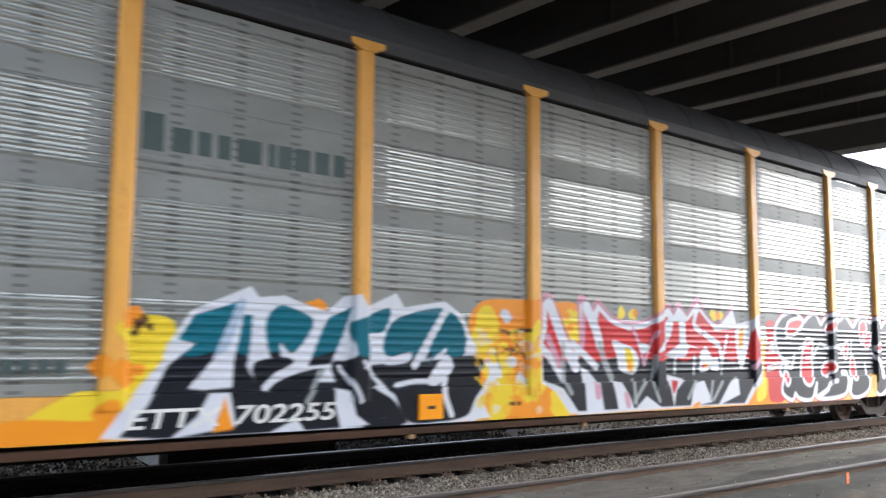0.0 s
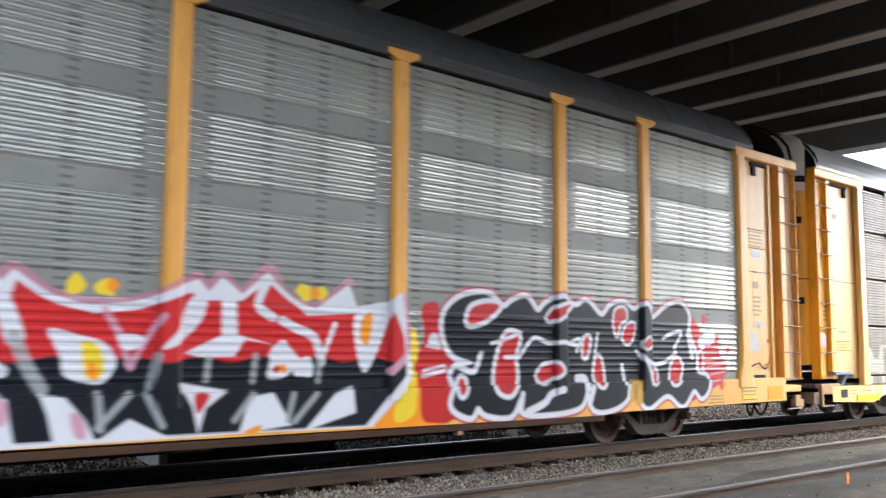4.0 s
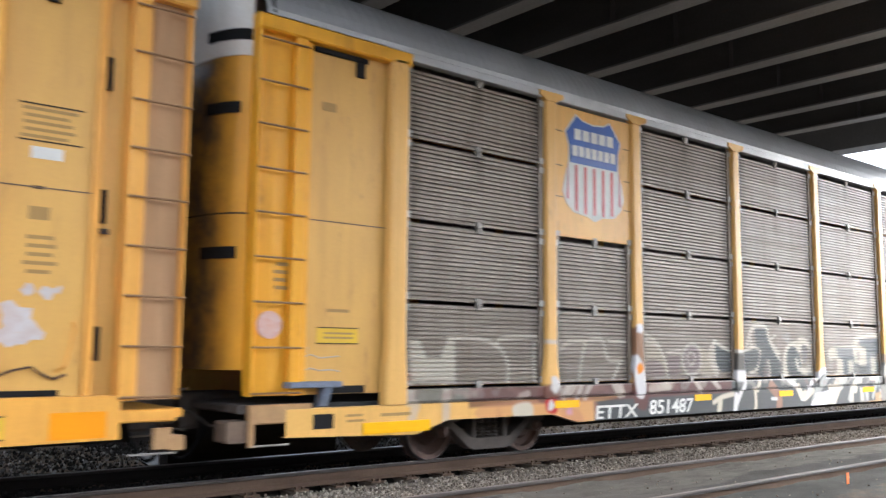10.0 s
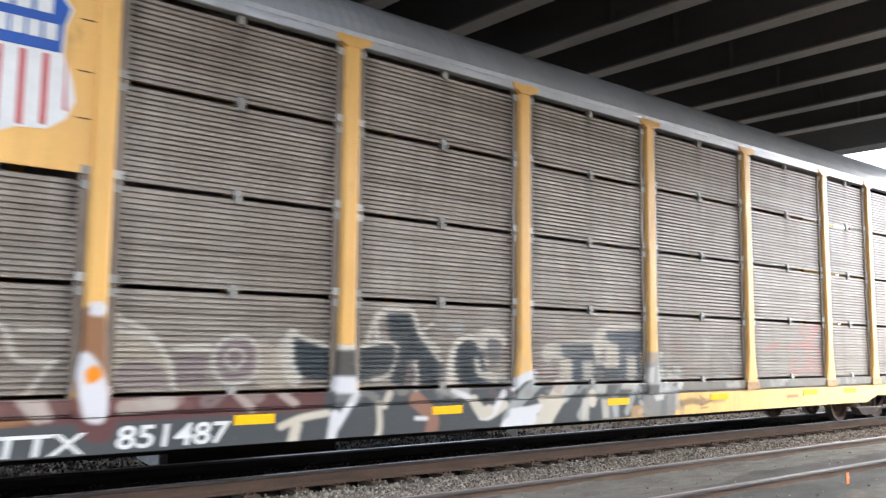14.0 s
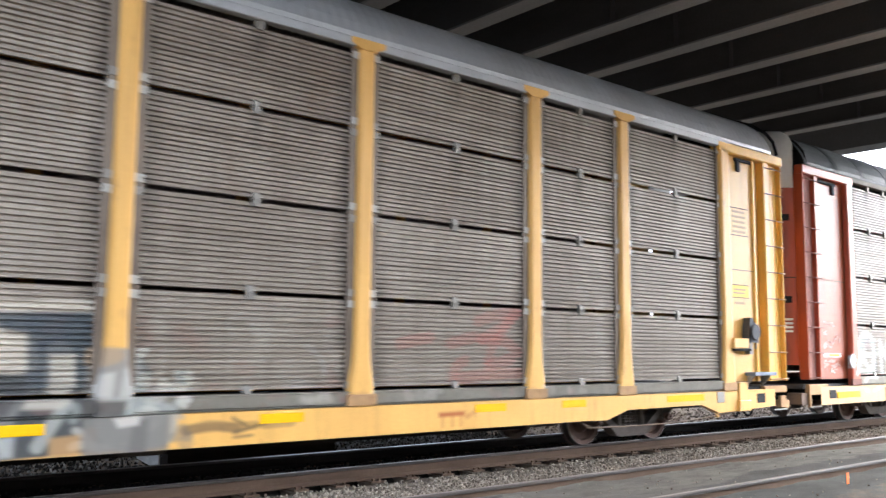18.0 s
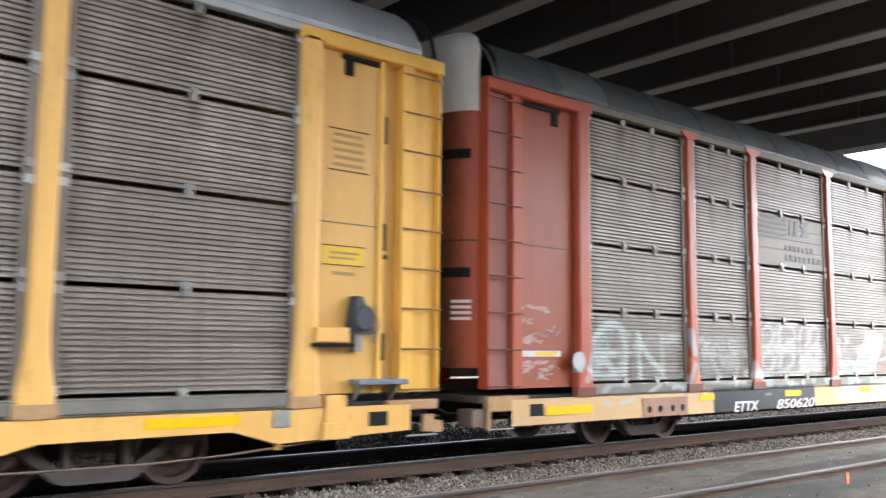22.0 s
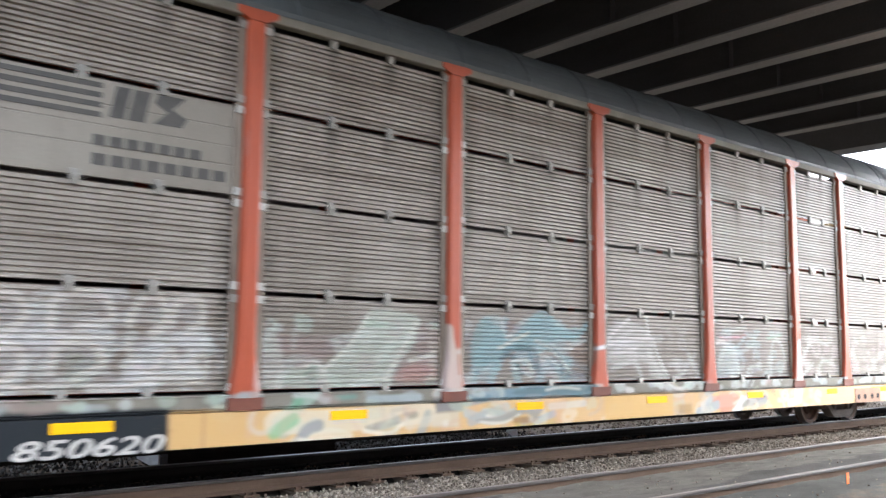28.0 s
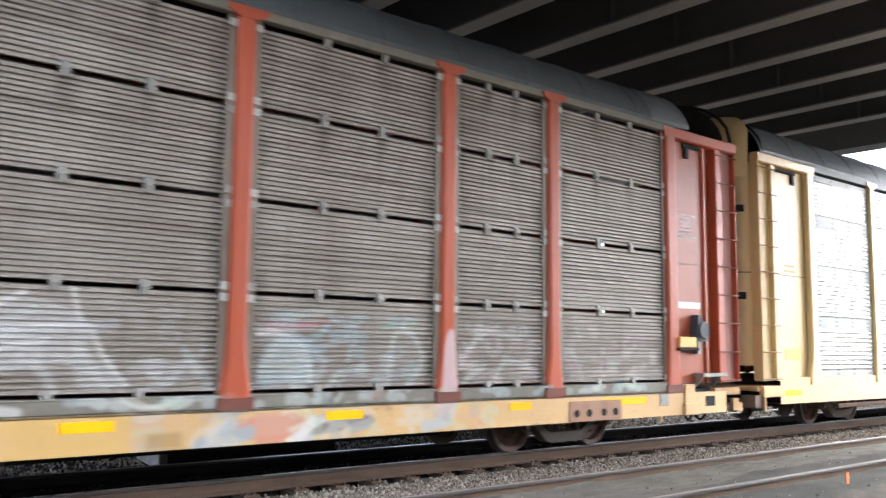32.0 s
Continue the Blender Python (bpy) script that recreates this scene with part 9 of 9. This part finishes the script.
def lettered(car, words, x0, x1, z0, z1, material, y, slant=0.0):
    """Stencilled characters fitted to a box on the car's side."""
    curve_data = bpy.data.curves.new("lettering", "FONT")
    curve_data.body, curve_data.extrude, curve_data.shear, curve_data.offset = words, 0.001, slant, 0.018
    temp = new("lettering", curve_data)
    bpy.context.view_layer.update()
    me = bpy.data.meshes.new_from_object(temp.evaluated_get(bpy.context.evaluated_depsgraph_get()))
    bpy.data.objects.remove(temp)
    co = np.empty(len(me.vertices) * 3)
    me.vertices.foreach_get("co", co)
    co = co.reshape(-1, 3)
    lo, hi = co.min(0), co.max(0)
    out = np.empty_like(co)
    out[:, 0] = x0 + (co[:, 0] - lo[0]) / (hi[0] - lo[0]) * (x1 - x0)
    out[:, 2] = z0 + (co[:, 1] - lo[1]) / (hi[1] - lo[1]) * (z1 - z0)
    out[:, 1] = y - co[:, 2] * 2
    me.vertices.foreach_set("co", out.ravel())
    me.materials.clear()
    me.materials.append(material)
    me.name = "lettering"
    return part("lettering", me, parent=car, label="stencilled reporting mark")


def flat_form(points, y0, y1):
    """A flat cut-out in the plane of the car's side."""
    return Shape().prism("y", points, y0, y1)


def side_pocket_plate(car, x, paint):
    plate = on_side(car, "bearing_plate", x, x + 1.14, 0.45, 0.73, paint, -1.548, 0.008, "rust-brown plate with four black discs drawn as holes")
    # black discs paint the shade inside the holes
    for dx in (0.15, 0.42, 0.74, 1.0):
        part("hole", Shape().turned("y", (x + dx, -1.561, 0.56), [(0, 0.055), (0.004, 0.055)], 12), BLACK, plate)


def hand_brake(car, x, step):
    """Brake housing, operating step and lever on the trailing corner."""
    p = part("brake_housing", Shape().prism("y", [(x + 0.48, 1.60), (x + 0.80, 1.60), (x + 0.76, 1.80), (x + 0.66, 1.96), (x + 0.62, 2.03), (x + 0.54, 2.03), (x + 0.50, 1.85)], -1.60, -1.455), GREYSTEEL, car, "dark grey hand brake housing")
    part("brake_chain_guide", Shape().box(x + 0.55, x + 0.66, -1.57, -1.46, 1.40, 1.60, 0.01), CLIP, p)
    part("brake_wheel", Shape().turned("y", (x + 0.63, -1.66, 1.78), [(0, 0.13), (0.02, 0.15), (0.04, 0.13)], 18), GREYSTEEL, p)
    st = part("brake_box", Shape().box(x, x + 0.44, -1.62, -1.455, 1.50, 1.67, 0.012), STRAW[0], car, "cream step box")
    # black slab paints the dark underside of the box
    part("box_base", Shape().box(x - 0.03, x + 0.5, -1.63, -1.455, 1.455, 1.495, 0.008), BLACK, st)
    pl = part("crossover_step", Shape().box(x + 0.56, x + 1.26, -1.66, -1.30, 1.03, 1.09, 0.008), step, car, "worn steel step plate")
    part("step_bracket", Shape().prism("x", [(-1.62, 1.05), (-1.42, 1.05), (-1.42, 0.84)], x + 0.62, x + 0.66), CLIP, pl)
    part("step_bracket", Shape().prism("x", [(-1.62, 1.05), (-1.42, 1.05), (-1.42, 0.84)], x + 1.14, x + 1.18), CLIP, pl)
    part("brake_lever", Shape().pipe([(x + 0.9, -1.47, 1.95), (x + 0.93, -1.5, 1.7), (x + 0.86, -1.5, 1.5)], 0.015, 6), CLIP, car)


def sill_fittings(car, spec, end):
    """Jacking pad, poling box and hanging pipe near a truck."""
    def X(x):
        return x if end == 0 else LENGTH - x

    def bx(name, x0, x1, y0, y1, z0, z1, material, c=0.01, label=""):
        return part(name, Shape().box(min(X(x0), X(x1)), max(X(x0), X(x1)), y0, y1, z0, z1, c), material, car, label)

    if spec["broad"]:
        return
    paint = spec["sill"][0]
    if end:
        bx("jacking_pad", 1.20, 1.55, -1.60, -1.48, 0.44, 0.62, paint)
        bx("gusset_box", 1.24, 1.52, -1.57, -1.46, 0.62, 0.92, paint)
    # black patch on the sill paints the shade of an opening
    bx("sill_pocket", 0.66, 0.92, -1.552, -1.50, 0.56, 0.72, BLACK, 0.0, "black patch drawn as an opening in the sill")
    if end:
        bx("pocket_frame", 1.95, 2.16, -1.556, -1.50, 0.60, 0.78, CLIP, 0.004)
    if end and spec["seed"] == 2:
        part("hanging_pipe", Shape().pipe([(X(1.3), -1.46, 0.44), (X(1.9), -1.47, 0.40), (X(2.6), -1.48, 0.35), (X(3.4), -1.48, 0.32), (X(4.4), -1.48, 0.325), (X(5.3), -1.46, 0.34), (X(5.6), -1.44, 0.50)], 0.012, 6), GRIMEBOX, car)
    if end:
        bx("pipe_hanger", 2.02, 2.08, -1.49, -1.45, 0.36, 0.50, paint, 0.0)


def car_one_details(car):
    y = FACE - 0.003
    # owner's name as plain bars, letter by letter
    bar_row(car, [(6.55, 6.77)], 3.36, 3.74, INKGREEN, y)
    bar_row(car, [(6.86, 7.07), (7.14, 7.28), (7.36, 7.50), (7.58, 7.86), (7.95, 8.03), (8.07, 8.24), (8.28, 8.47), (8.54, 8.72), (8.79, 8.94)], 3.38, 3.63, INKGREEN, y)
    lettered(car, "ETTX", 6.51, 7.50, 0.655, 0.84, LETTER, -1.548, 0.15)
    lettered(car, "702255", 7.64, 8.86, 0.655, 0.85, LETTER, -1.548, 0.15)
    bar_row(car, evenly(5.25, 5.95, 5, 0.06), 1.19, 1.31, INKGREEN, -1.545, "number_bar")
    b = on_side(car, "placard_board", 10.03, 10.40, 0.60, 0.90, ORANGE, -1.55, 0.02, "orange-yellow placard board")
    on_side(car, "placard_slot", 10.16, 10.28, 0.72, 0.76, INK, -1.572, 0.003, parent=b)
    text_lines(car, 4.2, 4.9, 0.68, 0.82, 3, -1.546, seed=3)
    # trailing end: notices on the flat panel
    yp = -1.462
    text_lines(car, 25.55, 26.05, 3.30, 3.62, 5, yp, seed=1)
    on_side(car, "notice_rule", 25.53, 26.1, 3.625, 3.64, INK, yp, 0.003)
    on_side(car, "notice_rule", 25.53, 26.1, 3.285, 3.30, INK, yp, 0.003)
    on_side(car, "white_label", 25.65, 25.93, 3.13, 3.24, LETTER, yp, 0.003, "small white label")
    on_side(car, "stencil", 25.66, 25.84, 2.57, 2.69, FAINT, yp, 0.003)
    text_lines(car, 25.63, 25.93, 2.06, 2.45, 5, yp, seed=2)
    on_side(car, "stencil", 25.68, 25.78, 2.85, 2.88, INK, yp, 0.003)
    for i, (px, pz, r) in enumerate(((25.60, 1.70, 0.17), (25.72, 1.55, 0.14), (25.52, 1.52, 0.13), (25.86, 1.92, 0.08), (25.70, 1.93, 0.07), (25.95, 1.94, 0.05))):
        ring = [(px + r * (0.8 + 0.25 * math.sin(i + 2.1 * k)) * math.cos(k * 0.63), pz + r * (0.75 + 0.3 * math.cos(i * 2 + 1.7 * k)) * math.sin(k * 0.63)) for k in range(10)]
        part("paint_smear", flat_form(ring, yp - 0.003 - 0.0006 * i, yp + 0.001), PALEPAINT, car, "chalky white paint smear")
    part("safety_chain", Shape().pipe([(25.45, -1.48, 1.16), (25.6, -1.49, 1.22), (25.75, -1.49, 1.25), (25.85, -1.49, 1.18), (25.95, -1.48, 1.14), (26.05, -1.48, 1.18)], 0.012, 6), RAIL, car)
    on_side(car, "yellow_notice", 25.08, 25.54, 0.62, 0.83, SAFETY, -1.546, 0.006, "yellow stencilled notice")
    text_lines(car, 25.12, 25.50, 0.68, 0.80, 2, -1.554, seed=4)
    for z in (0.62, 0.82):
        on_side(car, "notice_rule", 25.08, 25.54, z, z + 0.012, INK, -1.553, 0.003)
    on_side(car, "orange_patch", 25.92, 26.42, 0.60, 0.84, ORANGE, -1.546, 0.005, "bright orange patch")
    # black strip paints the shade of a gap
    on_side(car, "door_gap", 25.42, 26.0, 0.985, 1.04, BLACK, yp, 0.004, "black strip drawn as a gap under the end panel")
    text_lines(car, 24.05, 24.6, 0.58, 0.74, 3, -1.546, seed=5)
    part("grab_iron", Shape().pipe([(25.98, -1.46, 1.2), (26.03, -1.53, 1.25), (26.1, -1.53, 1.6), (26.1, -1.46, 1.65)], 0.014, 6), YELLOW[0], car)


def car_two_details(car):
    # badge panel: yellow plate with the shield as plain coloured shapes
    bp = on_side(car, "badge_panel", 4.545, 6.285, 3.04, 4.93, STRAW[0], FACE + 0.01, 0.03, "amber plate carrying a striped shield")
    y = FACE - 0.021
    shield = [(5.02, 4.86), (5.15, 4.79), (5.40, 4.76), (5.65, 4.79), (5.79, 4.86), (6.04, 4.57), (5.98, 4.38), (5.97, 4.13), (6.06, 3.90), (6.10, 3.70), (6.02, 3.52), (5.86, 3.40),
              (5.60, 3.38), (5.43, 3.31), (5.26, 3.37), (4.96, 3.41), (4.80, 3.53), (4.73, 3.70), (4.78, 3.92), (4.86, 4.14), (4.86, 4.38), (4.78, 4.58)]
    sh = part("shield", flat_form(shield, y - 0.006, y + 0.002), LETTER, bp, "white-edged shield")
    part("shield_field", flat_form([(4.885, 4.13), (4.885, 4.37), (4.81, 4.57), (5.03, 4.83), (5.16, 4.765), (5.40, 4.735), (5.64, 4.765), (5.78, 4.83), (6.01, 4.565), (5.955, 4.38), (5.945, 4.13)], y - 0.012, y - 0.005), BLUE, sh, "blue upper field")
    for i in range(7):
        x = 4.79 + i * 0.2
        lo = 3.60 if i in (0, 6) else 3.44 if i in (1, 5) else 3.41
        part("shield_stripe", flat_form([(x + 0.02 * (i == 0), lo), (x + 0.055 - 0.02 * (i == 6), lo - 0.01), (x + 0.055 - 0.05 * (i == 6), 4.10), (x + 0.05 * (i == 0), 4.10)], y - 0.011, y - 0.005), RED, sh, "red stripe")
    for x0, x1 in evenly(4.98, 5.85, 5, 0.04):
        on_side(car, "lettering_bar", x0, x1, 4.48, 4.64, LETTER, y - 0.013, 0.003, parent=sh)
    for x0, x1 in evenly(4.93, 5.90, 7, 0.03):
        on_side(car, "lettering_bar", x0, x1, 4.235, 4.39, LETTER, y - 0.013, 0.003, parent=sh)
    for x, z in ((4.66, 4.55), (4.66, 4.05), (4.66, 3.6), (6.18, 4.5), (6.18, 4.0), (6.18, 3.55)):
        on_side(car, "slot", x - 0.07, x + 0.07, z, z + 0.012, INK, FACE - 0.021, 0.002, parent=bp)
    lettered(car, "ETTX", 5.37, 6.36, 0.465, 0.655, LETTER, -1.548, 0.1)
    lettered(car, "851487", 6.63, 7.79, 0.48, 0.70, LETTER, -1.548, 0.1)
    # leading end
    yp = -1.462
    on_side(car, "stencil", 0.74, 0.92, 4.14, 4.24, FAINT, yp, 0.003)
    on_side(car, "yellow_notice", 0.73, 1.28, 1.49, 1.67, SAFETY, yp, 0.005, "yellow stencilled notice")
    for z in (1.485, 1.66):
        on_side(car, "notice_rule", 0.73, 1.28, z, z + 0.012, INK, yp - 0.006, 0.003)
    text_lines(car, 0.80, 1.22, 1.53, 1.63, 2, yp - 0.006, seed=7)
    text_lines(car, 0.85, 1.22, 1.82, 1.90, 1, yp, seed=8)
    text_lines(car, 0.16, 0.34, 2.04, 2.38, 4, -1.479, seed=9)
    part("warning_disc", Shape().turned("y", (0.12, -1.492, 1.68), [(0, 0.15), (0.012, 0.15)], 20), PINKDISC, car, "faded pink warning disc")
    pl = part("crossover_step", Shape().box(0.32, 0.98, -1.62, -1.30, 1.01, 1.075, 0.008), BLUESTEEL, car, "blue-grey painted step plate")
    part("step_bracket", Shape().prism("x", [(-1.60, 1.01), (-1.42, 1.01), (-1.42, 0.80), (-1.50, 0.80)], 0.76, 0.87), BLUESTEEL, pl)
    # shade of the gap, laid on as a black strip
    on_side(car, "door_gap", 0.89, 1.39, 0.935, 1.02, BLACK, yp, 0.004, "black strip drawn as a gap under the end panel")
    for pts in (((0.40, 1.37), (0.51, 1.34), (0.65, 1.37), (0.78, 1.33), (1.03, 1.35)), ((0.56, 1.19), (0.66, 1.22), (0.77, 1.19), (0.92, 1.20), (1.04, 1.18)), ((0.58, 1.52), (0.62, 1.44), (0.57, 1.33))):
        part("blue_scribble", Shape().pipe([(max(x, 0.58), -1.452, z) for x, z in pts if x > 0.5], 0.0125, 6), BLUEDAB, car, "faint blue scribble")
    text_lines(car, 1.56, 2.06, 0.64, 0.72, 1, -1.546, seed=51)
    text_lines(car, 1.06, 1.34, 0.60, 0.72, 2, -1.546, seed=52)
    # trailing end
    text_lines(car, 25.55, 26.05, 3.50, 3.94, 5, yp, seed=11)
    on_side(car, "notice_rule", 25.50, 26.08, 3.955, 3.97, INK, yp, 0.003)
    on_side(car, "notice_rule", 25.50, 26.08, 3.47, 3.485, INK, yp, 0.003)
    on_side(car, "yellow_notice", 25.45, 26.03, 2.38, 2.60, SAFETY, yp, 0.005, "yellow stencilled notice")
    for z in (2.375, 2.595):
        on_side(car, "notice_rule", 25.45, 26.03, z, z + 0.012, INK, yp - 0.006, 0.003)
    text_lines(car, 25.52, 25.96, 2.43, 2.55, 2, yp - 0.006, seed=12)
    text_lines(car, 25.58, 25.95, 2.24, 2.33, 1, yp, seed=13)
    hand_brake(car, 25.30, BLUESTEEL)


def car_three_details(car):
    y = FACE - 0.004
    for z in (3.60, 3.695, 3.79, 3.885):
        on_side(car, "name_stripe", 6.55, 7.60, z, z + 0.05, FADEDINK, y, 0.004, "dark stripe")
    # monogram as plain slanted blocks
    for x0, x1 in ((7.68, 7.82), (7.86, 8.02)):
        part("lettering_bar", flat_form([(x0, 3.62), (x1, 3.62), (x1 + 0.06, 3.93), (x0 + 0.06, 3.93)], y - 0.004, y + 0.004), FADEDINK, car)
    part("lettering_bar", flat_form([(8.12, 3.63), (8.40, 3.63), (8.46, 3.72), (8.30, 3.80), (8.44, 3.93), (8.16, 3.93), (8.12, 3.84), (8.26, 3.76)], y - 0.004, y + 0.004), FADEDINK, car)
    bar_row(car, evenly(7.54, 8.62, 7, 0.045), 3.33, 3.43, FADEDINK, y)
    bar_row(car, evenly(7.54, 8.90, 8, 0.045), 3.14, 3.25, FADEDINK, y)
    lettered(car, "ETTX", 5.60, 6.38, 0.43, 0.60, LETTER, -1.548, 0.2)
    lettered(car, "850620", 6.98, 8.36, 0.43, 0.605, OLDLETTER, -1.548, 0.25)
    side_pocket_plate(car, 3.10, RUSTPLATE)
    side_pocket_plate(car, 22.75, RUSTPLATE)
    for k in range(4):
        part("chalk_bar", Shape().add([(-0.10 - d - 0.006, yy, z) for z in (1.82 + 0.075 * k, 1.86 + 0.075 * k) for yy, d in ((-1.31, 0.09), (-1.22, 0.165), (-1.15, 0.205), (-1.08, 0.24))],
                                      [(0, 1, 5, 4), (1, 2, 6, 5), (2, 3, 7, 6)]), LETTER, car, "white stencilled bar")
    # leading end: chalky scrawl, reflective strip, disc
    yp = -1.462
    on_side(car, "reflective_strip", 0.55, 1.36, 1.35, 1.43, LETTER, yp, 0.005, "white and yellow reflective strip")
    on_side(car, "strip_centre", 0.85, 1.28, 1.37, 1.41, REFLECT, yp - 0.006, 0.002)
    rnd = random.Random(17)
    for i, (px, pz, w) in enumerate(((0.50, 2.0, 0.10), (0.52, 1.86, 0.12), (0.86, 2.02, 0.22), (1.08, 1.98, 0.20), (0.66, 1.80, 0.16), (0.72, 1.64, 0.26), (0.92, 1.60, 0.30), (1.08, 1.66, 0.18),
                                     (0.70, 1.55, 0.24), (0.66, 1.27, 0.22), (0.94, 1.25, 0.26), (0.74, 1.17, 0.20), (1.12, 1.14, 0.20), (0.98, 1.07, 0.16), (1.2, 1.24, 0.12), (1.24, 1.72, 0.1))):
        for k in range(3):
            x, z, h = px + rnd.uniform(-0.10, 0.10), pz + rnd.uniform(-0.05, 0.05), rnd.uniform(0.008, 0.026)
            lean = rnd.uniform(-0.05, 0.07)
            ring = [(x + 0.5 * w * math.cos(q * 0.63) * rnd.uniform(0.6, 1.1), z + lean * math.cos(q * 0.63) + h * math.sin(q * 0.63) * rnd.uniform(0.5, 1.6)) for q in range(10)]
            part("paint_smear", flat_form(ring, yp - 0.003 - 0.0005 * (3 * i + k) / 4, yp + 0.001), CHALK, car, "chalky white scrawl")
    disc = part("tag_disc", Shape().turned("y", (1.62, -1.581, 1.29), [(0, 0.135), (0.004, 0.135)], 22), PALEBLUE, car, "pale blue sprayed disc")
    part("disc_centre", Shape().turned("y", (1.63, -1.584, 1.29), [(0, 0.06), (0.003, 0.06)], 16), PALEPAINT, disc, "pinkish worn centre")
    # trailing end
    on_side(car, "notice_rule", 25.50, 26.0, 3.66, 3.68, LETTER, yp, 0.003)
    on_side(car, "notice_rule", 25.50, 26.0, 3.30, 3.32, LETTER, yp, 0.003)
    text_lines(car, 25.56, 25.95, 3.36, 3.62, 4, yp, PALEPAINT, seed=21)
    on_side(car, "reflective_strip", 25.35, 26.1, 2.13, 2.24, LETTER, yp, 0.005, "pale reflective strip")
    hand_brake(car, 25.30, CLIP)


def car_four_details(car):
    yp = -1.462
    on_side(car, "yellow_notice", 0.80, 1.35, 1.30, 1.50, SAFETY, yp, 0.005, "yellow stencilled notice")
    text_lines(car, 0.85, 1.3, 2.9, 3.1, 2, yp, seed=31)


CHALK = surface("worn_chalk_scrawl", (0.56, 0.47, 0.43), (0.42, 0.15, 0.09), rough=0.8, stains=13, amount=1.0, stretch=(0.6, 1, 1.6), bump=0.0)
GREYSTEEL = surface("dark_grey_cast_iron", (0.07, 0.072, 0.078), (0.035, 0.035, 0.037), rough=0.7, stains=5)
PALEPAINT = surface("chalky_paint_smear", (0.60, 0.58, 0.56), (0.50, 0.36, 0.30), rough=0.8, stains=9, amount=0.7, bump=0.0)
PALEBLUE = surface("pale_blue_paint_dab", (0.42, 0.48, 0.50), (0.52, 0.44, 0.40), rough=0.8, stains=11, amount=0.7, bump=0.0)
BLUESTEEL = surface("blue_grey_step_paint", (0.19, 0.235, 0.31), (0.12, 0.13, 0.15), rough=0.6, stains=7, amount=0.8)
BLUEDAB = surface("pale_blue_chalk", (0.36, 0.38, 0.42), (0.50, 0.36, 0.18), rough=0.8, stains=12, amount=0.9, bump=0.0)
RUSTPLATE = surface("rust_brown_plate", (0.36, 0.20, 0.11), (0.20, 0.10, 0.06), rough=0.7, stains=4)
DETAILS = (car_one_details, car_two_details, car_three_details, car_four_details)
for spec, details in zip(SPECS, DETAILS):
    car = build_car(spec)
    details(car)
    for end in (0, 1):
        sill_fittings(car, spec, end)
build_ballast()


# ---- what moves ----
def motions():
    rows = [(0.25 * k, ROLLED[k // 2] if k % 2 == 0 else 0.5 * (ROLLED[k // 2] + ROLLED[k // 2 + 1])) for k in range(129)]
    for car, x in CARS:
        walk(car, [(t, pose(x - d, TRACK_Y, 0)) for t, d in rows[::2]])
    for wheelset, dx in WHEELSETS:
        walk(wheelset, [(t, pose(dx, 0, WHEEL_R, 0, -math.degrees(d / WHEEL_R), 0)) for t, d in rows])


motions()
